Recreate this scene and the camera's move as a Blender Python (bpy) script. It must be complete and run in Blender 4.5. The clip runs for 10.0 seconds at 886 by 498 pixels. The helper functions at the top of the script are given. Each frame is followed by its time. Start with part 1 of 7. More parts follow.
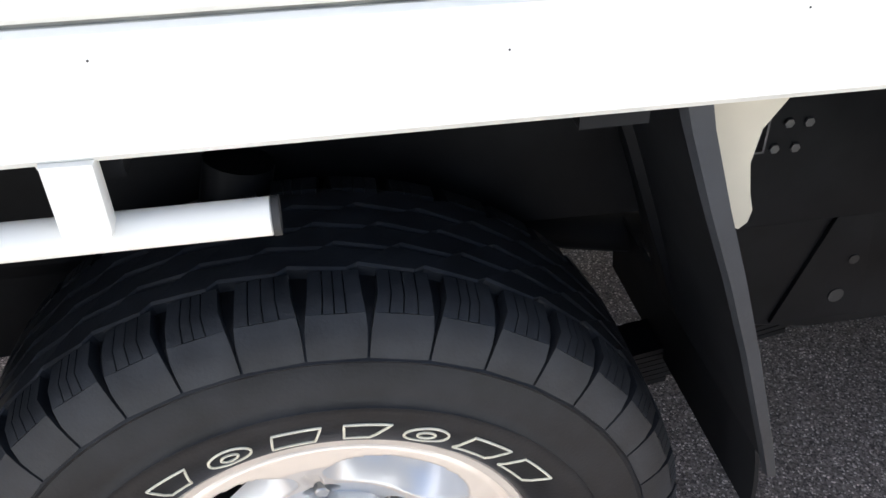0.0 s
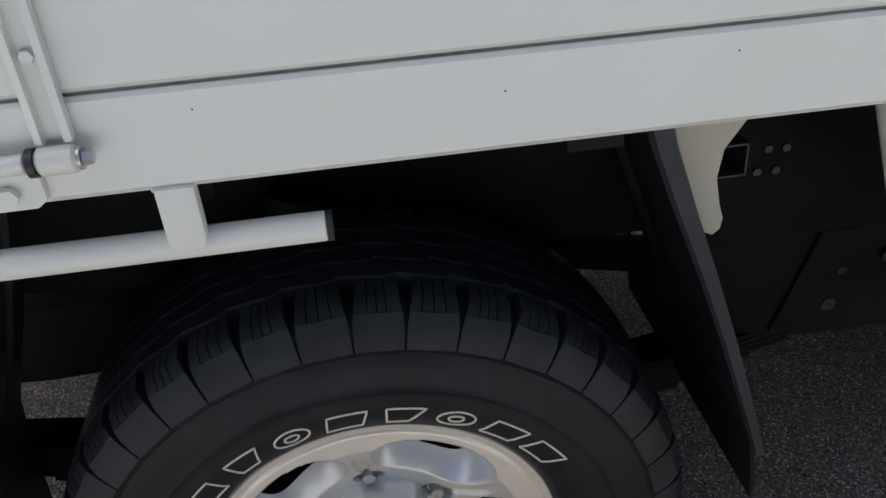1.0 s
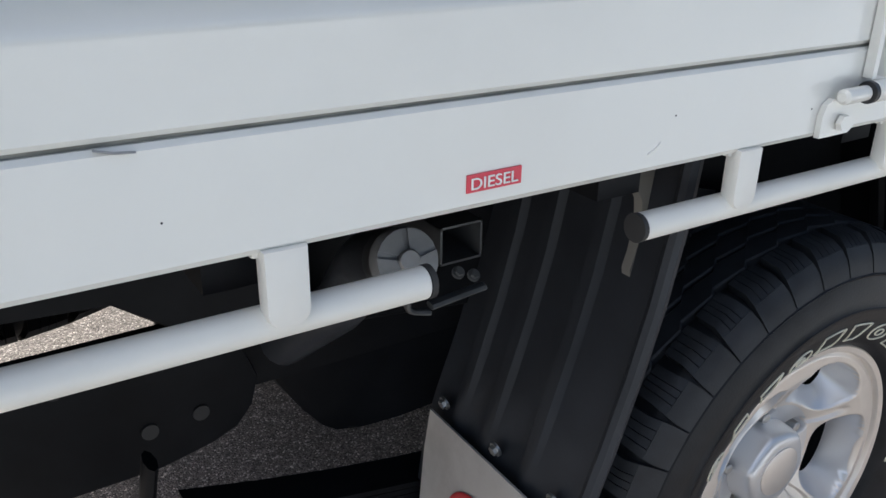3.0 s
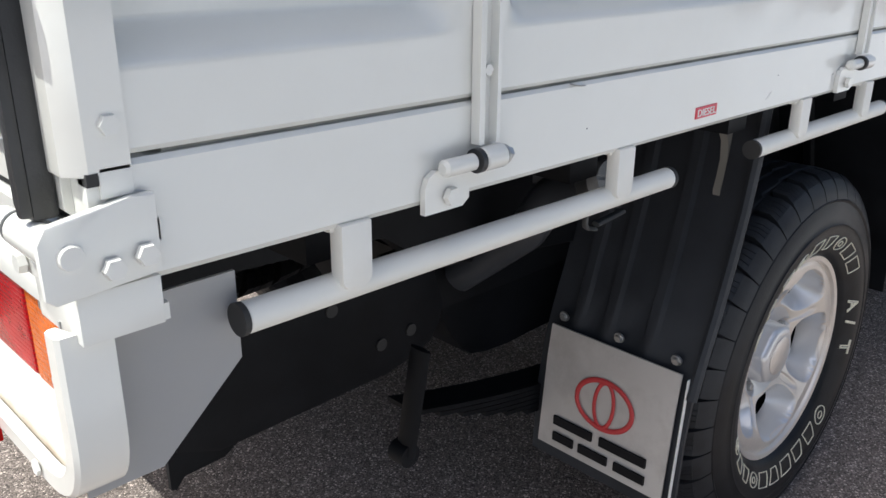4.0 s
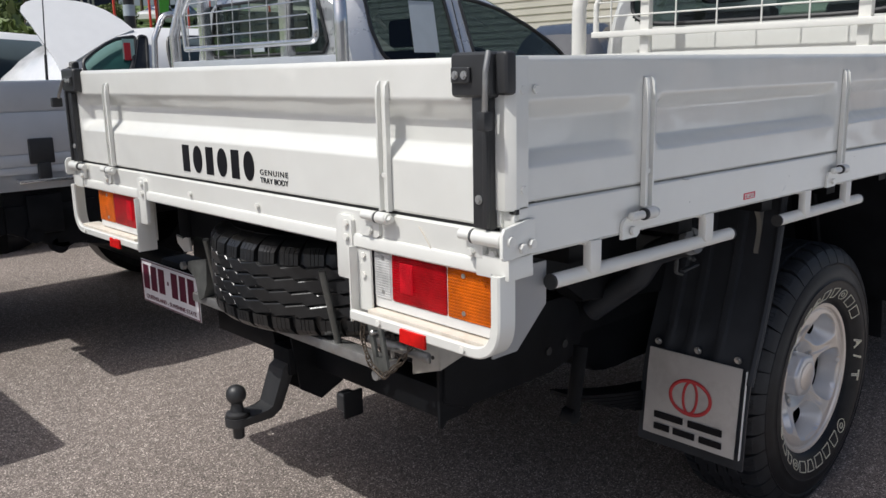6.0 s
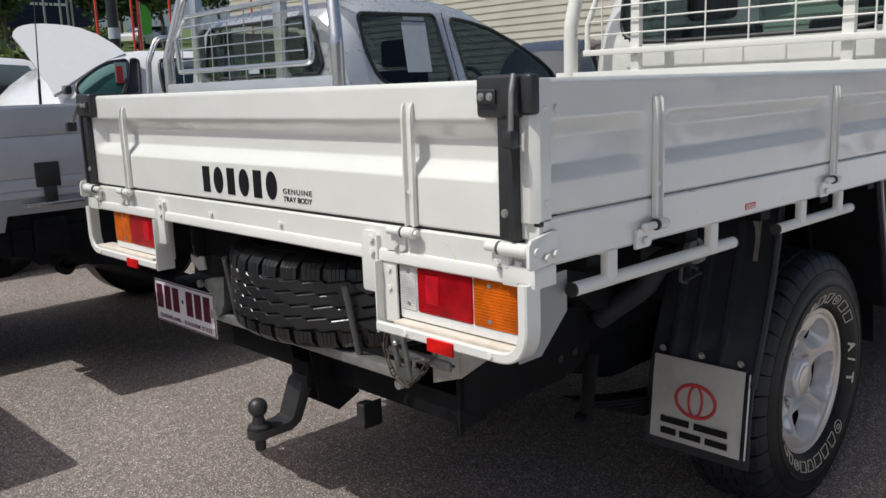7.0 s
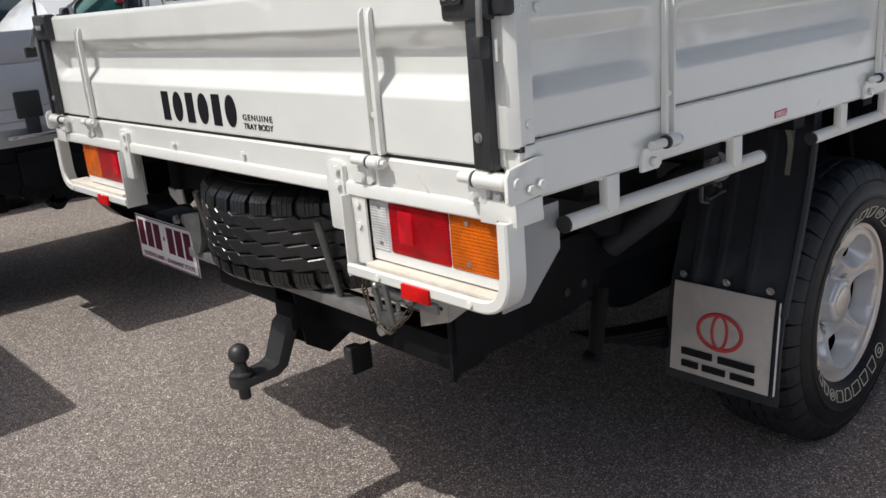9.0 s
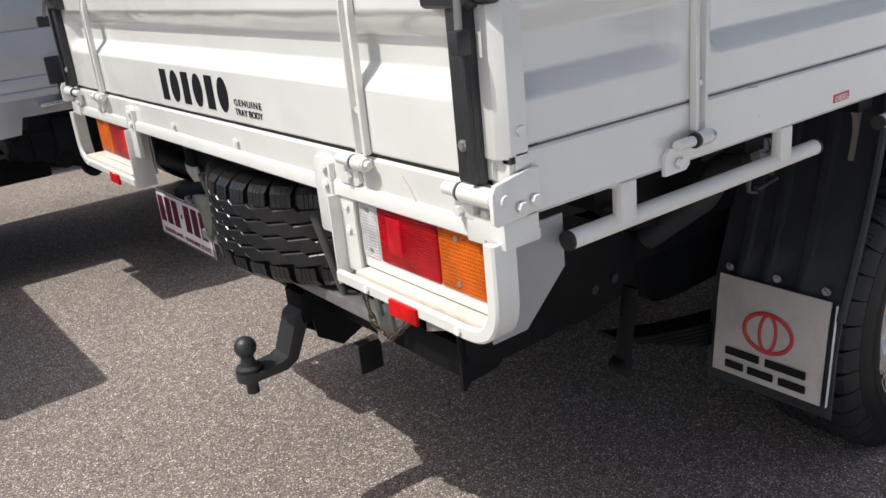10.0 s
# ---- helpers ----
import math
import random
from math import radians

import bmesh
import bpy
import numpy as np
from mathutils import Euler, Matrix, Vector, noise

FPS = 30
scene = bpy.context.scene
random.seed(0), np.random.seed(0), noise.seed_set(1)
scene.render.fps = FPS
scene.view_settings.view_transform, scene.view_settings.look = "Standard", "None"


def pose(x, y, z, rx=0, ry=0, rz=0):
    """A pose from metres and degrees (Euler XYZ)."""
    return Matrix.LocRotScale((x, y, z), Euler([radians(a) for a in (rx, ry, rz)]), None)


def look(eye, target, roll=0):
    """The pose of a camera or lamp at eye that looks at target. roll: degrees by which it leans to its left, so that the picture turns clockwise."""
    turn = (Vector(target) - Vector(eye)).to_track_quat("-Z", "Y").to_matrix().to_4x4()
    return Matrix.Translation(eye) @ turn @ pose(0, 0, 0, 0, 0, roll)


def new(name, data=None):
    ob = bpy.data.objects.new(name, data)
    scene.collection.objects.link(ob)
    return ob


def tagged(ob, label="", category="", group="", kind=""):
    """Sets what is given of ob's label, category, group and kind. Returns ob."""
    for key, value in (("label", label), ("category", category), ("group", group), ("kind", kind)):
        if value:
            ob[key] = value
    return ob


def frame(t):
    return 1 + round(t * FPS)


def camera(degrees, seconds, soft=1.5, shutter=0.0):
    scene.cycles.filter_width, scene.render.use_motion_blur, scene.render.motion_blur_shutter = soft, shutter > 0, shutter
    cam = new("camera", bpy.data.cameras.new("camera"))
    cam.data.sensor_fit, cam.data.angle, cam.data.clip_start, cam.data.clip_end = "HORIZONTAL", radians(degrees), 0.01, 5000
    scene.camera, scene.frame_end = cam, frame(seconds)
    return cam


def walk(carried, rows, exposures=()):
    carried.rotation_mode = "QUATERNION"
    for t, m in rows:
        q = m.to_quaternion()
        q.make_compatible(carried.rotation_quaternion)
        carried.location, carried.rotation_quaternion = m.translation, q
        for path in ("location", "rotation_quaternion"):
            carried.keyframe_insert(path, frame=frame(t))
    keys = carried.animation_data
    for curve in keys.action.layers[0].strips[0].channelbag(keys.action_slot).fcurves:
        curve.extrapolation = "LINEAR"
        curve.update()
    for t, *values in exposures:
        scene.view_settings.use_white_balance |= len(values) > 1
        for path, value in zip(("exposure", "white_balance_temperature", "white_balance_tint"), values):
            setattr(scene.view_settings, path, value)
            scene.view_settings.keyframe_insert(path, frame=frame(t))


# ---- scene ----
cam = camera(55.4, 10.0)
PATH = [
    (0, (0.004, -0.023, 1.181), (0.246, 1.576, 0.004), -1.6),
    (0.5, (0.062, -0.145, 1.222), (0.222, 1.485, 0.074), -3.0),
    (1, (0.001, -0.168, 1.233), (0.159, 1.511, 0.159), -4.8),
    (1.5, (-0.17, -0.181, 1.224), (0.103, 1.51, 0.191), -4.8),
    (2, (-0.381, -0.11, 1.194), (0.009, 1.574, 0.188), -3.4),
    (2.5, (-0.656, -0.025, 1.183), (0.019, 1.619, 0.265), -1.8),
    (3, (-1.013, -0.039, 1.165), (-0.022, 1.497, 0.354), 0.8),
    (4.5, (-1.826, -0.126, 1.168), (-0.454, 1.17, 0.508), 0.1),
    (5, (-2.038, -0.287, 1.191), (-0.638, 1.026, 0.629), 0.5),
    (5.5, (-2.223, -0.407, 1.219), (-0.895, 1.013, 0.751), -0.6),
    (7, (-2.456, -0.42, 1.246), (-1.084, 0.986, 0.869), -2.0),
    (7.5, (-2.461, -0.415, 1.243), (-1.085, 0.982, 0.847), -2.5),
    (8, (-2.458, -0.405, 1.237), (-1.092, 0.989, 0.799), -2.9),
    (8.5, (-2.399, -0.382, 1.231), (-1.066, 1.023, 0.732), -4.4),
    (9, (-2.236, -0.331, 1.229), (-0.963, 1.101, 0.655), -4.6),
    (9.5, (-2.121, -0.303, 1.242), (-0.968, 1.198, 0.597), -4.3),
    (10, (-2.034, -0.276, 1.265), (-0.919, 1.238, 0.584), -5.7),
]
EXPOSURES = [(0.0, 2.50, 6450, 5), (0.5, 2.10, 6450, 5), (0.8, 1.12, 6450, 4), (1.0, 1.03, 6350, 4), (1.5, 0.98, 6350, 4), (2.0, 1.34, 6300, 4), (2.5, 1.40, 6100, 3), (3.0, 1.36, 6050, 3), (4.5, 1.16, 6250, 7), (5.5, 0.72, 6200, 8), (7.0, 0.44, 6250, 7), (7.5, 0.47, 6250, 6), (9.0, 0.58, 6300, 7), (10.0, 0.82, 6350, 8)]
walk(cam, [(t, look(eye, target, roll)) for t, eye, target, roll in PATH], EXPOSURES)

# ---- sky, sun ----
FALL = Vector((0.57, -0.141, -1.0))          # the way the sunlight travels
world = bpy.data.worlds.new("sky")
scene.world = world
world.use_nodes = True
wt = world.node_tree
sky = wt.nodes.new("ShaderNodeTexSky")
sky.sky_type = "NISHITA"
sky.sun_disc = False
sky.dust_density = 4.5
sky.air_density = 0.8
sky.sun_elevation = math.atan2(1.0, math.hypot(FALL.x, FALL.y))
sky.sun_rotation = math.atan2(-FALL.x, -FALL.y)
wt.links.new(sky.outputs[0], wt.nodes["Background"].inputs[0])
wt.nodes["Background"].inputs[1].default_value = 0.070
sun = new("sun", bpy.data.lights.new("sun", "SUN"))
sun.data.energy, sun.data.angle, sun.data.color = 2.2, radians(0.55), (1.0, 0.96, 0.90)
sun.matrix_world = look((-20, 5, 40), Vector((-20, 5, 40)) + FALL)

# ---- materials ----
def material(name, base, rough=0.5, metal=0.0, vary=0.08, scale=12.0, bump=0.0, bump_scale=200.0, coat=0.0, dirt=None, dirt_scale=3.0, dirt_amount=0.3, specular=0.5, random=0.0, ripple=0.0):
    """A surface with two scales of variation in colour and gloss, and fine relief."""
    m = bpy.data.materials.new(name)
    m.use_nodes = True
    nt = m.node_tree
    N, L = nt.nodes, nt.links
    b = N["Principled BSDF"]
    b.inputs["Metallic"].default_value = metal
    b.inputs["Coat Weight"].default_value = coat
    b.inputs["Coat Roughness"].default_value = 0.08
    b.inputs["Specular IOR Level"].default_value = specular
    pos = N.new("ShaderNodeNewGeometry")
    n1 = N.new("ShaderNodeTexNoise")
    n1.inputs["Scale"].default_value, n1.inputs["Detail"].default_value = scale, 6.0
    L.new(pos.outputs["Position"], n1.inputs["Vector"])
    ramp = N.new("ShaderNodeMapRange")
    ramp.inputs["From Min"].default_value, ramp.inputs["From Max"].default_value = 0.3, 0.7
    ramp.inputs["To Min"].default_value, ramp.inputs["To Max"].default_value = 1.0 - vary, 1.0 + vary
    L.new(n1.outputs["Fac"], ramp.inputs["Value"])
    mul = N.new("ShaderNodeVectorMath")
    mul.operation = "SCALE"
    mul.inputs[0].default_value = base
    L.new(ramp.outputs[0], mul.inputs["Scale"])
    colour = mul.outputs[0]
    if random:
        info = N.new("ShaderNodeObjectInfo")
        rr = N.new("ShaderNodeMapRange")
        rr.inputs["To Min"].default_value, rr.inputs["To Max"].default_value = 1 - random, 1 + random
        L.new(info.outputs["Random"], rr.inputs["Value"])
        m2 = N.new("ShaderNodeVectorMath")
        m2.operation = "SCALE"
        L.new(colour, m2.inputs[0])
        L.new(rr.outputs[0], m2.inputs["Scale"])
        colour = m2.outputs[0]
    if dirt:
        n2 = N.new("ShaderNodeTexNoise")
        n2.inputs["Scale"].default_value, n2.inputs["Detail"].default_value, n2.inputs["Roughness"].default_value = dirt_scale, 8.0, 0.65
        L.new(pos.outputs["Position"], n2.inputs["Vector"])
        r2 = N.new("ShaderNodeMapRange")
        r2.inputs["From Min"].default_value, r2.inputs["From Max"].default_value = 0.48, 0.78
        r2.inputs["To Max"].default_value = dirt_amount
        L.new(n2.outputs["Fac"], r2.inputs["Value"])
        mix = N.new("ShaderNodeMix")
        mix.data_type = "RGBA"
        L.new(r2.outputs[0], mix.inputs["Factor"])
        L.new(colour, mix.inputs["A"])
        mix.inputs["B"].default_value = (*dirt, 1)
        colour = mix.outputs["Result"]
    L.new(colour, b.inputs["Base Color"])
    r3 = N.new("ShaderNodeMapRange")
    r3.inputs["To Min"].default_value, r3.inputs["To Max"].default_value = max(0.02, rough - 0.12 * rough - 0.02), min(1, rough + 0.15 * rough + 0.02)
    L.new(n1.outputs["Fac"], r3.inputs["Value"])
    L.new(r3.outputs[0], b.inputs["Roughness"])
    if bump:
        n3 = N.new("ShaderNodeTexNoise")
        n3.inputs["Scale"].default_value, n3.inputs["Detail"].default_value = bump_scale, 3.0
        L.new(pos.outputs["Position"], n3.inputs["Vector"])
        bp = N.new("ShaderNodeBump")
        bp.inputs["Strength"].default_value, bp.inputs["Distance"].default_value = bump, 0.002
        L.new(n3.outputs["Fac"], bp.inputs["Height"])
        L.new(bp.outputs[0], b.inputs["Normal"])
        if ripple:
            n4 = N.new("ShaderNodeTexNoise")
            n4.inputs["Scale"].default_value, n4.inputs["Detail"].default_value = 7.0, 2.0
            L.new(pos.outputs["Position"], n4.inputs["Vector"])
            b4 = N.new("ShaderNodeBump")
            b4.inputs["Strength"].default_value, b4.inputs["Distance"].default_value = 1.0, ripple
            L.new(n4.outputs["Fac"], b4.inputs["Height"])
            L.new(b4.outputs[0], bp.inputs["Normal"])
            L.new(b4.outputs[0], b.inputs["Coat Normal"])
    return m


def glass(name, tint, rough=0.02, alpha_mix=0.75):
    """A tinted car window: dark, clear and glossy."""
    m = bpy.data.materials.new(name)
    m.use_nodes = True
    N, L = m.node_tree.nodes, m.node_tree.links
    out = N["Material Output"]
    gl = N.new("ShaderNodeBsdfGlossy")
    gl.inputs["Roughness"].default_value = rough
    tr = N.new("ShaderNodeBsdfTransparent")
    tr.inputs["Color"].default_value = (*tint, 1)
    fr = N.new("ShaderNodeFresnel")
    fr.inputs["IOR"].default_value = 1.45
    mx = N.new("ShaderNodeMixShader")
    less = N.new("ShaderNodeMath")
    less.operation = "MULTIPLY"
    less.inputs[1].default_value = alpha_mix
    L.new(fr.outputs[0], less.inputs[0])
    L.new(less.outputs[0], mx.inputs[0])
    L.new(tr.outputs[0], mx.inputs[1])
    L.new(gl.outputs[0], mx.inputs[2])
    L.new(mx.outputs[0], out.inputs["Surface"])
    return m


def lens(name, base, cells=(160.0, 160.0), strength=0.5):
    """Lamp plastic with a moulded prism grid."""
    m = bpy.data.materials.new(name)
    m.use_nodes = True
    N, L = m.node_tree.nodes, m.node_tree.links
    b = N["Principled BSDF"]
    b.inputs["Roughness"].default_value = 0.25
    b.inputs["Specular IOR Level"].default_value = 0.06
    b.inputs["Coat Weight"].default_value = 0.07
    b.inputs["Coat Roughness"].default_value = 0.06
    pos = N.new("ShaderNodeNewGeometry")
    sep = N.new("ShaderNodeSeparateXYZ")
    L.new(pos.outputs["Position"], sep.inputs[0])
    # the moulded inside shows through unevenly
    n1 = N.new("ShaderNodeTexNoise")
    n1.inputs["Scale"].default_value, n1.inputs["Detail"].default_value = 22.0, 3.0
    L.new(pos.outputs["Position"], n1.inputs["Vector"])
    mr = N.new("ShaderNodeMapRange")
    mr.inputs["From Min"].default_value, mr.inputs["From Max"].default_value = 0.3, 0.7
    mr.inputs["To Min"].default_value, mr.inputs["To Max"].default_value = 0.60, 1.12
    L.new(n1.outputs["Fac"], mr.inputs["Value"])
    tint = N.new("ShaderNodeVectorMath")
    tint.operation = "SCALE"
    tint.inputs[0].default_value = base
    L.new(mr.outputs[0], tint.inputs["Scale"])
    L.new(tint.outputs[0], b.inputs["Base Color"])
    waves = []
    for axis, n in (("Y", cells[0]), ("Z", cells[1])):
        mu = N.new("ShaderNodeMath")
        mu.operation = "MULTIPLY"
        mu.inputs[1].default_value = n * 2 * math.pi
        L.new(sep.outputs[axis], mu.inputs[0])
        si = N.new("ShaderNodeMath")
        si.operation = "SINE"
        L.new(mu.outputs[0], si.inputs[0])
        ab = N.new("ShaderNodeMath")
        ab.operation = "ABSOLUTE"
        L.new(si.outputs[0], ab.inputs[0])
        waves.append(ab)
    ad = N.new("ShaderNodeMath")
    ad.operation = "MINIMUM"
    L.new(waves[0].outputs[0], ad.inputs[0])
    L.new(waves[1].outputs[0], ad.inputs[1])
    bp = N.new("ShaderNodeBump")
    bp.inputs["Strength"].default_value, bp.inputs["Distance"].default_value = strength, 0.004
    L.new(ad.outputs[0], bp.inputs["Height"])
    L.new(bp.outputs[0], b.inputs["Normal"])
    return m


def asphalt_material():
    """Worn asphalt: pale and dark aggregate in a grey-brown binder, with large stains."""
    m = bpy.data.materials.new("asphalt")
    m.use_nodes = True
    N, L = m.node_tree.nodes, m.node_tree.links
    b = N["Principled BSDF"]
    pos = N.new("ShaderNodeNewGeometry")
    vo = N.new("ShaderNodeTexVoronoi")
    vo.inputs["Scale"].default_value = 290.0
    L.new(pos.outputs["Position"], vo.inputs["Vector"])
    sepc = N.new("ShaderNodeSeparateColor")
    L.new(vo.outputs["Color"], sepc.inputs[0])
    cr = N.new("ShaderNodeValToRGB")
    e = cr.color_ramp.elements
    e[0].position, e[0].color = 0.0, (0.070, 0.059, 0.053, 1)
    e[1].position, e[1].color = 1.0, (0.80, 0.70, 0.62, 1)
    for p, c in ((0.30, (0.150, 0.125, 0.111, 1)), (0.70, (0.245, 0.206, 0.183, 1)), (0.90, (0.36, 0.304, 0.270, 1)), (0.95, (0.60, 0.52, 0.465, 1))):
        k = e.new(p)
        k.color = c
    L.new(sepc.outputs[0], cr.inputs[0])
    big = N.new("ShaderNodeTexNoise")
    big.inputs["Scale"].default_value, big.inputs["Detail"].default_value = 0.9, 7.0
    L.new(pos.outputs["Position"], big.inputs["Vector"])
    mr = N.new("ShaderNodeMapRange")
    mr.inputs["From Min"].default_value, mr.inputs["From Max"].default_value = 0.3, 0.7
    mr.inputs["To Min"].default_value, mr.inputs["To Max"].default_value = 0.90, 1.26
    L.new(big.outputs["Fac"], mr.inputs["Value"])
    mid = N.new("ShaderNodeTexNoise")
    mid.inputs["Scale"].default_value, mid.inputs["Detail"].default_value = 28.0, 5.0
    L.new(pos.outputs["Position"], mid.inputs["Vector"])
    m2 = N.new("ShaderNodeMapRange")
    m2.inputs["From Min"].default_value, m2.inputs["From Max"].default_value = 0.3, 0.7
    m2.inputs["To Min"].default_value, m2.inputs["To Max"].default_value = 0.85, 1.15
    L.new(mid.outputs["Fac"], m2.inputs["Value"])
    mm = N.new("ShaderNodeMath")
    mm.operation = "MULTIPLY"
    L.new(mr.outputs[0], mm.inputs[0])
    L.new(m2.outputs[0], mm.inputs[1])
    sc = N.new("ShaderNodeVectorMath")
    sc.operation = "SCALE"
    L.new(cr.outputs[0], sc.inputs[0])
    L.new(mm.outputs[0], sc.inputs["Scale"])
    L.new(sc.outputs[0], b.inputs["Base Color"])
    b.inputs["Roughness"].default_value = 0.85
    bp = N.new("ShaderNodeBump")
    bp.inputs["Strength"].default_value, bp.inputs["Distance"].default_value = 0.60, 0.0035
    bp.invert = True
    L.new(vo.outputs["Distance"], bp.inputs["Height"])
    L.new(bp.outputs[0], b.inputs["Normal"])
    return m


ASPHALT = asphalt_material()
WHITE = material("cream_white_paint", (0.75, 0.748, 0.706), 0.30, vary=0.02, scale=6, bump=0.02, bump_scale=60, coat=0.8, dirt=(0.55, 0.50, 0.42), dirt_scale=5, dirt_amount=0.13, ripple=0.006)
PIPE = material("white_powder_coat", (0.80, 0.79, 0.74), 0.38, vary=0.02, scale=9, bump=0.03, bump_scale=120, dirt=(0.5, 0.46, 0.4), dirt_amount=0.12)
BEIGE = material("beige_primer_bracket", (0.56, 0.52, 0.42), 0.5, vary=0.05, scale=14, dirt=(0.3, 0.26, 0.2), dirt_amount=0.3)
SEAM = material("dark_seam_rubber", (0.03, 0.03, 0.03), 0.7)
BLACK = material("black_moulded_plastic", (0.028, 0.0285, 0.030), 0.42, vary=0.15, scale=30, bump=0.15, bump_scale=400)
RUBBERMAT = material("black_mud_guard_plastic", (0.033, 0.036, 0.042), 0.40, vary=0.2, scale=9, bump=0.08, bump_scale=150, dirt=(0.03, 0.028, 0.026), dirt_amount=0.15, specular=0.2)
TYRE = material("tyre_rubber", (0.0150, 0.0160, 0.0185), 0.38, vary=0.3, scale=25, bump=0.14, bump_scale=300, dirt=(0.026, 0.025, 0.024), dirt_scale=9, dirt_amount=0.14, specular=0.2)
# tread rubber: dust, with bluish sky light lifted into the base colour
TREAD = material("dusty_skylit_tread_rubber", (0.026, 0.028, 0.032), 0.46, vary=0.3, scale=25, bump=0.14, bump_scale=300, dirt=(0.026, 0.025, 0.024), dirt_scale=9, dirt_amount=0.14, specular=0.26)
SPARERUBBER = material("glossy_spare_rubber", (0.0125, 0.0132, 0.0140), 0.29, vary=0.3, scale=25, bump=0.2, bump_scale=160, specular=0.55)
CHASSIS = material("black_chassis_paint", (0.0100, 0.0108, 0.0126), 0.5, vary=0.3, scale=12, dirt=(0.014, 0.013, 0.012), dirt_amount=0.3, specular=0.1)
ALLOY = material("silver_alloy_paint", (0.74, 0.745, 0.755), 0.29, metal=0.52, vary=0.015, scale=9)
ALLOYLIP = material("machined_alloy", (0.80, 0.745, 0.685), 0.30, metal=0.45, vary=0.03, scale=40)
GALV = material("galvanised_steel", (0.33, 0.33, 0.325), 0.45, metal=0.7, vary=0.15, scale=35, dirt=(0.28, 0.2, 0.13), dirt_scale=16, dirt_amount=0.4)
STEEL = material("zinc_bolt", (0.55, 0.55, 0.54), 0.35, metal=0.85, vary=0.1, scale=60)
RUST = material("rusty_chain_steel", (0.10, 0.08, 0.062), 0.55, metal=0.6, vary=0.3, scale=80)
RED_LENS = lens("red_lamp_lens", (0.40, 0.001, 0.006), (110, 110), 0.45)
AMBER_LENS = lens("amber_lamp_lens", (0.72, 0.135, 0.002), (90, 90), 0.6)
CLEAR_LENS = lens("clear_lamp_lens", (0.66, 0.66, 0.645), (105, 105), 0.5)
REFLEX = lens("red_reflector", (0.80, 0.012, 0.010), (300, 300), 0.5)
FLAPWHITE = material("grey_white_flap_plate", (0.53, 0.505, 0.475), 0.42, vary=0.08, scale=7, dirt=(0.20, 0.17, 0.14), dirt_scale=9, dirt_amount=0.5)
CAPGREY = material("grey_cap_plastic", (0.20, 0.205, 0.21), 0.5, vary=0.15, scale=40)
GREYPLATE = material("grey_painted_plate", (0.36, 0.36, 0.36), 0.5, vary=0.05, scale=12, dirt=(0.2, 0.18, 0.15), dirt_amount=0.3)
LEDGE = material("dusty_cream_ledge", (0.66, 0.61, 0.53), 0.6, vary=0.06, scale=16, dirt=(0.46, 0.34, 0.24), dirt_scale=26, dirt_amount=0.55)
INK = material("black_decal", (0.010, 0.010, 0.012), 0.55, specular=0.15)
REDINK = material("red_print", (0.50, 0.035, 0.04), 0.4)
LABELRED = material("red_label", (0.62, 0.03, 0.06), 0.3)
LABELWHITE = material("white_label_print", (0.82, 0.82, 0.80), 0.4)
MAROON = material("maroon_plate_print", (0.10, 0.012, 0.03), 0.35)
PLATEWHITE = material("white_number_plate", (0.74, 0.72, 0.74), 0.35, vary=0.03)
LETTER = material("raised_white_tyre_print", (0.74, 0.71, 0.58), 0.6, vary=0.12, scale=60)
SILVER = material("silver_car_paint", (0.60, 0.61, 0.63), 0.28, metal=0.5, vary=0.02, coat=0.6)
CARWHITE = material("white_car_paint", (0.80, 0.80, 0.80), 0.22, vary=0.02, coat=0.6)
CARDARK = material("dark_car_paint", (0.05, 0.055, 0.065), 0.2, vary=0.05, coat=0.6)
ALUTRAY = material("aluminium_tray", (0.60, 0.62, 0.65), 0.38, metal=0.55, vary=0.05, scale=5, dirt=(0.35, 0.33, 0.3), dirt_amount=0.2)
ALUTUBE = material("polished_aluminium_tube", (0.72, 0.72, 0.72), 0.22, metal=0.9, vary=0.03)
WINDOW = glass("tinted_window_glass", (0.15, 0.19, 0.21), alpha_mix=0.95)
FARGLASS = glass("deep_tinted_glass", (0.035, 0.05, 0.06), alpha_mix=0.6)
CLEARWIN = glass("green_window_glass", (0.45, 0.58, 0.55))
SEATDARK = material("dark_car_interior", (0.025, 0.025, 0.028), 0.7, vary=0.2)
PAPER = material("white_paper_sheet", (0.42, 0.47, 0.51), 0.7, vary=0.05)
SHEETGREEN = material("pale_green_sheet", (0.42, 0.62, 0.55), 0.6, vary=0.08)
REDPAPER = material("red_printed_card", (0.65, 0.04, 0.05), 0.6, vary=0.05)
REDPOLE = material("red_painted_pole", (0.62, 0.06, 0.035), 0.4, vary=0.06)
BLACKPOLE = material("black_painted_pole", (0.02, 0.02, 0.022), 0.4)
NAVY = material("navy_building_cladding", (0.012, 0.02, 0.055), 0.35, vary=0.1, scale=0.5)
GREENFLAG = material("green_feather_flag", (0.10, 0.42, 0.05), 0.6, vary=0.1, scale=3)
BARK = material("tree_bark", (0.13, 0.10, 0.075), 0.9, vary=0.3, scale=20)
LEAF = material("leaf_green", (0.055, 0.095, 0.025), 0.6, vary=0.5, scale=1.2)
HEDGE = material("hedge_green", (0.10, 0.14, 0.035), 0.6, vary=0.5, scale=3)
GRASS = material("verge_grass", (0.10, 0.15, 0.04), 0.8, vary=0.35, scale=2)
BUILDING = material("beige_building_cladding", (0.56, 0.52, 0.46), 0.6, vary=0.05, scale=1)
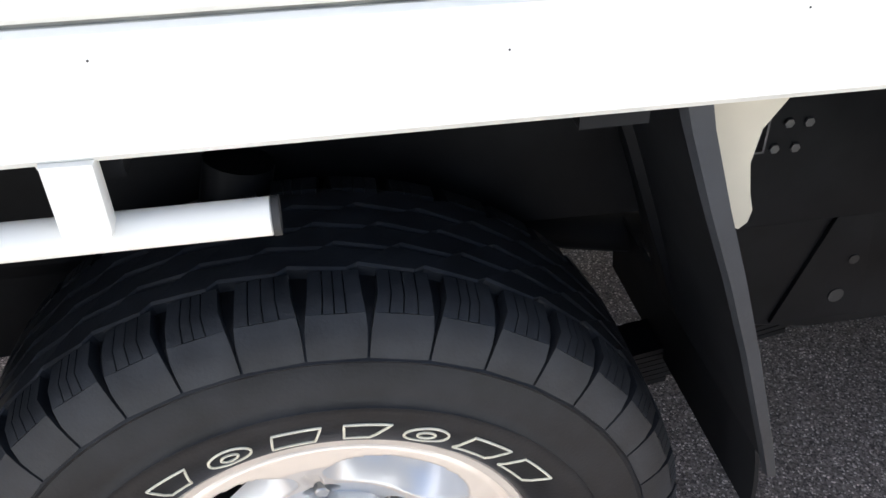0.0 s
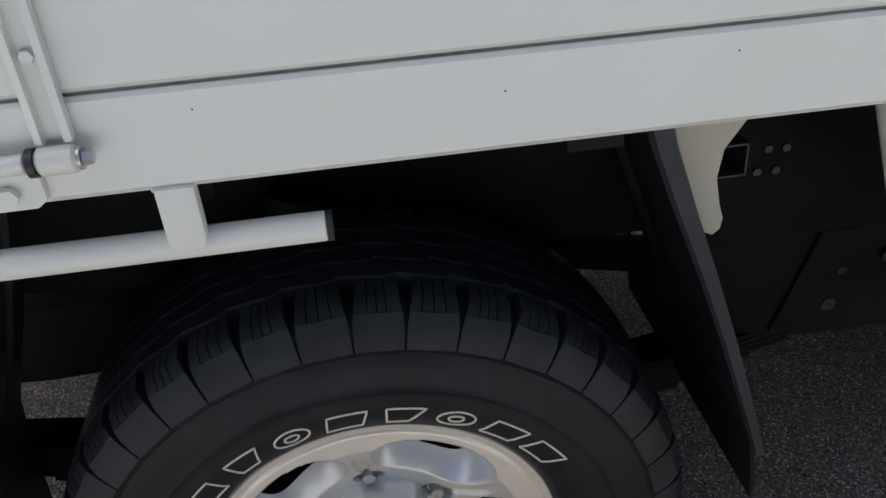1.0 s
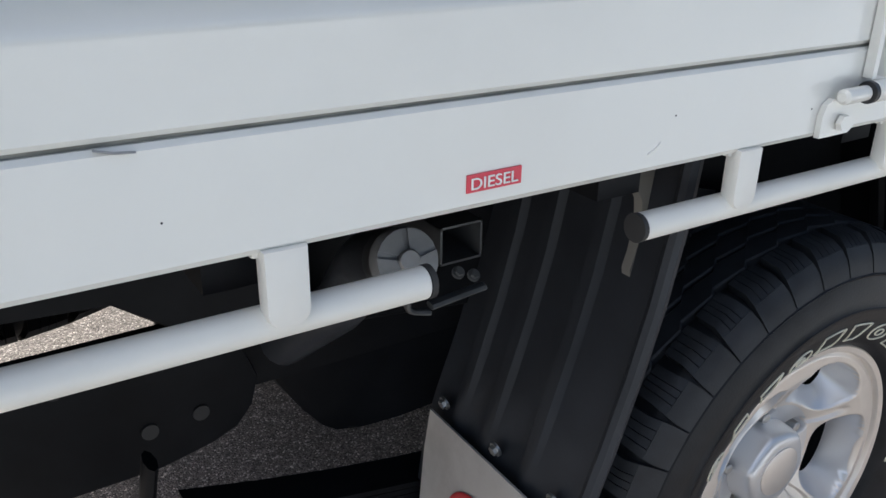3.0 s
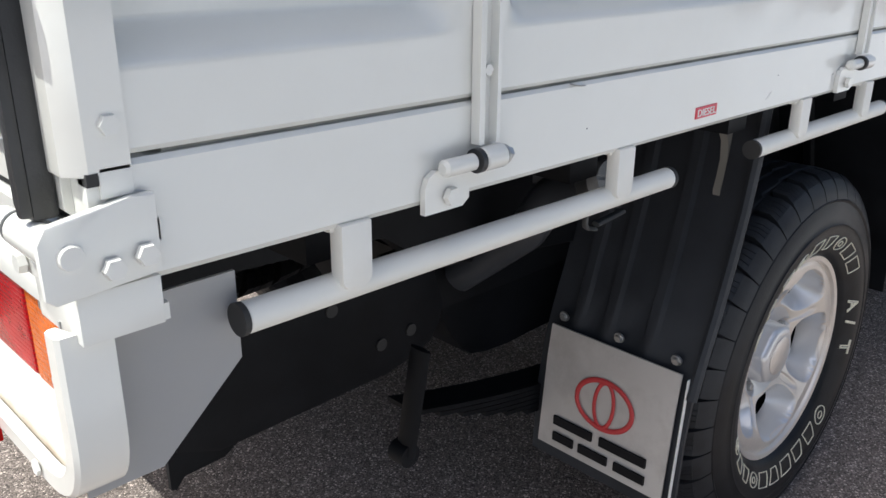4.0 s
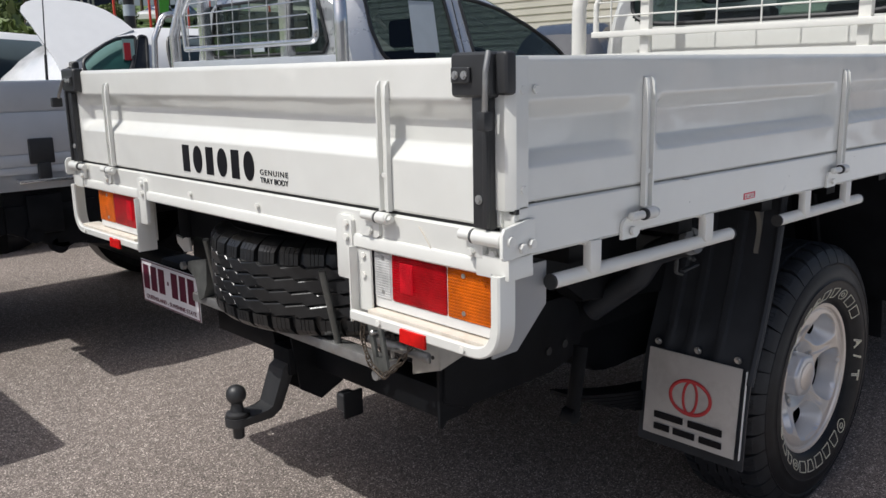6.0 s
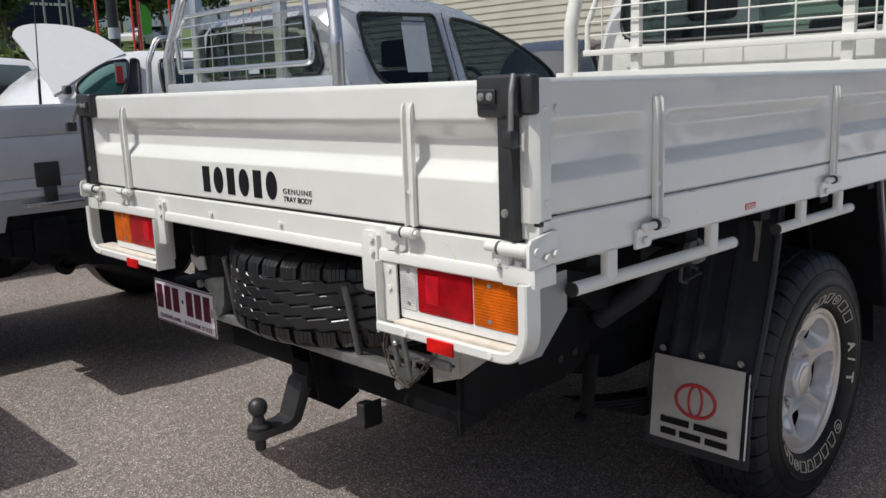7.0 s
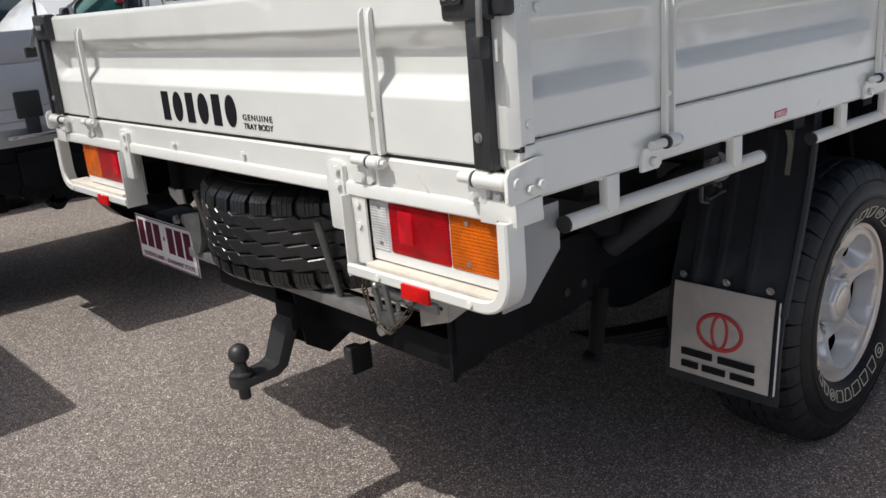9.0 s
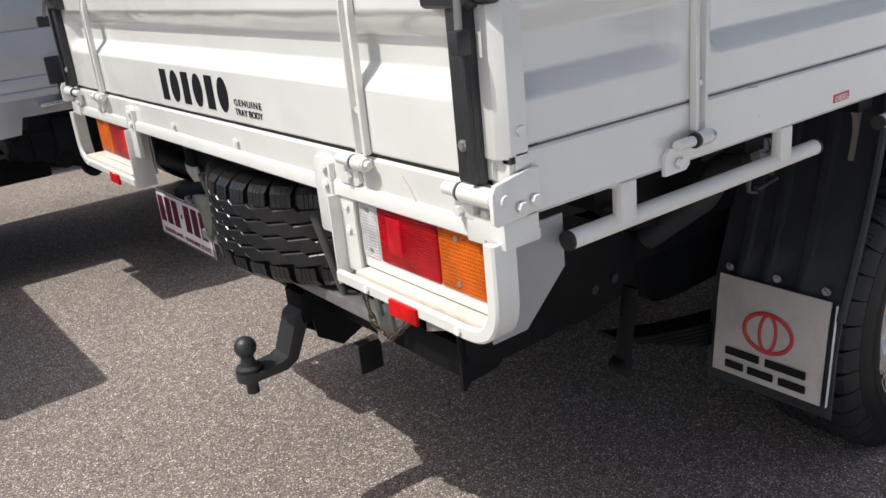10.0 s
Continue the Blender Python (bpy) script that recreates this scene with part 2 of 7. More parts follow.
BLOCKERGREY = material("blocker_wall_grey", (0.12, 0.12, 0.125), 0.8, vary=0.1, scale=3)
BOUNCEPALE = material("pale_bounce_slab", (0.59, 0.605, 0.63), 0.8, vary=0.1, scale=4)

TUBEGREY = material("grey_primed_tube", (0.085, 0.088, 0.090), 0.5, vary=0.2, scale=30)
PALEZINC = material("pale_zinc_plate", (0.40, 0.385, 0.35), 0.5, metal=0.2, vary=0.12, scale=30, dirt=(0.24, 0.2, 0.15), dirt_amount=0.3)
DULLSTEEL = material("dull_dark_steel", (0.16, 0.165, 0.155), 0.5, metal=0.6, vary=0.2, scale=40)
GAPGREY = material("gap_shade_grey", (0.27, 0.265, 0.235), 0.7, vary=0.3, scale=30)
DIMBRACKET = material("shaded_grey_bracket", (0.20, 0.19, 0.17), 0.55, vary=0.1, scale=14)
DECK = material("worn_steel_deck", (0.24, 0.24, 0.235), 0.5, metal=0.4, vary=0.15, scale=6, dirt=(0.16, 0.12, 0.09), dirt_scale=5, dirt_amount=0.5)
GREENWIN = glass("green_side_glass", (0.20, 0.34, 0.32), alpha_mix=0.4)
PANELRED = lens("red_reflex_panel", (0.66, 0.006, 0.018), (260, 260), 0.4)
PALEWIN = glass("pale_window_glass", (0.74, 0.82, 0.80), alpha_mix=0.4)

# ---- building tools ----
ORIGIN = {}


def thing(name, at, label, category, group="", kind=""):
    ob = new(name)
    ob.location = at
    ob.empty_display_size = 0.1
    ORIGIN[ob] = Vector(at)
    return tagged(ob, label, category, group, kind)


def part(name, bm, mat, parent=None, label="", smooth=True, angle=35):
    """Links a bmesh, in world coordinates, as one mesh under its parent."""
    me = bpy.data.meshes.new(name)
    base = ORIGIN.get(parent, Vector((0, 0, 0)))
    bmesh.ops.recalc_face_normals(bm, faces=bm.faces)
    bmesh.ops.translate(bm, verts=bm.verts, vec=-base)
    if smooth:
        for f in bm.faces:
            f.smooth = True
        lim = radians(angle)
        for e in bm.edges:
            if len(e.link_faces) != 2 or e.calc_face_angle(0) > lim:
                e.smooth = False
    bm.to_mesh(me)
    bm.free()
    for m in (mat if isinstance(mat, (list, tuple)) else [mat]):
        me.materials.append(m)
    ob = new(name, me)
    if parent:
        ob.parent = parent
    ORIGIN[ob] = base
    if label:
        tagged(ob, label)
    return ob


def B():
    return bmesh.new()


def box(bm, x0, x1, y0, y1, z0, z1, bevel=0.0, turn=None, seg=2):
    """An upright box, its edges rounded; turn: a matrix put on it about its middle."""
    c = Vector(((x0 + x1) / 2, (y0 + y1) / 2, (z0 + z1) / 2))
    size = (abs(x1 - x0), abs(y1 - y0), abs(z1 - z0))
    g = bmesh.ops.create_cube(bm, size=1.0)
    vs = g["verts"]
    bmesh.ops.scale(bm, verts=vs, vec=size)
    if bevel:
        es = list({e for v in vs for e in v.link_edges})
        r = bmesh.ops.bevel(bm, geom=es, offset=min(bevel, 0.45 * min(size)), segments=seg, affect="EDGES", profile=0.6)
        vs = list({v for f in r["faces"] for v in f.verts} | {v for v in vs if v.is_valid})
    if turn is not None:
        bmesh.ops.transform(bm, matrix=turn, verts=vs)
    bmesh.ops.translate(bm, verts=vs, vec=c)
    return vs


def prism(bm, pts, axis, a, b, bevel=0.0):
    """A flat outline (two coordinates, in the order of the axes left) pushed along an axis from a to b."""
    def at(u, v, w):
        return {"x": (w, u, v), "y": (u, w, v), "z": (u, v, w)}[axis]
    lo = [bm.verts.new(at(u, v, a)) for u, v in pts]
    hi = [bm.verts.new(at(u, v, b)) for u, v in pts]
    n = len(pts)
    fs = [bm.faces.new(lo), bm.faces.new(hi[::-1])]
    for i in range(n):
        fs.append(bm.faces.new((lo[i], hi[i], hi[(i + 1) % n], lo[(i + 1) % n])))
    if bevel:
        es = list({e for f in fs[:2] for e in f.edges})
        bmesh.ops.bevel(bm, geom=es, offset=bevel, segments=2, affect="EDGES", profile=0.6)


def frame_of(d):
    d = d.normalized()
    up = Vector((0, 0, 1)) if abs(d.z) < 0.9 else Vector((1, 0, 0))
    a = d.cross(up).normalized()
    return a, d.cross(a).normalized()


def cyl(bm, p0, p1, r0, r1=None, seg=20, caps=True):
    p0, p1 = Vector(p0), Vector(p1)
    r1 = r0 if r1 is None else r1
    a, b = frame_of(p1 - p0)
    rings = []
    for p, r in ((p0, r0), (p1, r1)):
        rings.append([bm.verts.new(p + r * (math.cos(2 * math.pi * k / seg) * a + math.sin(2 * math.pi * k / seg) * b)) for k in range(seg)])
    for k in range(seg):
        bm.faces.new((rings[0][k], rings[1][k], rings[1][(k + 1) % seg], rings[0][(k + 1) % seg]))
    if caps:
        bm.faces.new(rings[0][::-1])
        bm.faces.new(rings[1])


def rod(bm, p0, p1, r, seg=20, edge=0.003):
    """A round bar with softened ends."""
    p0, p1 = Vector(p0), Vector(p1)
    d = (p1 - p0).normalized()
    cyl(bm, p0 + edge * d, p1 - edge * d, r, seg=seg, caps=False)
    cyl(bm, p0, p0 + edge * d, r - edge, r, seg, True)
    cyl(bm, p1 - edge * d, p1, r, r - edge, seg, True)


def bend(points, radius, steps=7):
    """A polyline with its corners rounded."""
    pts = [Vector(p) for p in points]
    out = [pts[0]]
    for a, b, c in zip(pts, pts[1:], pts[2:]):
        u, v = (a - b).normalized(), (c - b).normalized()
        half = u.angle(v) / 2
        cut = min(radius / math.tan(half), 0.48 * (a - b).length, 0.48 * (c - b).length)
        p, q = b + u * cut, b + v * cut
        for k in range(steps + 1):
            s = k / steps
            out.append((1 - s) ** 2 * p + 2 * s * (1 - s) * b + s * s * q)
    out.append(pts[-1])
    return out


def sweep(bm, points, r, seg=12, squash=1.0):
    """A tube along a line of points."""
    pts = [Vector(p) for p in points]
    rings, a = [], None
    for i, p in enumerate(pts):
        d = (pts[min(i + 1, len(pts) - 1)] - pts[max(i - 1, 0)]).normalized()
        if a is None:
            a, _ = frame_of(d)
        a = (a - d * a.dot(d)).normalized()
        b = d.cross(a)
        rings.append([bm.verts.new(p + r * (math.cos(2 * math.pi * k / seg) * a + squash * math.sin(2 * math.pi * k / seg) * b)) for k in range(seg)])
    for s, t in zip(rings, rings[1:]):
        for k in range(seg):
            bm.faces.new((s[k], t[k], t[(k + 1) % seg], s[(k + 1) % seg]))
    bm.faces.new(rings[0][::-1])
    bm.faces.new(rings[-1])


def lathe(bm, profile, centre, axis, seg=72, closed=False):
    """Turns (radius, offset along the axis) about the axis through centre."""
    c, ax = Vector(centre), Vector(axis).normalized()
    a, b = frame_of(ax)
    rings = []
    for r, h in profile:
        rings.append([bm.verts.new(c + ax * h + r * (math.cos(2 * math.pi * k / seg) * a + math.sin(2 * math.pi * k / seg) * b)) for k in range(seg)])
    pairs = list(zip(rings, rings[1:])) + ([(rings[-1], rings[0])] if closed else [])
    for s, t in pairs:
        for k in range(seg):
            bm.faces.new((s[k], t[k], t[(k + 1) % seg], s[(k + 1) % seg]))
    if not closed:
        for ring, r in ((rings[0], profile[0][0]), (rings[-1], profile[-1][0])):
            if r < 0.02:
                bm.faces.new(ring)


def hexbolt(bm, at, out, r=0.008, h=0.006, washer=True):
    """A six-sided bolt head on a washer."""
    at, out = Vector(at), Vector(out).normalized()
    if washer:
        cyl(bm, at - 0.002 * out, at + 0.0015 * out, r * 1.35, seg=16)
    cyl(bm, at + 0.0015 * out, at + h * out, r, r * 0.92, seg=6)


def sheet(bm, us, vs, where):
    """A surface over a grid of two parameters."""
    g = [[bm.verts.new(where(u, v)) for v in vs] for u in us]
    for i in range(len(us) - 1):
        for j in range(len(vs) - 1):
            bm.faces.new((g[i][j], g[i + 1][j], g[i + 1][j + 1], g[i][j + 1]))
    return g


def thicken(bm, g, push):
    """Closes a sheet from grid g with a back face moved by the vector push."""
    back = [[bm.verts.new(v.co + Vector(push)) for v in row] for row in g]
    n, m = len(g), len(g[0])
    for i in range(n - 1):
        for j in range(m - 1):
            bm.faces.new((back[i][j], back[i][j + 1], back[i + 1][j + 1], back[i + 1][j]))
    rim = [(i, 0) for i in range(n)] + [(n - 1, j) for j in range(1, m)] + [(i, m - 1) for i in range(n - 2, -1, -1)] + [(0, j) for j in range(m - 2, 0, -1)]
    for (i, j), (k, l) in zip(rim, rim[1:] + rim[:1]):
        bm.faces.new((g[i][j], back[i][j], back[k][l], g[k][l]))


def steps(a, b, n):
    return [a + (b - a) * k / n for k in range(n + 1)]


def ease(x, a, b):
    s = max(0.0, min(1.0, (x - a) / (b - a)))
    return s * s * (3 - 2 * s)


def writing(name, text, size, m, mat, parent, width=None, label="", thick=0.0004, outline=0.0, spacing=1.0):
    """Text in the built-in font as a mesh, its left foot at the pose m, fitted to a width."""
    cu = bpy.data.curves.new(name, "FONT")
    cu.body, cu.size, cu.extrude, cu.space_character = text, size, thick, spacing
    if outline:
        cu.fill_mode, cu.bevel_depth, cu.extrude = "NONE", outline, 0.0
    tmp = new(name, cu)
    bpy.context.view_layer.update()
    me = bpy.data.meshes.new_from_object(tmp.evaluated_get(bpy.context.evaluated_depsgraph_get()))
    bpy.data.objects.remove(tmp)
    bm = bmesh.new()
    bm.from_mesh(me)
    if width:
        xs = [v.co.x for v in bm.verts]
        k = width / (max(xs) - min(xs))
        x0 = min(xs)
        for v in bm.verts:
            v.co.x = (v.co.x - x0) * k
    bmesh.ops.transform(bm, matrix=m, verts=bm.verts)
    return part(name, bm, mat, parent, label, smooth=False)


def axes_pose(at, right, up):
    """A pose whose x runs along right and y along up."""
    r, u = Vector(right).normalized(), Vector(up).normalized()
    n = r.cross(u)
    return Matrix.Translation(at) @ Matrix((r, u, n)).transposed().to_4x4()


def bolts(places, out, parent, mat, r=0.0075, h=0.006, washer=False):
    """Bolt heads, each one a piece of its own."""
    for p in places:
        bm = B()
        hexbolt(bm, p, out, r, h, washer)
        part("bolt", bm, mat, parent)


def loft(bm, rings, caps=True):
    """Skins closed rings of points."""
    vs = [[bm.verts.new(p) for p in ring] for ring in rings]
    n = len(vs[0])
    for r, t in zip(vs, vs[1:]):
        for k in range(n):
            bm.faces.new((r[k], r[(k + 1) % n], t[(k + 1) % n], t[k]))
    if caps:
        bm.faces.new(vs[0][::-1])
        bm.faces.new(vs[-1])

# ---- ground ----
bm = B()
sheet(bm, [-300, -60, -20, -8, -4, 0, 4, 8, 20, 60, 300], [-300, -60, -20, -8, -4, 0, 4, 8, 20, 60, 300], lambda u, v: (u, v, 0.0))
ground = part("ground", bm, ASPHALT, None, smooth=False)
tagged(ground, "worn grey asphalt car park with pale aggregate", "asphalt", kind="structure")

# ---- the white ute: tray ----
SIDE, FAR, TAIL, FRONT = 0.43, 2.19, -1.415, 0.90     # outer faces of the tray
TOP, GAP, FOOT = 1.255, 1.02, 0.925
MID = (SIDE + FAR) / 2
ute = thing("ute", (-0.035, MID, 0.0), "cream-white single-cab ute with a drop-side steel tray parked on asphalt", "ute")

DEEP = 0.027


def foot(x):
    """The lower edge of the side rail: it drops a little towards the cab."""
    return 0.936 - 0.009 * x



def gap(x):
    """The line between drop side and rail."""
    return 1.018 - 0.010 * x


def gate_depth(u, z, lo, hi, z0, z1, z2, z3):
    """How far the pressed panel lies back at a place: full depth between z1 and z2, none outside z0 to z3."""
    along = ease(u, lo, lo + 0.035) * (1 - ease(u, hi - 0.035, hi))
    up = 1.0
    for t in ((z - z0) / (z1 - z0), (z3 - z) / (z3 - z2)):
        t = min(1.0, max(0.0, 0.03 + 0.94 * t))
        up *= 0.70 * t + 0.30 * t * t * (3 - 2 * t)
    return DEEP * min(along, 1) * up


def levels(z0, z1, z2, z3, bottom, top):
    return sorted(set([bottom, bottom + 0.004, bottom + 0.008, top - 0.011, top - 0.006, top] + steps(z0 - 0.004, z1 + 0.004, 12) + steps(z2 - 0.005, z3 + 0.005, 12) + [z0 - 0.008, z3 + 0.009, (z1 + z2) / 2]))


def drop_side(name, y, out, mat=WHITE):
    """A drop side along x with one pressed recess between each pair of straps."""
    fields = [(-1.402, -1.092), (-1.033, -0.247), (-0.188, 0.555), (0.645, 0.865)]
    us = sorted(set([-1.404, 0.885, 0.89] + [u for lo, hi in fields for u in steps(lo, lo + 0.035, 5) + steps(hi - 0.035, hi, 5)]))
    zs = levels(1.088, 1.111, 1.161, 1.188, GAP, TOP)
    bm = B()

    def where(u, z):
        d = sum(gate_depth(u, z, lo, hi, 1.088, 1.111, 1.161, 1.188) for lo, hi in fields)
        if z in (GAP, TOP):
            d += 0.004
        return (u, y + out * -d, z + (gap(u) + 0.002 - GAP if z < GAP + 0.01 else 0))
    g = sheet(bm, us, zs, where)
    thicken(bm, g, (0, -out * 0.045, 0))
    return part(name, bm, mat, ute)


drop_side("drop_side", SIDE, -1)
drop_side("drop_side", FAR, 1)

# tailgate, pressed with one long recess
bm = B()
us = sorted(set([SIDE + 0.022, SIDE + 0.026, FAR - 0.026, FAR - 0.022] + steps(0.50, 0.535, 5) + steps(FAR - 0.105, FAR - 0.07, 5)))
zs = levels(1.088, 1.118, 1.158, 1.190, 0.996, TOP)
g = sheet(bm, us, zs, lambda u, z: (TAIL + gate_depth(u, z, 0.50, FAR - 0.07, 1.088, 1.118, 1.158, 1.190) + (0.004 if z in (0.996, TOP) else 0), u, z))
thicken(bm, g, (0.045, 0, 0))
tailgate = part("tailgate", bm, WHITE, ute, "cream-white pressed steel tailgate with black lettering")

# floor and the rails round it
bm = B()
box(bm, TAIL + 0.05, FRONT - 0.02, SIDE + 0.05, FAR - 0.05, 0.955, 1.0)
part("tray_floor", bm, CHASSIS, ute, "dark painted underside of the tray")
bm = B()
box(bm, TAIL + 0.055, FRONT - 0.025, SIDE + 0.055, FAR - 0.055, 1.0, 1.006)
part("tray_deck", bm, DECK, ute, "worn steel tray deck")
for x in (-1.2, -0.85, -0.5, -0.15, 0.2, 0.55):
    bm = B()
    box(bm, x - 0.025, x + 0.025, SIDE + 0.04, FAR - 0.04, 0.905, 0.955)
    part("floor_bearer", bm, CHASSIS, ute)
for y, out in ((SIDE, -1), (FAR, 1)):
    bm = B()
    i = -out
    rings = []
    for x in (TAIL + 0.02, FRONT):
        f, h = foot(x), gap(x)
        rings.append([(x, u, z) for u, z in ((y, h - 0.0045), (y + i * 0.003, h - 0.001), (y + i * 0.05, h - 0.002), (y + i * 0.05, h - 0.012), (y + i * 0.008, h - 0.014), (y + i * 0.008, f + 0.007), (y + i * 0.035, f + 0.007), (y + i * 0.035, f), (y + i * 0.004, f), (y, f + 0.005))])
    loft(bm, rings)
    part("side_rail", bm, WHITE, ute)
    # strip in the gap, its grey standing for shade on the white paint
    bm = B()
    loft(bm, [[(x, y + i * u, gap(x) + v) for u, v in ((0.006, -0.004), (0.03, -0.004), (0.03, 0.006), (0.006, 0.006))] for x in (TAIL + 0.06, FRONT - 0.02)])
    part("seam_strip", bm, GAPGREY, ute, "grey strip that paints the gap's shade under the drop side")
bm = B()
prism(bm, [(TAIL, 0.986), (TAIL + 0.004, 0.990), (TAIL + 0.05, 0.990), (TAIL + 0.05, 0.975), (TAIL + 0.012, 0.975), (TAIL + 0.012, 0.930), (TAIL + 0.05, 0.930), (TAIL + 0.05, 0.918), (TAIL - 0.003, 0.918), (TAIL - 0.006, 0.921), (TAIL - 0.006, 0.938), (TAIL - 0.004, 0.942), (TAIL, 0.944)], "y", SIDE, FAR)
part("tail_rail", bm, WHITE, ute)
bm = B()
box(bm, TAIL + 0.006, TAIL + 0.03, SIDE + 0.03, FAR - 0.03, 0.986, 1.0)
part("seam_strip", bm, SEAM, ute)
# corner posts
for y, out in ((SIDE, -1), (FAR, 1)):
    i = -out
    bm = B()
    prism(bm, [(TAIL - 0.004, y + i * 0.010), (TAIL + 0.002, y + i * 0.002), (TAIL + 0.008, y - i * 0.003), (TAIL + 0.035, y - i * 0.003), (TAIL + 0.035, y + i * 0.03), (TAIL + 0.03, y + i * 0.045), (TAIL - 0.004, y + i * 0.045)], "z", 1.024, TOP, bevel=0.003)
    box(bm, TAIL + 0.006, TAIL + 0.03, y + i * 0.0, y + i * 0.04, 0.985, 1.03, 0.003)
    part("corner_post", bm, WHITE, ute)
    bolts([(x, y - i * 0.001, z) for x, z in ((TAIL + 0.022, 1.205), (TAIL + 0.052, 1.205), (TAIL + 0.024, 1.055))], (0, -i, 0), ute, WHITE, 0.0072, 0.005)
    bm = B()
    box(bm, TAIL + 0.014, TAIL + 0.035, y - i * 0.003, y + i * 0.01, 1.010, 1.030, 0.001)
    part("post_flange", bm, WHITE, ute)
    bm = B()
    box(bm, TAIL + 0.006, TAIL + 0.0135, y - i * 0.0035, y + i * 0.01, 1.019, 1.027)
    part("drain_slot", bm, SEAM, ute)
# headboard-end posts at the front
for y, i in ((SIDE, 1), (FAR, -1)):
    bm = B()
    box(bm, FRONT - 0.01, FRONT + 0.03, y, y + i * 0.05, FOOT, TOP + 0.01, 0.004)
    part("front_post", bm, WHITE, ute)


def strap(at, out, along, top, pin, parent):
    """A folded hinge strap down a gate, with its barrel, pin and bracket. along: the way the pin points."""
    at, out, along = Vector(at), Vector(out), Vector(along)
    bm = B()
    up = Vector((0, 0, 1))
    w = 0.0132
    # channel: two flanges standing out from a web
    prof = [(-w, 0.001), (-w, 0.011), (-w + 0.0055, 0.012), (-w + 0.0065, 0.0035), (w - 0.0065, 0.0035), (w - 0.0055, 0.012), (w, 0.011), (w, 0.001)]
    rows = []
    for z, k in ((pin + 0.012, 1.0), (top - 0.03, 1.0), (top - 0.008, 0.8), (top, 0.25)):
        rows.append([bm.verts.new(at + along * u + out * (0.001 + (d - 0.001) * k) + up * z) for u, d in prof])
    for r, s in zip(rows, rows[1:]):
        for j in range(len(prof)):
            bm.faces.new((r[j], r[(j + 1) % len(prof)], s[(j + 1) % len(prof)], s[j]))
    bm.faces.new(rows[0])
    bm.faces.new(rows[-1][::-1])
    st = part("hinge_strap", bm, WHITE, parent)
    centre = at + out * 0.0135 + up * pin
    bm = B()
    rod(bm, centre - along * 0.0150, centre + along * 0.0150, 0.0108, 20)
    part("hinge_barrel", bm, WHITE, st) if parent is ute else part("hinge_barrel", bm, WHITE, parent)
    bm = B()
    cyl(bm, centre - along * (0.0205 if parent is ute else 0.0172), centre - along * 0.0150, 0.0110, seg=20)
    part("rubber_washer", bm, BLACK, st) if parent is ute else part("rubber_washer", bm, TUBEGREY, parent)
    bm = B()
    rod(bm, centre - along * 0.060, centre - along * 0.0205, 0.0076, 16)
    part("hinge_pin", bm, WHITE, st) if parent is ute else part("hinge_pin", bm, WHITE, parent)
    bm = B()
    cyl(bm, centre + along * 0.0150, centre + along * 0.0175, 0.0092, seg=18)
    cyl(bm, centre + along * 0.018, centre + along * 0.025, 0.0065, 0.0058, seg=6)
    part("pin_nut", bm, STEEL if parent is ute else WHITE, st if parent is ute else parent)
    bm = B()
    hexbolt(bm, at + out * 0.004 + up * (pin + 0.075), out, 0.0055, 0.005, False)
    part("bolt", bm, WHITE, st if parent is ute else parent)
    bm = B()
    plate = [(-0.073, -0.040), (-0.073, -0.018), (-0.069, -0.008), (-0.060, -0.003), (-0.024, -0.010), (-0.020, -0.016), (-0.020, -0.034), (-0.028, -0.040)]
    lo = [bm.verts.new(at + along * u + up * (pin + v) + out * 0.0005) for u, v in plate]
    hi = [bm.verts.new(at + along * u + up * (pin + v) + out * 0.0065) for u, v in plate]
    bm.faces.new(lo)
    bm.faces.new(hi[::-1])
    for j in range(len(plate)):
        bm.faces.new((lo[j], hi[j], hi[(j + 1) % len(plate)], lo[(j + 1) % len(plate)]))
    part("hinge_bracket", bm, WHITE, st) if parent is ute else part("hinge_bracket", bm, WHITE, parent)
    bolts([at + along * -0.045 + up * (pin - 0.027) + out * 0.0065], out, st if parent is ute else parent, WHITE, 0.0085, 0.007)


for x in (-1.062, -0.217):
    strap((x, SIDE, 0), (0, -1, 0), (1, 0, 0), 1.218, 0.979, ute)
for y in (0.722, 1.904):
    strap((TAIL, y, 0), (-1, 0, 0), (0, -1, 0), 1.220, 0.984, tailgate)

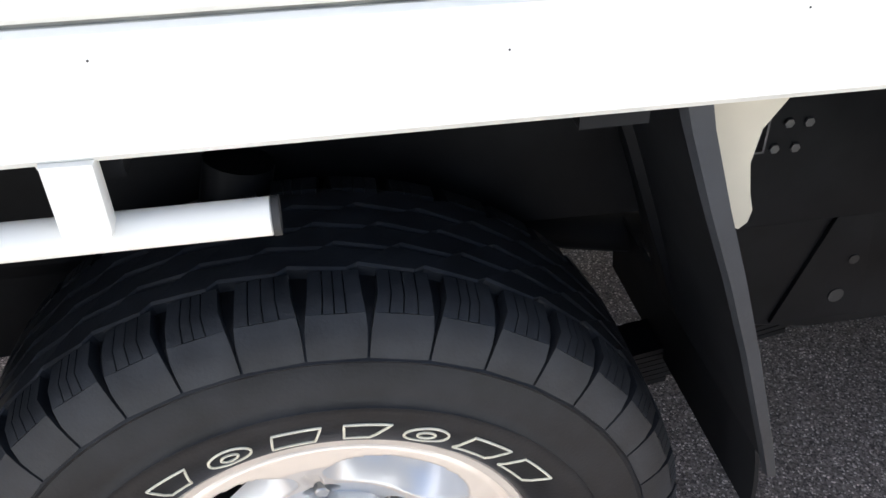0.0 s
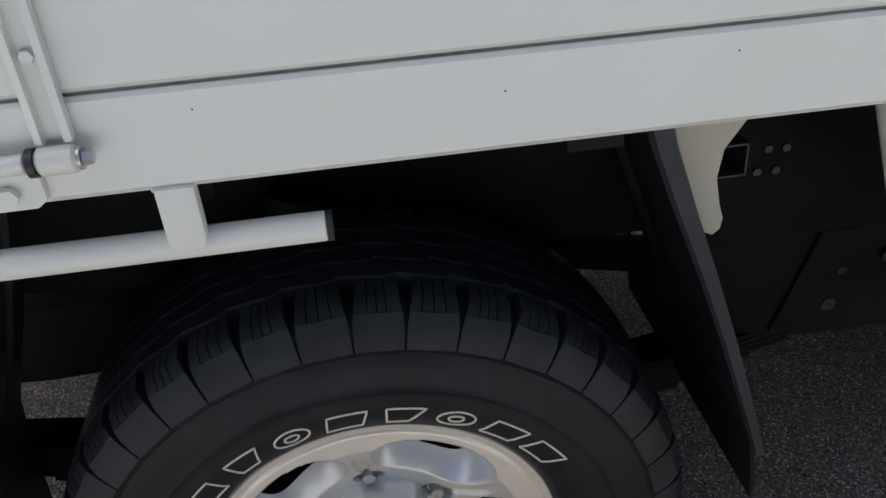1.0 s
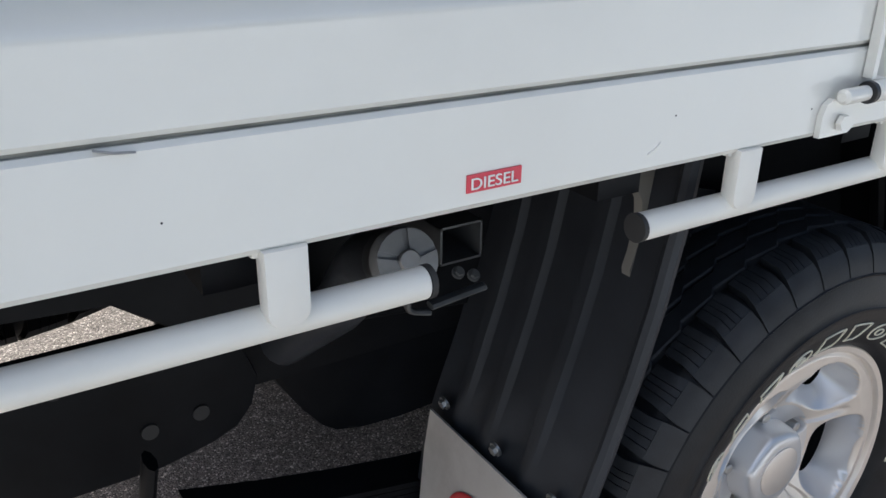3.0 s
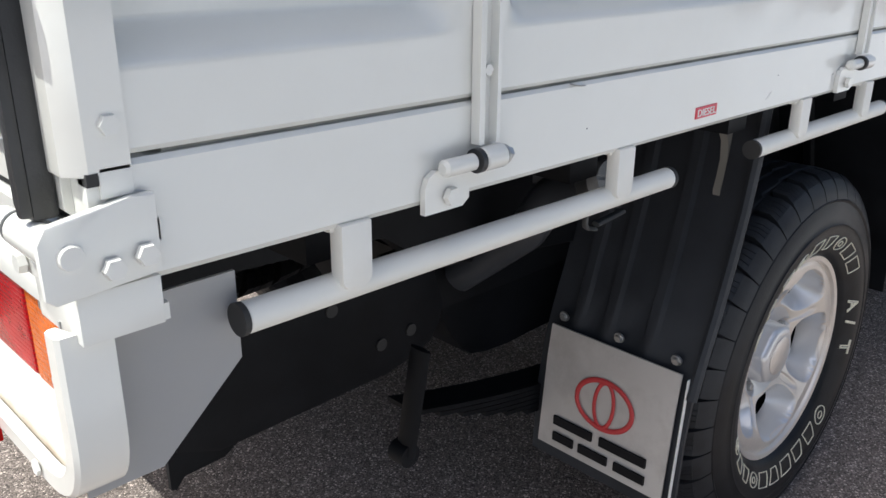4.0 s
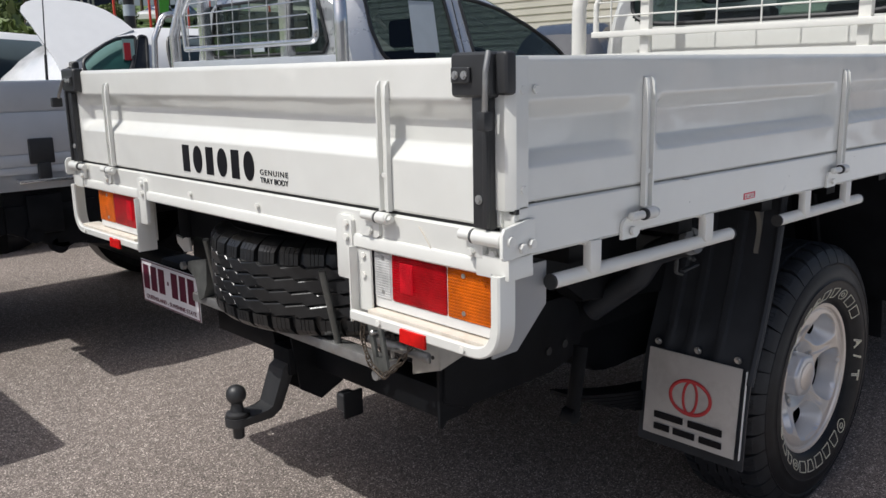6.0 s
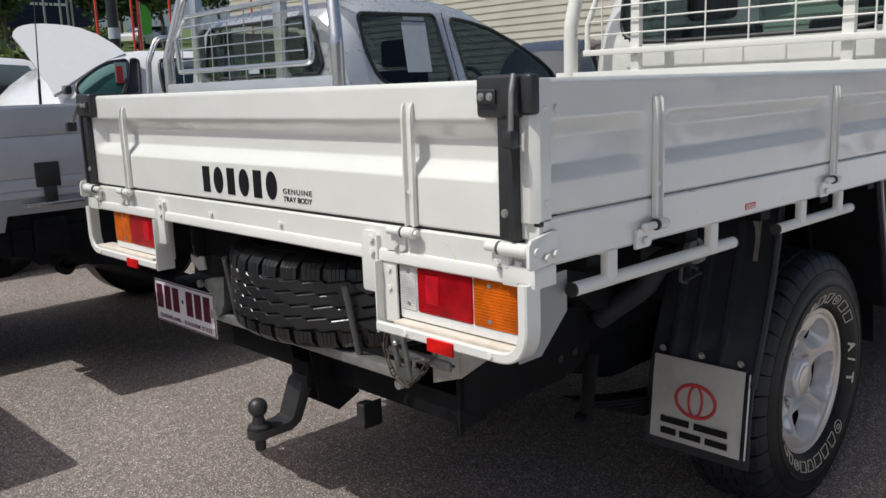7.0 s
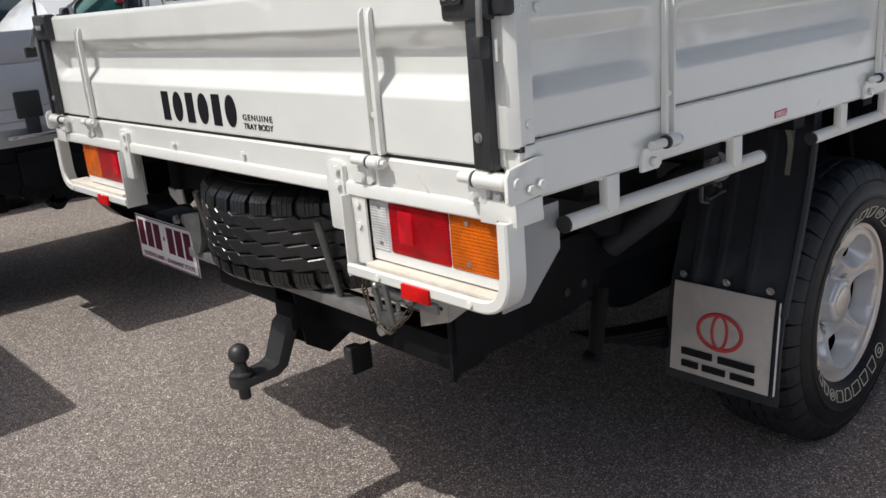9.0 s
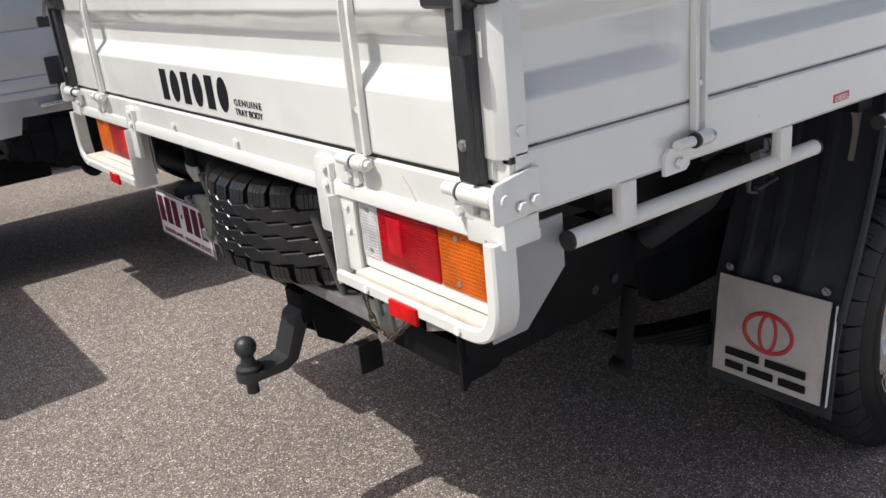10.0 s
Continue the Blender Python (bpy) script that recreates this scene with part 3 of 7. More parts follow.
# corner hinge plates, pins and bolts at the foot of each corner post
for y, i in ((SIDE, 1), (FAR, -1)):
    bm = B()
    prism(bm, [(TAIL - 0.030, 0.957), (TAIL - 0.030, 0.992), (TAIL - 0.024, 1.002), (TAIL + 0.028, 1.010), (TAIL + 0.045, 1.010), (TAIL + 0.045, 0.957), (TAIL - 0.024, 0.952)], "y", y - i * 0.009, y - i * 0.002, bevel=0.0015)
    ear = part("corner_hinge_plate", bm, WHITE, ute)
    bolts([(x, y - i * 0.009, z) for x, z in ((TAIL + 0.012, 0.968), (TAIL + 0.034, 0.972))], (0, -i, 0), ear, PIPE, 0.0078, 0.007)
    bm = B()
    cyl(bm, (TAIL - 0.012, y - i * 0.009, 0.981), (TAIL - 0.012, y - i * 0.013, 0.981), 0.0085, 0.0075, 20)
    part("pin_head", bm, PIPE, ear)
    bm = B()
    rod(bm, (TAIL - 0.014, y + i * 0.002, 0.981), (TAIL - 0.014, y + i * 0.066, 0.981), 0.0125, 20)
    part("hinge_barrel", bm, WHITE, ear)
    bm = B()
    cyl(bm, (TAIL - 0.014, y + i * 0.066, 0.981), (TAIL - 0.014, y + i * 0.069, 0.981), 0.0122, seg=20)
    part("rubber_washer", bm, TUBEGREY, ear)
    bm = B()
    rod(bm, (TAIL - 0.014, y + i * 0.069, 0.981), (TAIL - 0.014, y + i * 0.100, 0.981), 0.0085, 16)
    part("hinge_pin", bm, WHITE, ear)
    bm = B()
    box(bm, TAIL - 0.012, TAIL, y + i * 0.050, y + i * 0.085, 0.946, 0.974, 0.003)
    part("pin_bracket", bm, WHITE, ear)
    bolts([(TAIL - 0.012, y + i * 0.074, 0.955), (TAIL - 0.002, y + i * 0.034, 0.955)], (-1, 0, 0), ear, WHITE, 0.0075, 0.007)

# black latches: plate at the top, long strip below, bent lever
for y, i in ((SIDE, 1), (FAR, -1)):
    bm = B()
    box(bm, TAIL - 0.022, TAIL + 0.012, y + i * 0.020, y + i * 0.108, 1.194, 1.262, 0.010, seg=3)
    latch = part("gate_latch", bm, BLACK, ute, "black plastic tailgate latch with a bent lever")
    bm = B()
    box(bm, TAIL - 0.015, TAIL + 0.01, y - i * 0.004, y + i * 0.020, 1.198, 1.262, 0.008, seg=3)
    part("latch_keeper", bm, BLACK, latch)
    bm = B()
    box(bm, TAIL - 0.017, TAIL + 0.0, y + i * 0.029, y + i * 0.066, 0.994, 1.2, 0.004)
    box(bm, TAIL - 0.024, TAIL - 0.016, y + i * 0.029, y + i * 0.039, 0.997, 1.2, 0.003)
    part("latch_strip", bm, BLACK, latch)
    bm = B()
    box(bm, TAIL - 0.028, TAIL - 0.020, y + i * 0.060, y + i * 0.100, 1.216, 1.240, 0.007, seg=3)
    part("bolt_pad", bm, BLACK, latch)
    bolts([(TAIL - 0.028, y + i * 0.070, 1.228), (TAIL - 0.028, y + i * 0.089, 1.228)], (-1, 0, 0), latch, STEEL, 0.0048, 0.004, True)
    bolts([(TAIL - 0.017, y + i * 0.052, 1.040)], (-1, 0, 0), latch, STEEL, 0.0055, 0.004, True)
    bm = B()
    way = [(TAIL - 0.024, y + i * 0.022, 1.262), (TAIL - 0.032, y + i * 0.021, 1.235), (TAIL - 0.032, y + i * 0.024, 1.165)] if i > 0 else [(TAIL - 0.015, 2.120, 1.240), (TAIL - 0.022, 2.165, 1.228), (TAIL - 0.022, 2.205, 1.190), (TAIL - 0.022, 2.218, 1.170)]
    sweep(bm, bend(way, 0.02), 0.0045, 12)
    part("lever", bm, GALV, latch)
    bm = B()
    ye = way[-1][1]
    box(bm, TAIL - 0.042, TAIL - 0.022 + 0.01 * (i < 0), ye - 0.009, ye + 0.009, way[-1][2] - 0.018, way[-1][2] + 0.010, 0.004)
    part("lever_knob", bm, BLACK, latch)

# rail plates and screws across the tail
for y0, y1, z0 in ((0.820, 0.868, 0.855), (FAR - 0.487, FAR - 0.439, 0.855)):
    bm = B()
    prism(bm, [(y0, z0 + 0.004), (y0, 0.968), (y0 + 0.008, 0.976), (y1 - 0.008, 0.976), (y1, 0.968), (y1, z0 + 0.004), (y1 - 0.004, z0), (y0 + 0.004, z0)], "x", TAIL - 0.0095, TAIL + 0.002, bevel=0.0008)
    pl = part("rail_bracket", bm, WHITE, ute)
    bolts([(TAIL - 0.0095, (y0 + y1) / 2 - 0.010, z) for z in (0.962, 0.936)], (-1, 0, 0), pl, PIPE, 0.0072, 0.006)
bolts([(TAIL - 0.001, 1.463, 0.958), (TAIL - 0.001, 1.159, 0.960)], (-1, 0, 0), ute, PIPE, 0.0068, 0.006)

# side rope rails on welded lugs
BAR_Y = SIDE + 0.0135


def bar_z(x):
    return 0.8798 - 0.0100 * x


for x0, x1, lugs in ((-1.305, -0.716, (-1.205, -0.831)), (-0.500, -0.034, (-0.381, -0.146))):
    bm = B()
    rod(bm, (x0, BAR_Y, bar_z(x0)), (x1, BAR_Y, bar_z(x1)), 0.0128, 24)
    bar = part("rope_rail", bm, PIPE, ute, "white painted steel rope rail tube")
    for a, b in ((x0 - 0.003, x0 + 0.002), (x1 - 0.002, x1 + 0.003)):
        bm = B()
        cyl(bm, (a, BAR_Y, bar_z(a)), (b, BAR_Y, bar_z(b)), 0.0133, seg=24)
        part("end_cap", bm, SEAM, bar)
    for x in lugs:
        f, c = foot(x), bar_z(x)
        bm = B()
        prism(bm, [(x - 0.0158, f + 0.003), (x + 0.0158, f + 0.002), (x + 0.0158, c + 0.0120), (x + 0.0145, c + 0.0065), (x + 0.0105, c + 0.0025), (x + 0.006, c + 0.0008), (x - 0.006, c + 0.0008), (x - 0.0105, c + 0.0025), (x - 0.0145, c + 0.0065), (x - 0.0158, c + 0.0120)], "y", SIDE - 0.0035, SIDE + 0.014, bevel=0.0042)
        box(bm, x - 0.0205, x + 0.015, SIDE + 0.006, SIDE + 0.050, f - 0.0055, f + 0.006, 0.0045)
        part("rail_lug", bm, PIPE, bar)

# diesel label
bm = B()
box(bm, -0.6915, -0.643, SIDE - 0.0012, SIDE, 0.9565, 0.9700, 0.0)
lab = part("fuel_label", bm, LABELRED, ute, "red fuel label with white lettering")
writing("label_text", "DIESEL", 0.0125, axes_pose((-0.688, SIDE - 0.0018, 0.9588), (1, 0, 0), (0, 0, 1)), LABELWHITE, lab, 0.0415)

# tailgate lettering: six plain black shapes for the maker's name, and the words beside them
for k in range(6):
    yc = 1.473 - k * 0.0573
    bm = B()
    if k % 2:
        prism(bm, [(yc + 0.0215 * math.cos(2 * math.pi * n / 28), 1.0435 + 0.0320 * math.sin(2 * math.pi * n / 28)) for n in range(28)], "x", TAIL - 0.0012, TAIL)
    else:
        prism(bm, [(yc - 0.0165, 1.012), (yc - 0.0165, 1.075), (yc + 0.0165, 1.075), (yc + 0.0165, 1.012)], "x", TAIL - 0.0012, TAIL)
    part("name_block", bm, INK, tailgate, smooth=False)
writing("tailgate_text", "GENUINE", 0.0165, axes_pose((TAIL - 0.001, 1.142, 1.0285), (0, -1, 0), (0, 0, 1)), INK, tailgate, 0.106, spacing=1.25)
writing("tailgate_text", "TRAY BODY", 0.0165, axes_pose((TAIL - 0.001, 1.142, 1.0115), (0, -1, 0), (0, 0, 1)), INK, tailgate, 0.106)


# ---- tail lamps in their guards ----
def tail_lamp(y, i, inset=0.0):
    """A three-colour lamp behind a bent flat-bar guard. i: the way from the outer edge inwards along y; inset: of the lamp."""
    def Y(d):
        return y + i * d

    longer = inset * 0.66        # the guard of an inset lamp reaches further

    def between(a, b):
        """Two distances inwards across the lamp, as rising y."""
        return sorted((Y(a + inset), Y(b + inset)))
    bm = B()
    # guard band: down the outer side, round a bend, along below, up at the inner end
    line = bend([Vector((0, 0.004, 0.925)), Vector((0, 0.004, 0.782)), Vector((0, 0.385 + longer, 0.782))], 0.075, 10)
    rings = []
    for n, p in enumerate(line):
        d = (line[min(n + 1, len(line) - 1)] - line[max(n - 1, 0)]).normalized()
        nrm = Vector((0, -d.z, d.y))
        rings.append([bm.verts.new((x, Y((p + nrm * t).y), (p + nrm * t).z)) for x, t in ((TAIL - 0.022, 0.0), (TAIL - 0.025, 0.003), (TAIL - 0.025, 0.017), (TAIL - 0.022, 0.020), (TAIL - 0.017, 0.020), (TAIL - 0.013, 0.006), (TAIL + 0.012, 0.006), (TAIL + 0.012, 0.0))])
    for r, s in zip(rings, rings[1:]):
        for k in range(8):
            bm.faces.new((r[k], r[(k + 1) % 8], s[(k + 1) % 8], s[k]))
    bm.faces.new(rings[0])
    bm.faces.new(rings[-1][::-1])
    guard = part("lamp_guard", bm, WHITE, ute, "cream-white bent steel tail lamp guard")
    bm = B()
    box(bm, TAIL - 0.022, TAIL + 0.030, *sorted((Y(0.3835 + longer), Y(0.3875 + longer))), 0.778, 0.921, 0.0008)
    box(bm, TAIL - 0.002, TAIL + 0.002, *sorted((Y(0.346 + inset), Y(0.3835 + longer))), 0.800, 0.917)
    part("guard_end", bm, WHITE, guard)
    if not inset:
        bm = B()
        prism(bm, [(TAIL - 0.012, 0.925), (TAIL + 0.118, 0.925), (TAIL + 0.118, 0.852), (TAIL + 0.045, 0.786), (TAIL - 0.012, 0.786)], "y", Y(0.030), Y(0.033))
        part("guard_side", bm, GREYPLATE, guard)
    bm = B()
    box(bm, TAIL - 0.014, TAIL + 0.036, *sorted((Y(0.034), Y(0.345 + longer))), 0.796, 0.8070, 0.001)
    part("guard_floor", bm, LEDGE, guard, "dusty ledge under the lamp")
    bm = B()
    box(bm, TAIL + 0.036, TAIL + 0.040, *between(0.075, 0.345), 0.800, 0.918)
    part("lamp_backing", bm, WHITE, guard)
    bolts([(TAIL - 0.025, Y(0.085), 0.7925), (TAIL - 0.025, Y(0.300), 0.7925), (TAIL - 0.002, Y(0.365 + inset * 0.8), 0.905), (TAIL - 0.002, Y(0.365 + inset * 0.8), 0.868)], (-1, 0, 0), guard, PIPE, 0.0065, 0.004)
    bm = B()
    box(bm, TAIL - 0.030, TAIL - 0.024, *sorted((Y(0.173 + 1.1 * inset), Y(0.238 + 1.1 * inset))), 0.772, 0.7965, 0.001)
    part("reflector", bm, REFLEX, guard, "bright red reflector strip")
    # lamp
    x0, x1 = TAIL + 0.004, TAIL + 0.034
    bm = B()
    box(bm, x0 + 0.003, x1, *between(0.044, 0.347), 0.8095, 0.918, 0.004)
    lamp = part("tail_lamp", bm, LABELWHITE, ute, "rectangular red, amber and clear tail lamp")
    for nm, a, b, mat in (("amber_lens", 0.046, 0.1510, AMBER_LENS), ("red_lens", 0.1514, 0.2960, RED_LENS), ("clear_lens", 0.2965, 0.345, CLEAR_LENS)):
        bm = B()
        box(bm, x0, x0 + 0.014, *between(a, b), 0.828, 0.916, 0.006, seg=3)
        part(nm, bm, mat, lamp)
    bm = B()
    box(bm, x0 - 0.0015, x0 + 0.01, *between(0.236, 0.272), 0.848, 0.905, 0.004)
    part("reflex_panel", bm, PANELRED, lamp)
    for d, z in ((0.110, 0.906), (0.110, 0.842), (0.318, 0.906), (0.318, 0.843)):
        bm = B()
        cyl(bm, (x0 - 0.0015, Y(d + inset), z), (x0 + 0.004, Y(d + inset), z), 0.0042, seg=12)
        part("lens_screw", bm, STEEL, lamp)
    # rail step over the lamp
    bm = B()
    box(bm, TAIL - 0.011, TAIL + 0.045, min(Y(-0.004), Y(0.066)), max(Y(-0.004), Y(0.066)), 0.918, 0.953, 0.0015)
    part("corner_cap", bm, WHITE, guard)


tail_lamp(SIDE, 1)
tail_lamp(FAR, -1, 0.090)

bm = B()
sweep(bm, [Vector((TAIL - 0.0022, 0.640, 0.977)), Vector((TAIL - 0.0030, 0.628, 0.966)), Vector((TAIL - 0.0030, 0.616, 0.952)), Vector((TAIL - 0.0024, 0.607, 0.936))], 0.0010, 6)
part("straw", bm, LEDGE, ute, "dry straw caught on the rail")
for x, z in ((-0.484, 0.986), (-0.118, 1.000), (0.30, 0.995), (-0.30, 0.968), (-0.905, 0.978), (0.115, 0.985)):
    bm = B()
    cyl(bm, (x, SIDE - 0.0004, z), (x, SIDE + 0.001, z), 0.0008, seg=7)
    part("paint_chip", bm, SEAM, ute)
bm = B()
sweep(bm, [Vector((-0.512, SIDE - 0.0003, 0.957)), Vector((-0.502, SIDE - 0.0004, 0.962)), Vector((-0.499, SIDE - 0.0003, 0.966))], 0.0007, 6, 0.4)
part("scuff", bm, LABELWHITE, ute)


bm = B()
sweep(bm, [Vector((-0.936, SIDE - 0.0002, 1.0265)), Vector((-0.925, SIDE - 0.0006, 1.0235)), Vector((-0.914, SIDE - 0.0002, 1.0225))], 0.0022, 6, 0.3)
part("grime_smear", bm, GREYPLATE, ute, "grey grime smear at the seam")


# ---- wheels ----
AXLE_X, AXLE_Z, RADIUS, BULGE = -0.035, 0.357, 0.386, 0.494


def lug(bm, place, t0, t1, w0, w1, r0, r1, skew=0.0, taper=0.0016, rise=0.0):
    """One tread block: an angle range, a width range, from radius r0 to r1; narrower at the top."""
    dt = taper / RADIUS
    def at(t, w, r):
        return place(t + skew * (w - w0), w + rise * (t - t0) / (t1 - t0), r)
    rings = []
    for r, k in ((r0, 0.0), (r1 - 0.0020, 0.35), (r1, 1.35)):      # a worn chamfer round the top
        a, b = k * dt, k * taper
        rings.append([bm.verts.new(at(t, w, r)) for t, w in ((t0 + a, w0 + b), (t1 - a, w0 + b), (t1 - a, w1 - b), (t0 + a, w1 - b))])
    bm.faces.new(rings[-1])
    for lo, hi in zip(rings, rings[1:]):
        for k in range(4):
            bm.faces.new((lo[k], lo[(k + 1) % 4], hi[(k + 1) % 4], hi[k]))


W_TYRE, COUNT = 0.272, 40
# the side wall's section from the bead to the middle of the tread: radius, depth behind the bulge
WALL = [(0.210, 0.042), (0.214, 0.034), (0.2195, 0.0275), (0.224, 0.0205), (0.229, 0.0175), (0.245, 0.0085), (0.262, 0.0025), (0.278, 0.0), (0.2855, 0.0004), (0.2875, -0.0012), (0.2895, 0.0008), (0.301, 0.002), (0.318, 0.006), (0.330, 0.0105), (0.334, 0.0080), (0.338, 0.013), (0.352, 0.021), (0.364, 0.032), (0.3715, 0.046), (0.3745, 0.075), (0.3755, 0.136)]


def wall_depth(r):
    return float(np.interp(r, [a for a, b in WALL], [b for a, b in WALL]))


PITCH = 2 * math.pi / COUNT


def tyre_body(place, k=1.0):
    """The tyre's carcass without its blocks. place(angle, width from the outer bulge, radius) gives the point."""
    bm = B()
    half = WALL
    prof = half + [(r, W_TYRE - w) for r, w in half[-2::-1]]
    seg = 120
    rings = [[bm.verts.new(place(2 * math.pi * n / seg, w, r)) for n in range(seg)] for r, w in prof]
    for s, t in zip(rings, rings[1:]):
        for n in range(seg):
            bm.faces.new((s[n], t[n], t[(n + 1) % seg], s[(n + 1) % seg]))
    return bm


def strip(bm, at, spans, rows):
    """A shoulder piece over rows of (radius, width, base radius, base width), each between two angles."""
    low, base = [], []
    for (ta, tb), (r, w, rb, wb) in zip(spans, rows):
        low.append((bm.verts.new(at(ta, w, r)), bm.verts.new(at(tb, w, r))))
        base.append((bm.verts.new(at(ta - 0.002, wb, rb)), bm.verts.new(at(tb + 0.002, wb, rb))))
    for j in range(len(rows) - 1):
        bm.faces.new((low[j][0], low[j][1], low[j + 1][1], low[j + 1][0]))
        bm.faces.new((low[j][0], low[j + 1][0], base[j + 1][0], base[j][0]))
        bm.faces.new((low[j][1], base[j][1], base[j + 1][1], low[j + 1][1]))
    bm.faces.new((low[0][0], base[0][0], base[0][1], low[0][1]))
    bm.faces.new((low[-1][0], low[-1][1], base[-1][1], base[-1][0]))


ROWS_LUG = ((0.3365, 0.0095, 0.333, 0.016), (0.348, 0.0132, 0.344, 0.024), (0.360, 0.0182, 0.352, 0.030), (0.372, 0.0265, 0.362, 0.038), (0.3825, 0.040, 0.371, 0.048), (0.3855, 0.068, 0.374, 0.068))
# where a block begins and ends, in parts of the pitch: a thin slot at its foot, a wide groove at the tread
EDGES_LUG = ((0.012, 0.976), (0.013, 0.974), (0.018, 0.968), (0.050, 0.932), (0.100, 0.880), (0.115, 0.865))


def shoulder_lug(bm, at, t, variant=0):
    """One shoulder block: whole at its foot, cut by sipes above."""
    spans = [(t + (p + 0.012 * variant) * PITCH, t + (q - 0.010 * variant) * PITCH) for p, q in EDGES_LUG]
    strip(bm, at, spans[:4], ROWS_LUG[:4])
    cuts = (0.27 + 0.05 * variant, 0.52, 0.76 - 0.04 * variant)
    bounds = [0.0, *cuts, 1.0]
    for n, (p, q) in enumerate(zip(bounds, bounds[1:])):
        part_spans = []
        for a, b in spans[3:]:
            part_spans.append((a + p * (b - a) + (0.0016 if n else 0), a + q * (b - a) - (0.0016 if n < 3 else 0)))
        strip(bm, at, part_spans, ROWS_LUG[3:])


def tread_rows(place, outer=False):
    """The slanted middle rows, and the shoulder blocks of the inner edge (and the outer edge, if asked)."""
    bm = B()
    for k in range(COUNT):
        t = k * PITCH
        for j, w0 in enumerate((0.0685, 0.1010, 0.1335, 0.1660)):
            start = t + 0.30 * PITCH - 3.4 * 0.0325 * j
            lug(bm, place, start, start + 0.92 * PITCH, w0, w0 + 0.0302, 0.373, 0.3863, skew=-3.4, taper=0.0020, rise=0.0085)
        for side in (0, 1):
            def at(tt, w, r):
                return place(tt, W_TYRE - w if side else w, r)
            off = 0.5 * PITCH * side
            if side or outer:
                shoulder_lug(bm, at, t + off, k % 2)
    return bm


def wheel_face(bm, C, out):
    """The five-spoke dished face: a polar sheet with a funnel and a hole between each pair of spokes."""
    n_r, n_t = 84, 600
    y_out = Vector(out)

    def inside(r, a, mid, r_mid, half_arc, half_r, power):
        q = (((a - mid) / 72.0 + 0.5) % 1.0 - 0.5) * radians(72.0)
        return ((abs(q) / half_arc) ** power + (abs(r - r_mid) / half_r) ** power) ** (1.0 / power)

    def depth(r, a):
        dish = 0.058 * (1 - min(1.0, max(0.0, (r - 0.065) / 0.108)))
        rim_m = 1.0 - inside(r, a, 61, 0.1445, radians(30.0), 0.0425, 3.0)
        k = 0.0 if rim_m <= 0 else rim_m / (rim_m + 0.55 * max(0.0, m_of(r, a) - 1.0))
        k = k ** 0.85
        groove = 0.006 * (1 - ease(inside(r, a, 25, 0.122, radians(4.5), 0.036, 2.0), 0.6, 1.05))
        well = 0.018 * (1 - ease(inside(r, a, 25, 0.080, 0.24, 0.0185, 2.0), 0.8, 1.05))
        return dish + (0.060 - dish) * k + groove + well + 0.003 * ease(r, 0.197, 0.203)
    def m_of(r, a):
        return inside(r, a, 61, 0.1555, radians(21.5), 0.0250, 2.8)

    EDGE = 1.0
    rr = steps(0.040, 0.206, n_r)
    cut = [[m_of((rr[i] + rr[i + 1]) / 2, 360 * (k + 0.5) / n_t) < EDGE for k in range(n_t)] for i in range(n_r)]
    g = []
    for i, r in enumerate(rr):
        row = []
        for k in range(n_t):
            a, q = 360 * k / n_t, r
            near = [cut[j][n] for j in (i - 1, i) if 0 <= j < n_r for n in ((k - 1) % n_t, k)]
            if any(near) and not all(near):
                for _ in range(3):        # slide the rim of the hole on to its smooth outline
                    miss = m_of(q, a) - EDGE
                    dr = (m_of(q + 1e-5, a) - m_of(q - 1e-5, a)) / 2e-5
                    da = (m_of(q, a + 1e-3) - m_of(q, a - 1e-3)) / (2e-3 * radians(1) * q)
                    step = miss / max(1e-6, dr * dr + da * da)
                    q, a = q - step * dr, a - math.degrees(step * da / q)
            row.append(bm.verts.new(C + Vector((q * math.cos(radians(a)), 0, q * math.sin(radians(a)))) + y_out * -depth(q, a)))
        g.append(row)
    for i in range(n_r):
        for k in range(n_t):
            if not cut[i][k]:
                f = bm.faces.new((g[i][k], g[i + 1][k], g[i + 1][(k + 1) % n_t], g[i][(k + 1) % n_t]))
                r, a = (rr[i] + rr[i + 1]) / 2, 360 * (k + 0.5) / n_t
                f.material_index = 1 if r > 0.098 and inside(r, a, 61, 0.1445, radians(30.0), 0.0425, 3.0) > 1 else 0


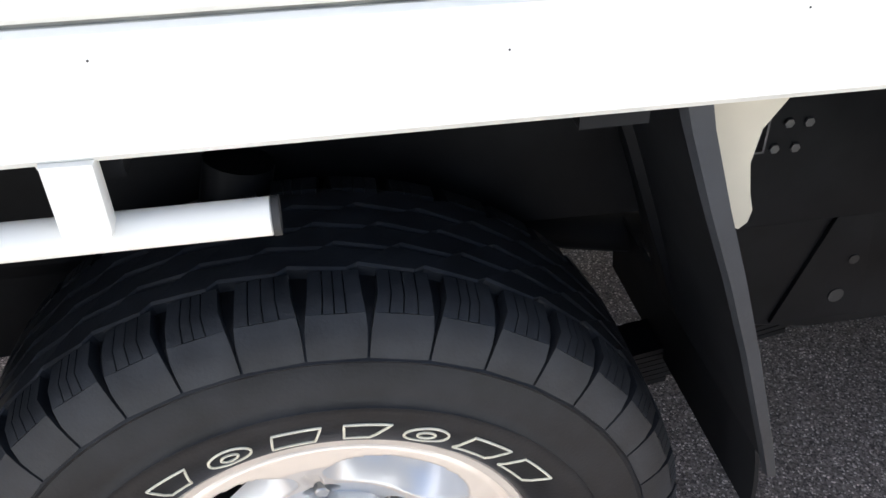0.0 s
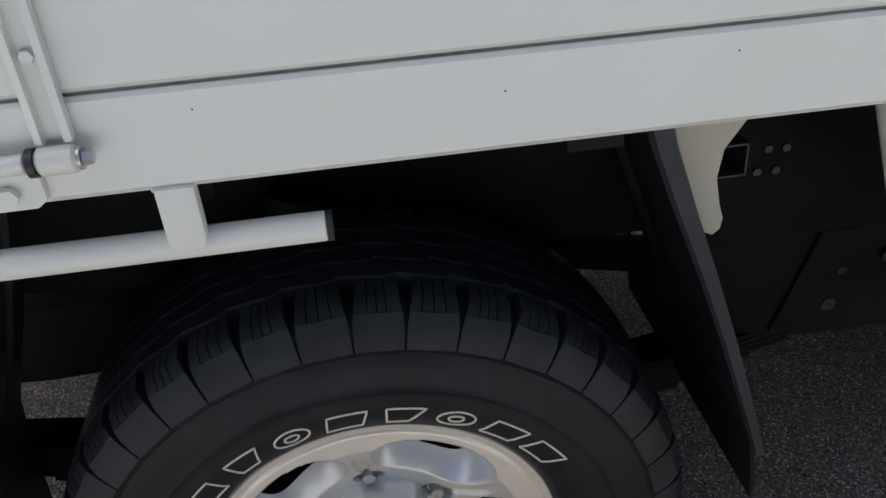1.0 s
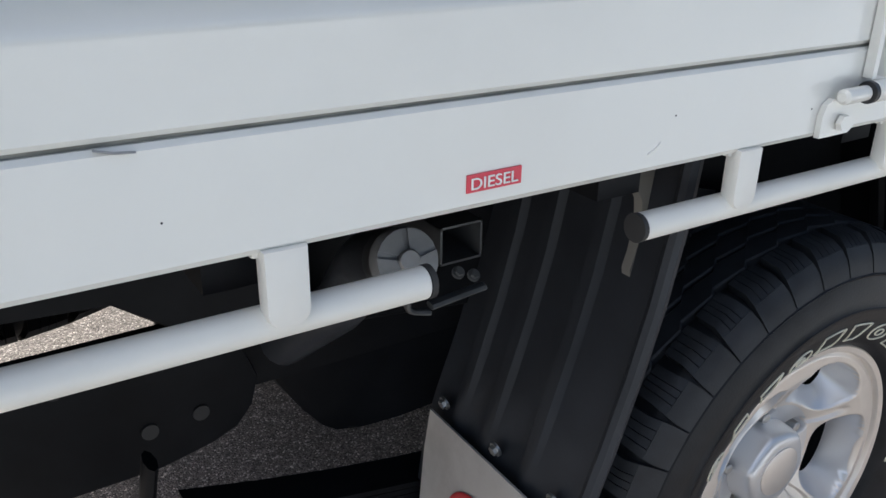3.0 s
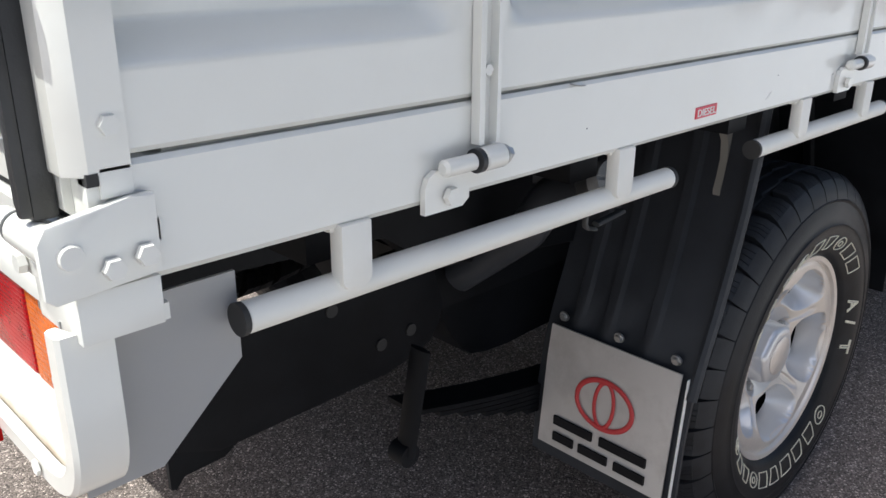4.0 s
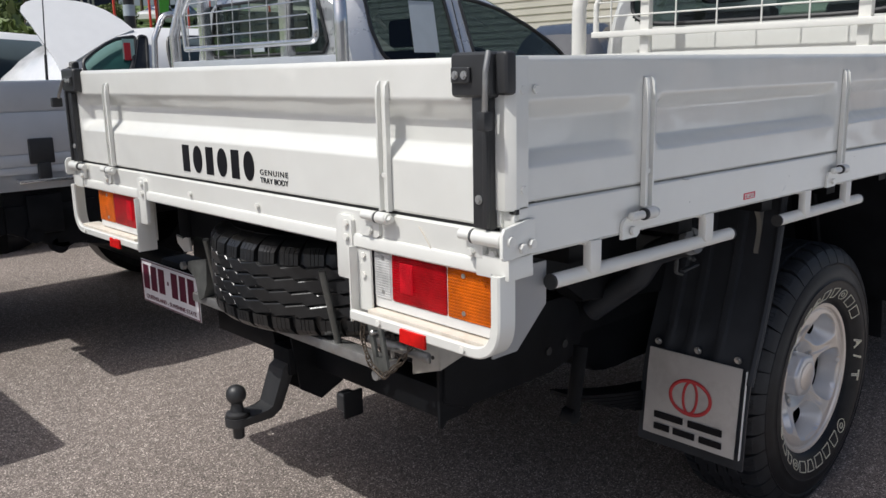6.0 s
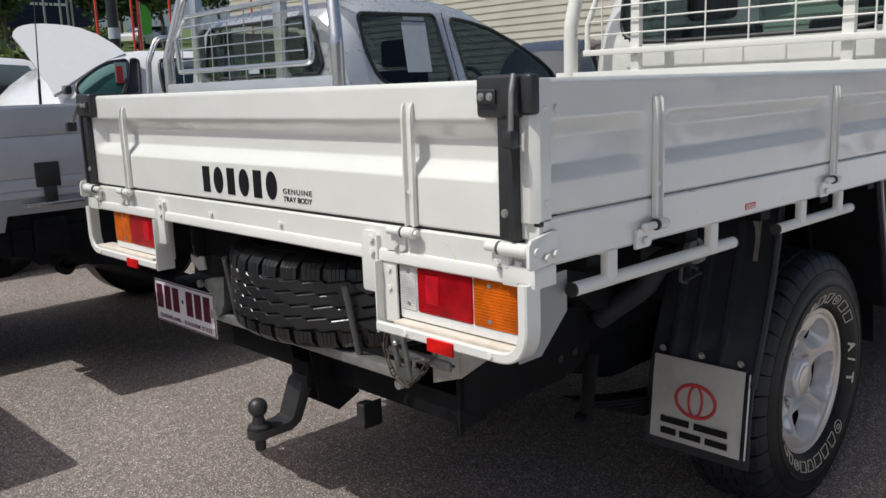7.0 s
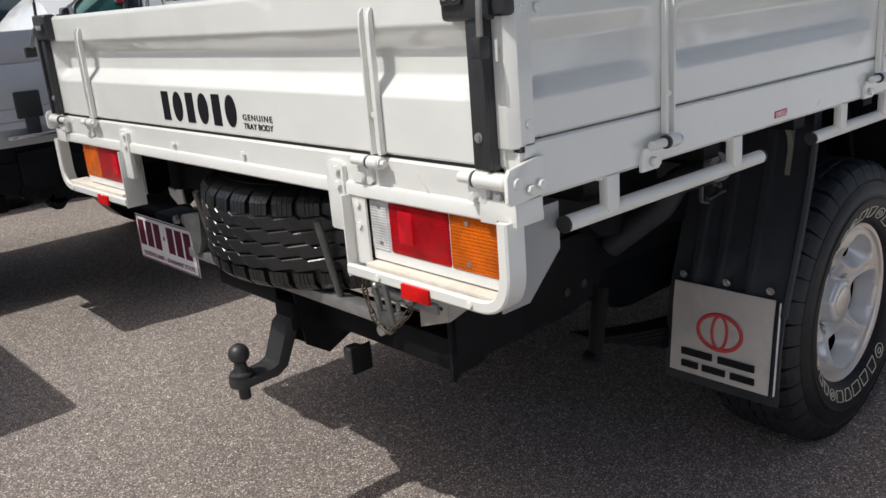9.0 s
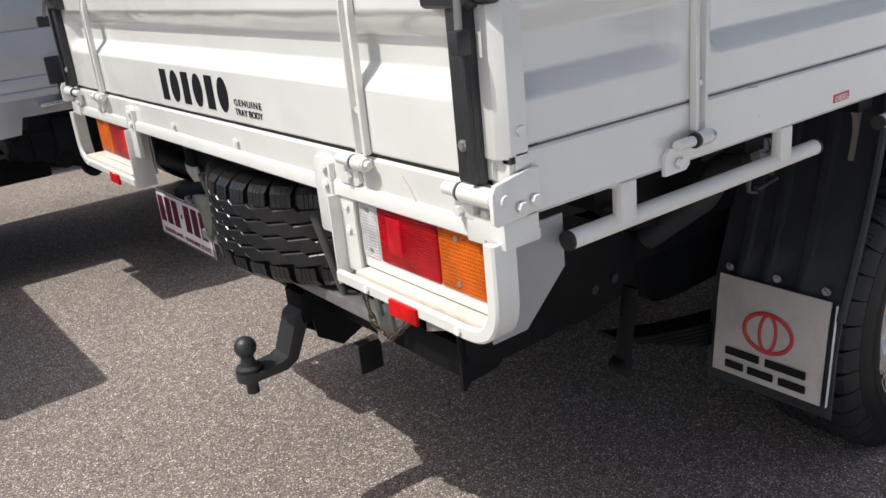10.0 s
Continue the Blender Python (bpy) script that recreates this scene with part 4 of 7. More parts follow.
def wheel(x, y, out, detail=True):
    """A road wheel; y: the tyre's outer bulge; out: -1 or 1 along y."""
    C = Vector((x, y, AXLE_Z))

    def place(t, w, r):
        return Vector((x + r * math.cos(t), y - out * w, max(0.004, AXLE_Z + r * math.sin(t))))
    w = part("wheel", tyre_body(place), TYRE, ute, "silver five-spoke alloy wheel with an all-terrain tyre", angle=50)
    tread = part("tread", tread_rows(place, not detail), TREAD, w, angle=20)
    tagged(tread, kind="stuff")
    if detail:
        def local(t, ww, r):
            return Vector((r * math.cos(t), -out * ww, r * math.sin(t)))
        meshes = []
        for variant in (0, 1):
            bm = B()
            shoulder_lug(bm, local, 0.0, variant)
            bmesh.ops.recalc_face_normals(bm, faces=bm.faces)
            for f in bm.faces:
                f.smooth = True
            for e in bm.edges:
                if len(e.link_faces) != 2 or e.calc_face_angle(0) > radians(42):
                    e.smooth = False
            me = bpy.data.meshes.new("tread_block")
            bm.to_mesh(me)
            bm.free()
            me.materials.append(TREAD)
            meshes.append(me)
        for k in range(COUNT):
            ob = new("tread_block", meshes[k % 2])
            ob.parent = w
            ob.matrix_basis = Matrix.Translation(C - ORIGIN[w]) @ Matrix.Rotation(-k * PITCH, 4, "Y")
            ORIGIN[ob] = ORIGIN[w]
    # barrel and lip, set back behind the bulge
    C = C + Vector((0, -out * 0.006, 0))
    bm = B()
    lathe(bm, [(0.2035, -0.036), (0.2050, -0.0315), (0.2060, -0.0255), (0.2075, -0.0238), (0.2160, -0.0222), (0.218, -0.0245), (0.216, -0.034)], C, (0, out, 0), 96)
    part("rim", bm, ALLOYLIP, w, "machined alloy rim lip")
    bm = B()
    lathe(bm, [(0.2045, -0.040), (0.200, -0.050), (0.190, -0.10), (0.188, -0.21)], C, (0, out, 0), 72)
    part("rim_barrel", bm, CHASSIS, w)
    bm = B()
    lathe(bm, [(0.012, -0.21), (0.190, -0.21)], C, (0, out, 0), 48)
    lathe(bm, [(0.150, -0.18), (0.150, -0.135), (0.012, -0.130)], C, (0, out, 0), 48)
    part("brake_drum", bm, CHASSIS, w)
    if not detail:
        return w
    bm = B()
    wheel_face(bm, C + Vector((0, -out * 0.0285, 0)), (0, out, 0))
    part("wheel_face", bm, [ALLOY, ALLOYLIP], w, "silver painted five-spoke face with a machined front", angle=88)
    bm = B()
    rings = []
    for r, d in ((0.0670, -0.106), (0.0650, -0.075), (0.0635, -0.056), (0.0610, -0.0495), (0.0555, -0.0455), (0.0470, -0.0440), (0.0400, -0.0440)):
        ring = []
        for k in range(72):
            a = 2 * math.pi * k / 72
            six = math.cos(math.pi / 6) / math.cos((a + 0.2) % (math.pi / 3) - math.pi / 6)
            q = r * (1.0 + 0.55 * (six - 0.94))
            ring.append(bm.verts.new(C + Vector((q * math.cos(a), out * d, q * math.sin(a)))))
        rings.append(ring)
    for p, q in zip(rings, rings[1:]):
        for k in range(72):
            bm.faces.new((p[k], p[(k + 1) % 72], q[(k + 1) % 72], q[k]))
    part("hub_cap", bm, ALLOY, w, angle=60)
    bm = B()
    lathe(bm, [(0.0405, -0.047), (0.0405, -0.0425), (0.0375, -0.0408), (0.01, -0.0400)], C, (0, out, 0), 48)
    part("cap_badge", bm, ALLOYLIP, w)
    for k in range(5):
        a = radians(25 + 72 * k)
        p = C + Vector((0.080 * math.cos(a), -out * 0.046, 0.080 * math.sin(a)))
        bm = B()
        lathe(bm, [(0.0185, 0.0), (0.0185, 0.003), (0.0165, 0.0035)], p + Vector((0, -out * 0.0595, 0)), (0, out, 0), 20)
        part("nut_seat", bm, CHASSIS, w)
        bm = B()
        cyl(bm, p + Vector((0, -out * 0.065, 0)), p + Vector((0, -out * 0.045, 0)), 0.0125, seg=20)
        cyl(bm, p + Vector((0, -out * 0.045, 0)), p + Vector((0, -out * 0.028, 0)), 0.0090, 0.0086, seg=6)
        cyl(bm, p + Vector((0, -out * 0.028, 0)), p + Vector((0, -out * 0.0265, 0)), 0.0078, 0.006, seg=12)
        part("wheel_nut", bm, STEEL, w)
    # raised outline lettering, one closed outline for each character of the maker's and tyre's names
    def on_wall(a, r):
        return Vector((x + r * math.cos(a), y + out * (0.0010 - wall_depth(r)), AXLE_Z + r * math.sin(a)))

    def outline(a_mid, width, r0, r1, slant, shape):
        """One plain raised outline: a ring, or a four-sided block that narrows to its top or foot."""
        bm = B()
        rc, rh, wh = (r0 + r1) / 2, (r1 - r0) / 2, width / 2
        for k in (1.0, 0.40) if shape == "ring" else (1.0,):
            pts = []
            if shape == "ring":
                flat = [(k * math.cos(2 * math.pi * n / 28), k * math.sin(2 * math.pi * n / 28)) for n in range(28)]
            else:
                top, low = {"block": (1.0, 1.0), "wedge": (0.62, 1.0), "flare": (1.0, 0.60)}[shape]
                flat = [(-low + (low - top) * v / 6, -1 + v / 3) for v in range(6)] + [(-top + top * u / 4, 1) for u in range(8)]
                flat += [(top + (low - top) * v / 6, 1 - v / 3) for v in range(6)] + [(low - low * u / 4, -1) for u in range(8)]
            for u, v in flat:
                pts.append(on_wall(a_mid - (u * wh + slant * v * rh) / rc, rc + v * rh))
            pts.append(pts[0])
            sweep(bm, pts, 0.00125, 6)
        part("tyre_lettering", bm, LETTER, w)
    # the two words round the wall
    words = ((149.5, 13.75, ("ring", "wedge", "flare", "ring", "block", "flare", "ring", "block", "block")),
             (311.0, 12.4, ("ring", "wedge", "wedge", "block", "flare", "block", "ring", "wedge", "flare", "ring")))
    for first, pitch_deg, shapes in words:
        for k, shape in enumerate(shapes):
            outline(radians(first - k * pitch_deg), 0.041, 0.2365, 0.2645, 0.25, shape)
    for ch, a in (("A", 12.5), ("/", 0.0), ("T", -11.5)):
        ang = radians(a)
        rad = Vector((math.cos(ang), 0, math.sin(ang)))
        tang = Vector((math.sin(ang), 0, -math.cos(ang)))
        base = on_wall(ang, 0.2365) - tang * 0.016
        text = writing("tyre_lettering", ch, 0.036, axes_pose(base, tang, rad), LETTER, w, 0.033 if ch != "/" else 0.016, outline=0.00125)
        for v in text.data.vertices:      # lay the letter on the curved wall
            p = v.co + ORIGIN[w]
            v.co.y += out * (wall_depth(0.2365) - wall_depth(math.hypot(p.x - x, p.z - AXLE_Z)))
    return w


rear_wheel = wheel(AXLE_X, BULGE, -1)
wheel(AXLE_X, FAR - 0.056, 1, False)
wheel(AXLE_X + 3.18, BULGE + 0.02, -1, False)
wheel(AXLE_X + 3.18, FAR - 0.076, 1, False)

# spare wheel, lying flat under the tail
SPARE = Vector((-1.020, 1.310, 0.0))


def spare_place(t, w, r):
    return Vector((SPARE.x + r * math.cos(t), SPARE.y + r * math.sin(t), 0.640 + 0.90 * w))


spare = part("spare_wheel", tyre_body(spare_place), SPARERUBBER, ute, "black all-terrain spare tyre lying flat under the tray", angle=50)
tagged(part("tread", tread_rows(spare_place, True), SPARERUBBER, spare, angle=20), kind="stuff")
bm = B()
lathe(bm, [(0.012, 0.06), (0.12, 0.07), (0.19, 0.10), (0.21, 0.03), (0.216, 0.03), (0.205, 0.12), (0.19, 0.24)], SPARE + Vector((0, 0, 0.640)), (0, 0, 1), 48)
part("rim", bm, CHASSIS, spare)

# ---- mud guards ----
def guard_sheet(y0, y1, line, rib_at, thick):
    """A ribbed plastic guard: a line of (x, z) from top to foot, across y0 to y1."""
    bm = B()
    us = sorted(set([y0, y0 + 0.006, y1 - 0.006, y1] + [r + d for r in rib_at for d in (-0.013, -0.008, 0.008, 0.013)]))

    def where(u, n):
        x, z = line[n]
        k = max([1 - ease(abs(u - r), 0.008, 0.013) for r in rib_at] + [0])
        k *= 1 - ease(n, 4, 6)
        return (x - 0.010 * k, u, z)
    g = sheet(bm, us, list(range(len(line))), where)
    thicken(bm, g, (thick, 0, 0))
    return bm


rear_line = [(-0.392, 0.935), (-0.402, 0.85), (-0.418, 0.77), (-0.440, 0.69), (-0.466, 0.61), (-0.494, 0.535), (-0.512, 0.48), (-0.524, 0.40), (-0.530, 0.29), (-0.531, 0.262)]
mudflap = part("mud_guard", guard_sheet(0.478, 0.775, rear_line, (0.575, 0.655, 0.715), 0.006), RUBBERMAT, ute, "black ribbed plastic mud guard with a pale printed flap")
bm = B()      # rolled outer edge
sweep(bm, [Vector((x - 0.004, 0.478, z)) for x, z in rear_line[:7]], 0.009, 8, 1.2)
part("guard_edge", bm, RUBBERMAT, mudflap)
bm = B()
pl = [(-0.512, 0.518), (-0.521, 0.46), (-0.528, 0.38), (-0.536, 0.292)]
g = sheet(bm, [0.497, 0.754], list(range(4)), lambda u, n: (pl[n][0] - 0.006, u, pl[n][1]))
thicken(bm, g, (0.003, 0, 0))
flap = part("flap_plate", bm, FLAPWHITE, mudflap, "pale grey plastic flap with a red emblem")
bm = B()
prism(bm, [(-0.5225, 0.515), (-0.5165, 0.515), (-0.5345, 0.293), (-0.5415, 0.293)], "y", 0.4835, 0.4852)
part("flap_binding", bm, LABELWHITE, mudflap)
bolts([(-0.506, y, 0.533) for y in (0.738, 0.624, 0.516)], (-0.97, 0, -0.25), mudflap, STEEL, 0.007, 0.006, True)


def flap_x(z):
    return -0.5195 - 0.021 * (0.518 - z) / 0.226 * 1.0 - 0.0045


def oval(bm, yc, zc, a, b, r):
    pts = [Vector((flap_x(zc + b * math.sin(t)), yc + a * math.cos(t), zc + b * math.sin(t))) for t in [2 * math.pi * k / 36 for k in range(37)]]
    sweep(bm, pts, r, 6, 0.4)


bm = B()
oval(bm, 0.625, 0.414, 0.056, 0.043, 0.0046)
oval(bm, 0.625, 0.414, 0.019, 0.041, 0.0036)
part("emblem", bm, REDINK, mudflap, "plain red oval emblem")
for z, spans, h in ((0.347, ((0.722, 0.640), (0.624, 0.532)), 0.017), (0.316, ((0.720, 0.676), (0.664, 0.604), (0.590, 0.530)), 0.016)):
    for a, b in spans:
        bm = B()
        box(bm, flap_x(z) - 0.0022, flap_x(z) + 0.002, b, a, z - h / 2, z + h / 2)
        part("print_bar", bm, INK, mudflap)

front_line = [(0.252, 0.935), (0.262, 0.90), (0.287, 0.83), (0.314, 0.76), (0.346, 0.67), (0.385, 0.55), (0.400, 0.50)]
# the sheet's shade is in its colour: chassis black, darker than the edge's plastic
frontguard = part("mud_guard", guard_sheet(0.466, 0.775, front_line, (0.70,), 0.006), CHASSIS, ute, "black ribbed plastic front mud guard of the rear wheel, darkened for shade")
bm = B()
n = len(front_line)
rings = []
for k, (x, z) in enumerate(front_line):
    w = 0.019 * (1 - 0.45 * k / (n - 2))
    rings.append([bm.verts.new((x + dx * w, 0.466 + dy, z)) for dx, dy in ((-0.7, 0.004), (-0.5, -0.006), (0.5, -0.006), (0.7, 0.004), (0.3, 0.014), (-0.3, 0.014))])
for r, s in zip(rings, rings[1:]):
    for k in range(6):
        bm.faces.new((r[k], r[(k + 1) % 6], s[(k + 1) % 6], s[k]))
bm.faces.new(rings[0])
bm.faces.new(rings[-1][::-1])
part("guard_edge", bm, RUBBERMAT, frontguard)
bm = B()
low = [(0.398, 0.505), (0.408, 0.46), (0.414, 0.42), (0.418, 0.37)]
g = sheet(bm, [0.510, 0.980], list(range(4)), lambda u, n: (low[n][0] + 0.007, u, low[n][1]))
thicken(bm, g, (0.005, 0, 0))
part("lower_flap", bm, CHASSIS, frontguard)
bm = B()
prism(bm, [(0.445, 0.645), (1.02, 0.625), (1.02, 0.40), (0.62, 0.405), (0.50, 0.425), (0.455, 0.47)], "y", 0.757, 0.775, bevel=0.006)
stone = part("stone_guard", bm, CHASSIS, ute, "black pressed panel under the chassis rail")
bm = B()
prism(bm, [(0.560, 0.425), (0.615, 0.590), (0.665, 0.590), (0.690, 0.425)], "y", 0.750, 0.757, bevel=0.002)
part("panel_rib", bm, CHASSIS, stone)
for x, z, r in ((0.645, 0.462, 0.011), (0.655, 0.520, 0.007), (0.725, 0.535, 0.012)):
    bm = B()
    cyl(bm, (x, 0.7485, z), (x, 0.7505, z), r, seg=14)
    part("panel_hole", bm, SEAM, stone)
# far side guards, plainer
for line in (rear_line, front_line):
    part("mud_guard", guard_sheet(FAR - 0.345, FAR - 0.05, line, (FAR - 0.2,), 0.006), RUBBERMAT, ute)

# curved pale brackets that carry the guards; the rear one's shade is in its dim grey
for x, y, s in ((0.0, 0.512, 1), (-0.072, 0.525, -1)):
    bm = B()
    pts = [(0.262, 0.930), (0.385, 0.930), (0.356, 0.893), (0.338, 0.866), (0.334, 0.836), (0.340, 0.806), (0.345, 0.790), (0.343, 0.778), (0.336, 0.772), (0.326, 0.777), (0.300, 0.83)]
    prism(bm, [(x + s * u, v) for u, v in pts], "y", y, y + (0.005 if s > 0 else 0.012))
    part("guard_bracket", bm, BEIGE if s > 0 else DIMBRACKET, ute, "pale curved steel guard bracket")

# ---- chassis below the tray ----
for y in (0.80, FAR - 0.37):
    bm = B()
    prism(bm, [(-1.27, 0.785), (-0.885, 0.772), (-0.79, 0.690), (-0.36, 0.640), (0.34, 0.620), (0.62, 0.610), (2.9, 0.600), (2.9, 0.760), (0.62, 0.780), (0.30, 0.865), (-0.30, 0.885), (-0.62, 0.903), (-1.27, 0.903)], "y", y - 0.03, y + 0.03, bevel=0.006)
    part("chassis_rail", bm, CHASSIS, ute)
    bm = B()
    for k in range(7):
        half = 0.80 - 0.055 * k
        pts = [Vector((AXLE_X + u * half, y, 0.345 - 0.0095 * k + 0.1855 * (u * half) ** 2)) for u in steps(-1, 1, 16)]
        for p, q in zip(pts, pts[1:]):
            d = 0.004
            vs = [bm.verts.new(v) for v in (p + Vector((0, -0.032, -d)), p + Vector((0, 0.032, -d)), p + Vector((0, 0.032, d)), p + Vector((0, -0.032, d)))]
            ws = [bm.verts.new(v) for v in (q + Vector((0, -0.032, -d)), q + Vector((0, 0.032, -d)), q + Vector((0, 0.032, d)), q + Vector((0, -0.032, d)))]
            for a in range(4):
                bm.faces.new((vs[a], vs[(a + 1) % 4], ws[(a + 1) % 4], ws[a]))
            if q is pts[-1]:
                bm.faces.new(ws)
            if p is pts[0]:
                bm.faces.new(vs[::-1])
    part("leaf_spring", bm, CHASSIS, ute)
    bm = B()
    cyl(bm, (AXLE_X - 0.16, y - 0.09, 0.36), (AXLE_X - 0.05, y - 0.06, 0.74), 0.028, seg=16)
    cyl(bm, (AXLE_X - 0.10, y - 0.075, 0.56), (AXLE_X - 0.05, y - 0.06, 0.76), 0.036, seg=16)
    part("shock_absorber", bm, CHASSIS, ute)
bm = B()
cyl(bm, (AXLE_X, 0.62, AXLE_Z), (AXLE_X, FAR - 0.19, AXLE_Z), 0.045, seg=20)
lathe(bm, [(0.02, -0.14), (0.09, -0.12), (0.15, -0.05), (0.16, 0.02), (0.12, 0.10), (0.04, 0.13)], (AXLE_X, MID + 0.05, AXLE_Z), (1, 0, 0), 24)
part("rear_axle", bm, CHASSIS, ute)
for x, z0, z1 in ((-1.23, 0.79, 0.89), (-0.50, 0.79, 0.86), (0.48, 0.66, 0.76), (1.2, 0.62, 0.72)):
    bm = B()
    box(bm, x - 0.03, x + 0.03, 0.765, FAR - 0.335, z0, z1, 0.006)
    part("cross_member", bm, CHASSIS, ute)
# rear spring shackle with its eye
bm = B()
sweep(bm, [Vector((-0.885, 0.700, 0.620)), Vector((-0.915, 0.700, 0.462))], 0.020, 8, 0.35)
part("spring_shackle", bm, CHASSIS, ute)
bm = B()
cyl(bm, (-0.914, 0.690, 0.462), (-0.914, 0.720, 0.462), 0.018, seg=18)
part("shackle_eye", bm, CHASSIS, ute)
# open square steel tubes by the guards
for x, y, zc in ((0.436, 0.700, 0.747), (-0.545, 0.650, 0.803)):
    bm = B()
    for a, b, c, d in ((-0.027, 0.027, -0.022, -0.0195), (-0.027, 0.027, 0.0195, 0.022), (-0.027, -0.0245, -0.022, 0.022), (0.0245, 0.027, -0.022, 0.022)):
        box(bm, x + a, x + b, y, y + 0.16, zc + c, zc + d)
    part("square_tube", bm, TUBEGREY, ute)
bm = B()      # side plate with bolt holes ahead of the wheel
box(bm, 0.40, 0.80, 0.735, 0.745, 0.60, 0.80, 0.004)
pl = part("chassis_plate", bm, CHASSIS, ute)
bolts([(x, 0.735, z) for x, z in ((0.506, 0.740), (0.530, 0.739), (0.495, 0.709), (0.520, 0.708))], (0, -1, 0), pl, TUBEGREY, 0.0062, 0.004)
# round-bellied tank behind the wheel, and the panel behind it
bm = B()
prism(bm, [(-0.28, 0.66), (-0.72, 0.66), (-0.706, 0.600), (-0.684, 0.548), (-0.648, 0.493), (-0.622, 0.457), (-0.600, 0.441), (-0.560, 0.435), (-0.50, 0.431), (-0.28, 0.428)], "y", 0.870, 1.25, bevel=0.010)
part("fuel_tank", bm, CHASSIS, ute, "dark steel fuel tank")
bm = B()
prism(bm, [(-1.20, 0.70), (-1.20, 0.54), (-1.14, 0.515), (-0.85, 0.518), (-0.79, 0.530), (-0.757, 0.543), (-0.736, 0.568), (-0.726, 0.605), (-0.745, 0.66), (-0.78, 0.70)], "y", 0.815, 0.835, bevel=0.006)
part("side_panel", bm, CHASSIS, ute)
bm = B()
prism(bm, [(-0.83, 0.70), (-0.83, 0.60), (-0.72, 0.580), (-0.60, 0.578), (-0.28, 0.578), (-0.28, 0.70)], "y", 0.836, 0.860, bevel=0.004)
part("side_panel", bm, CHASSIS, ute)
for x, z in ((-0.86, 0.575), (-0.80, 0.58), (-0.95, 0.66)):
    bm = B()
    cyl(bm, (x, 0.812, z), (x, 0.816, z), 0.010, seg=14)
    part("panel_hole", bm, SEAM, ute)
bm = B()
sweep(bm, bend([(-0.626, 0.62, 0.812), (-0.631, 0.62, 0.757), (-0.604, 0.62, 0.749)], 0.012), 0.0055, 8, 0.6)
sweep(bm, [Vector((-0.603, 0.62, 0.756)), Vector((-0.535, 0.62, 0.762))], 0.007, 8, 0.6)
part("ledge_bracket", bm, TUBEGREY, ute)
bolts([(-0.565, 0.625, 0.783), (-0.545, 0.625, 0.775)], (0, -0.7, 0.7), ute, TUBEGREY, 0.0052, 0.005, True)
bm = B()
axis = Vector((-0.15, -1.0, 0.42)).normalized()
capc = Vector((-0.668, 0.558, 0.848))
lathe(bm, [(0.027, -0.05), (0.031, -0.03), (0.0302, -0.008), (0.028, 0.004), (0.012, 0.005)], capc, axis, 32)
a, b = frame_of(axis)
filler = part("fuel_filler", bm, BLACK, ute, "grey plastic fuel filler cap")
bm = B()
lathe(bm, [(0.0305, -0.012), (0.0305, 0.002), (0.0285, 0.0058), (0.010, 0.0065)], capc, axis, 40)
part("cap_disc", bm, CAPGREY, filler)
for k in range(5):
    t0 = 2 * math.pi * k / 5 + 0.3
    bm = B()
    rim_pts = [(0.0108, -0.40), (0.0108, 0.40)] + [(0.0298, u) for u in (0.52, 0.26, 0.0, -0.26, -0.52)]
    lo, hi = [], []
    for r, u in rim_pts:
        d = math.cos(t0 + u) * a + math.sin(t0 + u) * b
        lo.append(bm.verts.new(capc + d * r + axis * 0.002))
        hi.append(bm.verts.new(capc + d * (r - 0.0008) + axis * (0.0100 if r < 0.02 else 0.0080)))
    bm.faces.new(hi)
    for j in range(len(lo)):
        bm.faces.new((lo[j], lo[(j + 1) % len(lo)], hi[(j + 1) % len(lo)], hi[j]))
    part("cap_rib", bm, CAPGREY, filler)
bm = B()
lathe(bm, [(0.0100, 0.004), (0.0100, 0.0125), (0.0088, 0.0140), (0.003, 0.0140)], capc, axis, 24)
part("cap_centre", bm, GALV, filler)
bm = B()
sweep(bm, bend([capc - axis * 0.03, capc - axis * 0.12, (-0.665, 0.70, 0.74), (-0.69, 0.82, 0.64)], 0.05), 0.030, 16)
part("filler_neck", bm, RUBBERMAT, filler)
bm = B()
sweep(bm, bend([(0.15, 0.9, 0.55), (0.6, 0.95, 0.42), (1.5, 0.95, 0.42)], 0.1), 0.03, 12)
part("drive_shaft", bm, CHASSIS, ute)

# white tubular side step that rises to the tray, and its gusset
bm = B()
sweep(bm, bend([(0.500, 0.500, 0.955), (0.645, 0.500, 0.520), (0.72, 0.500, 0.455), (2.6, 0.500, 0.455)], 0.10, 10), 0.038, 24)
step = part("side_step", bm, PIPE, ute, "white bent tube side step")
bm = B()
prism(bm, [(0.57, 0.94), (0.70, 0.94), (0.80, 0.56), (0.765, 0.565), (0.64, 0.675), (0.595, 0.77)], "y", 0.600, 0.606)
part("step_gusset", bm, PIPE, step)

# ---- towing gear and carrier at the tail ----
bm = B()
box(bm, -1.318, -1.282, 0.868, 1.70, 0.628, 0.652, 0.003)
carrier = part("spare_carrier", bm, GALV, ute, "galvanised spare wheel carrier bar with two posts")
for foot_y, top_y in ((1.046, 1.018), (1.570, 1.520)):
    bm = B()
    cyl(bm, (-1.304, foot_y, 0.650), (-1.358, top_y, 0.830), 0.0078, seg=16)
    part("post", bm, DULLSTEEL, carrier)
for a, b in ((0.80, 1.0), (1.60, 1.74)):
    bm = B()
    rod(bm, (-1.25, a, 0.660), (-1.25, b, 0.660), 0.012, 16)
    part("carrier_rod", bm, GALV, carrier)
bm = B()
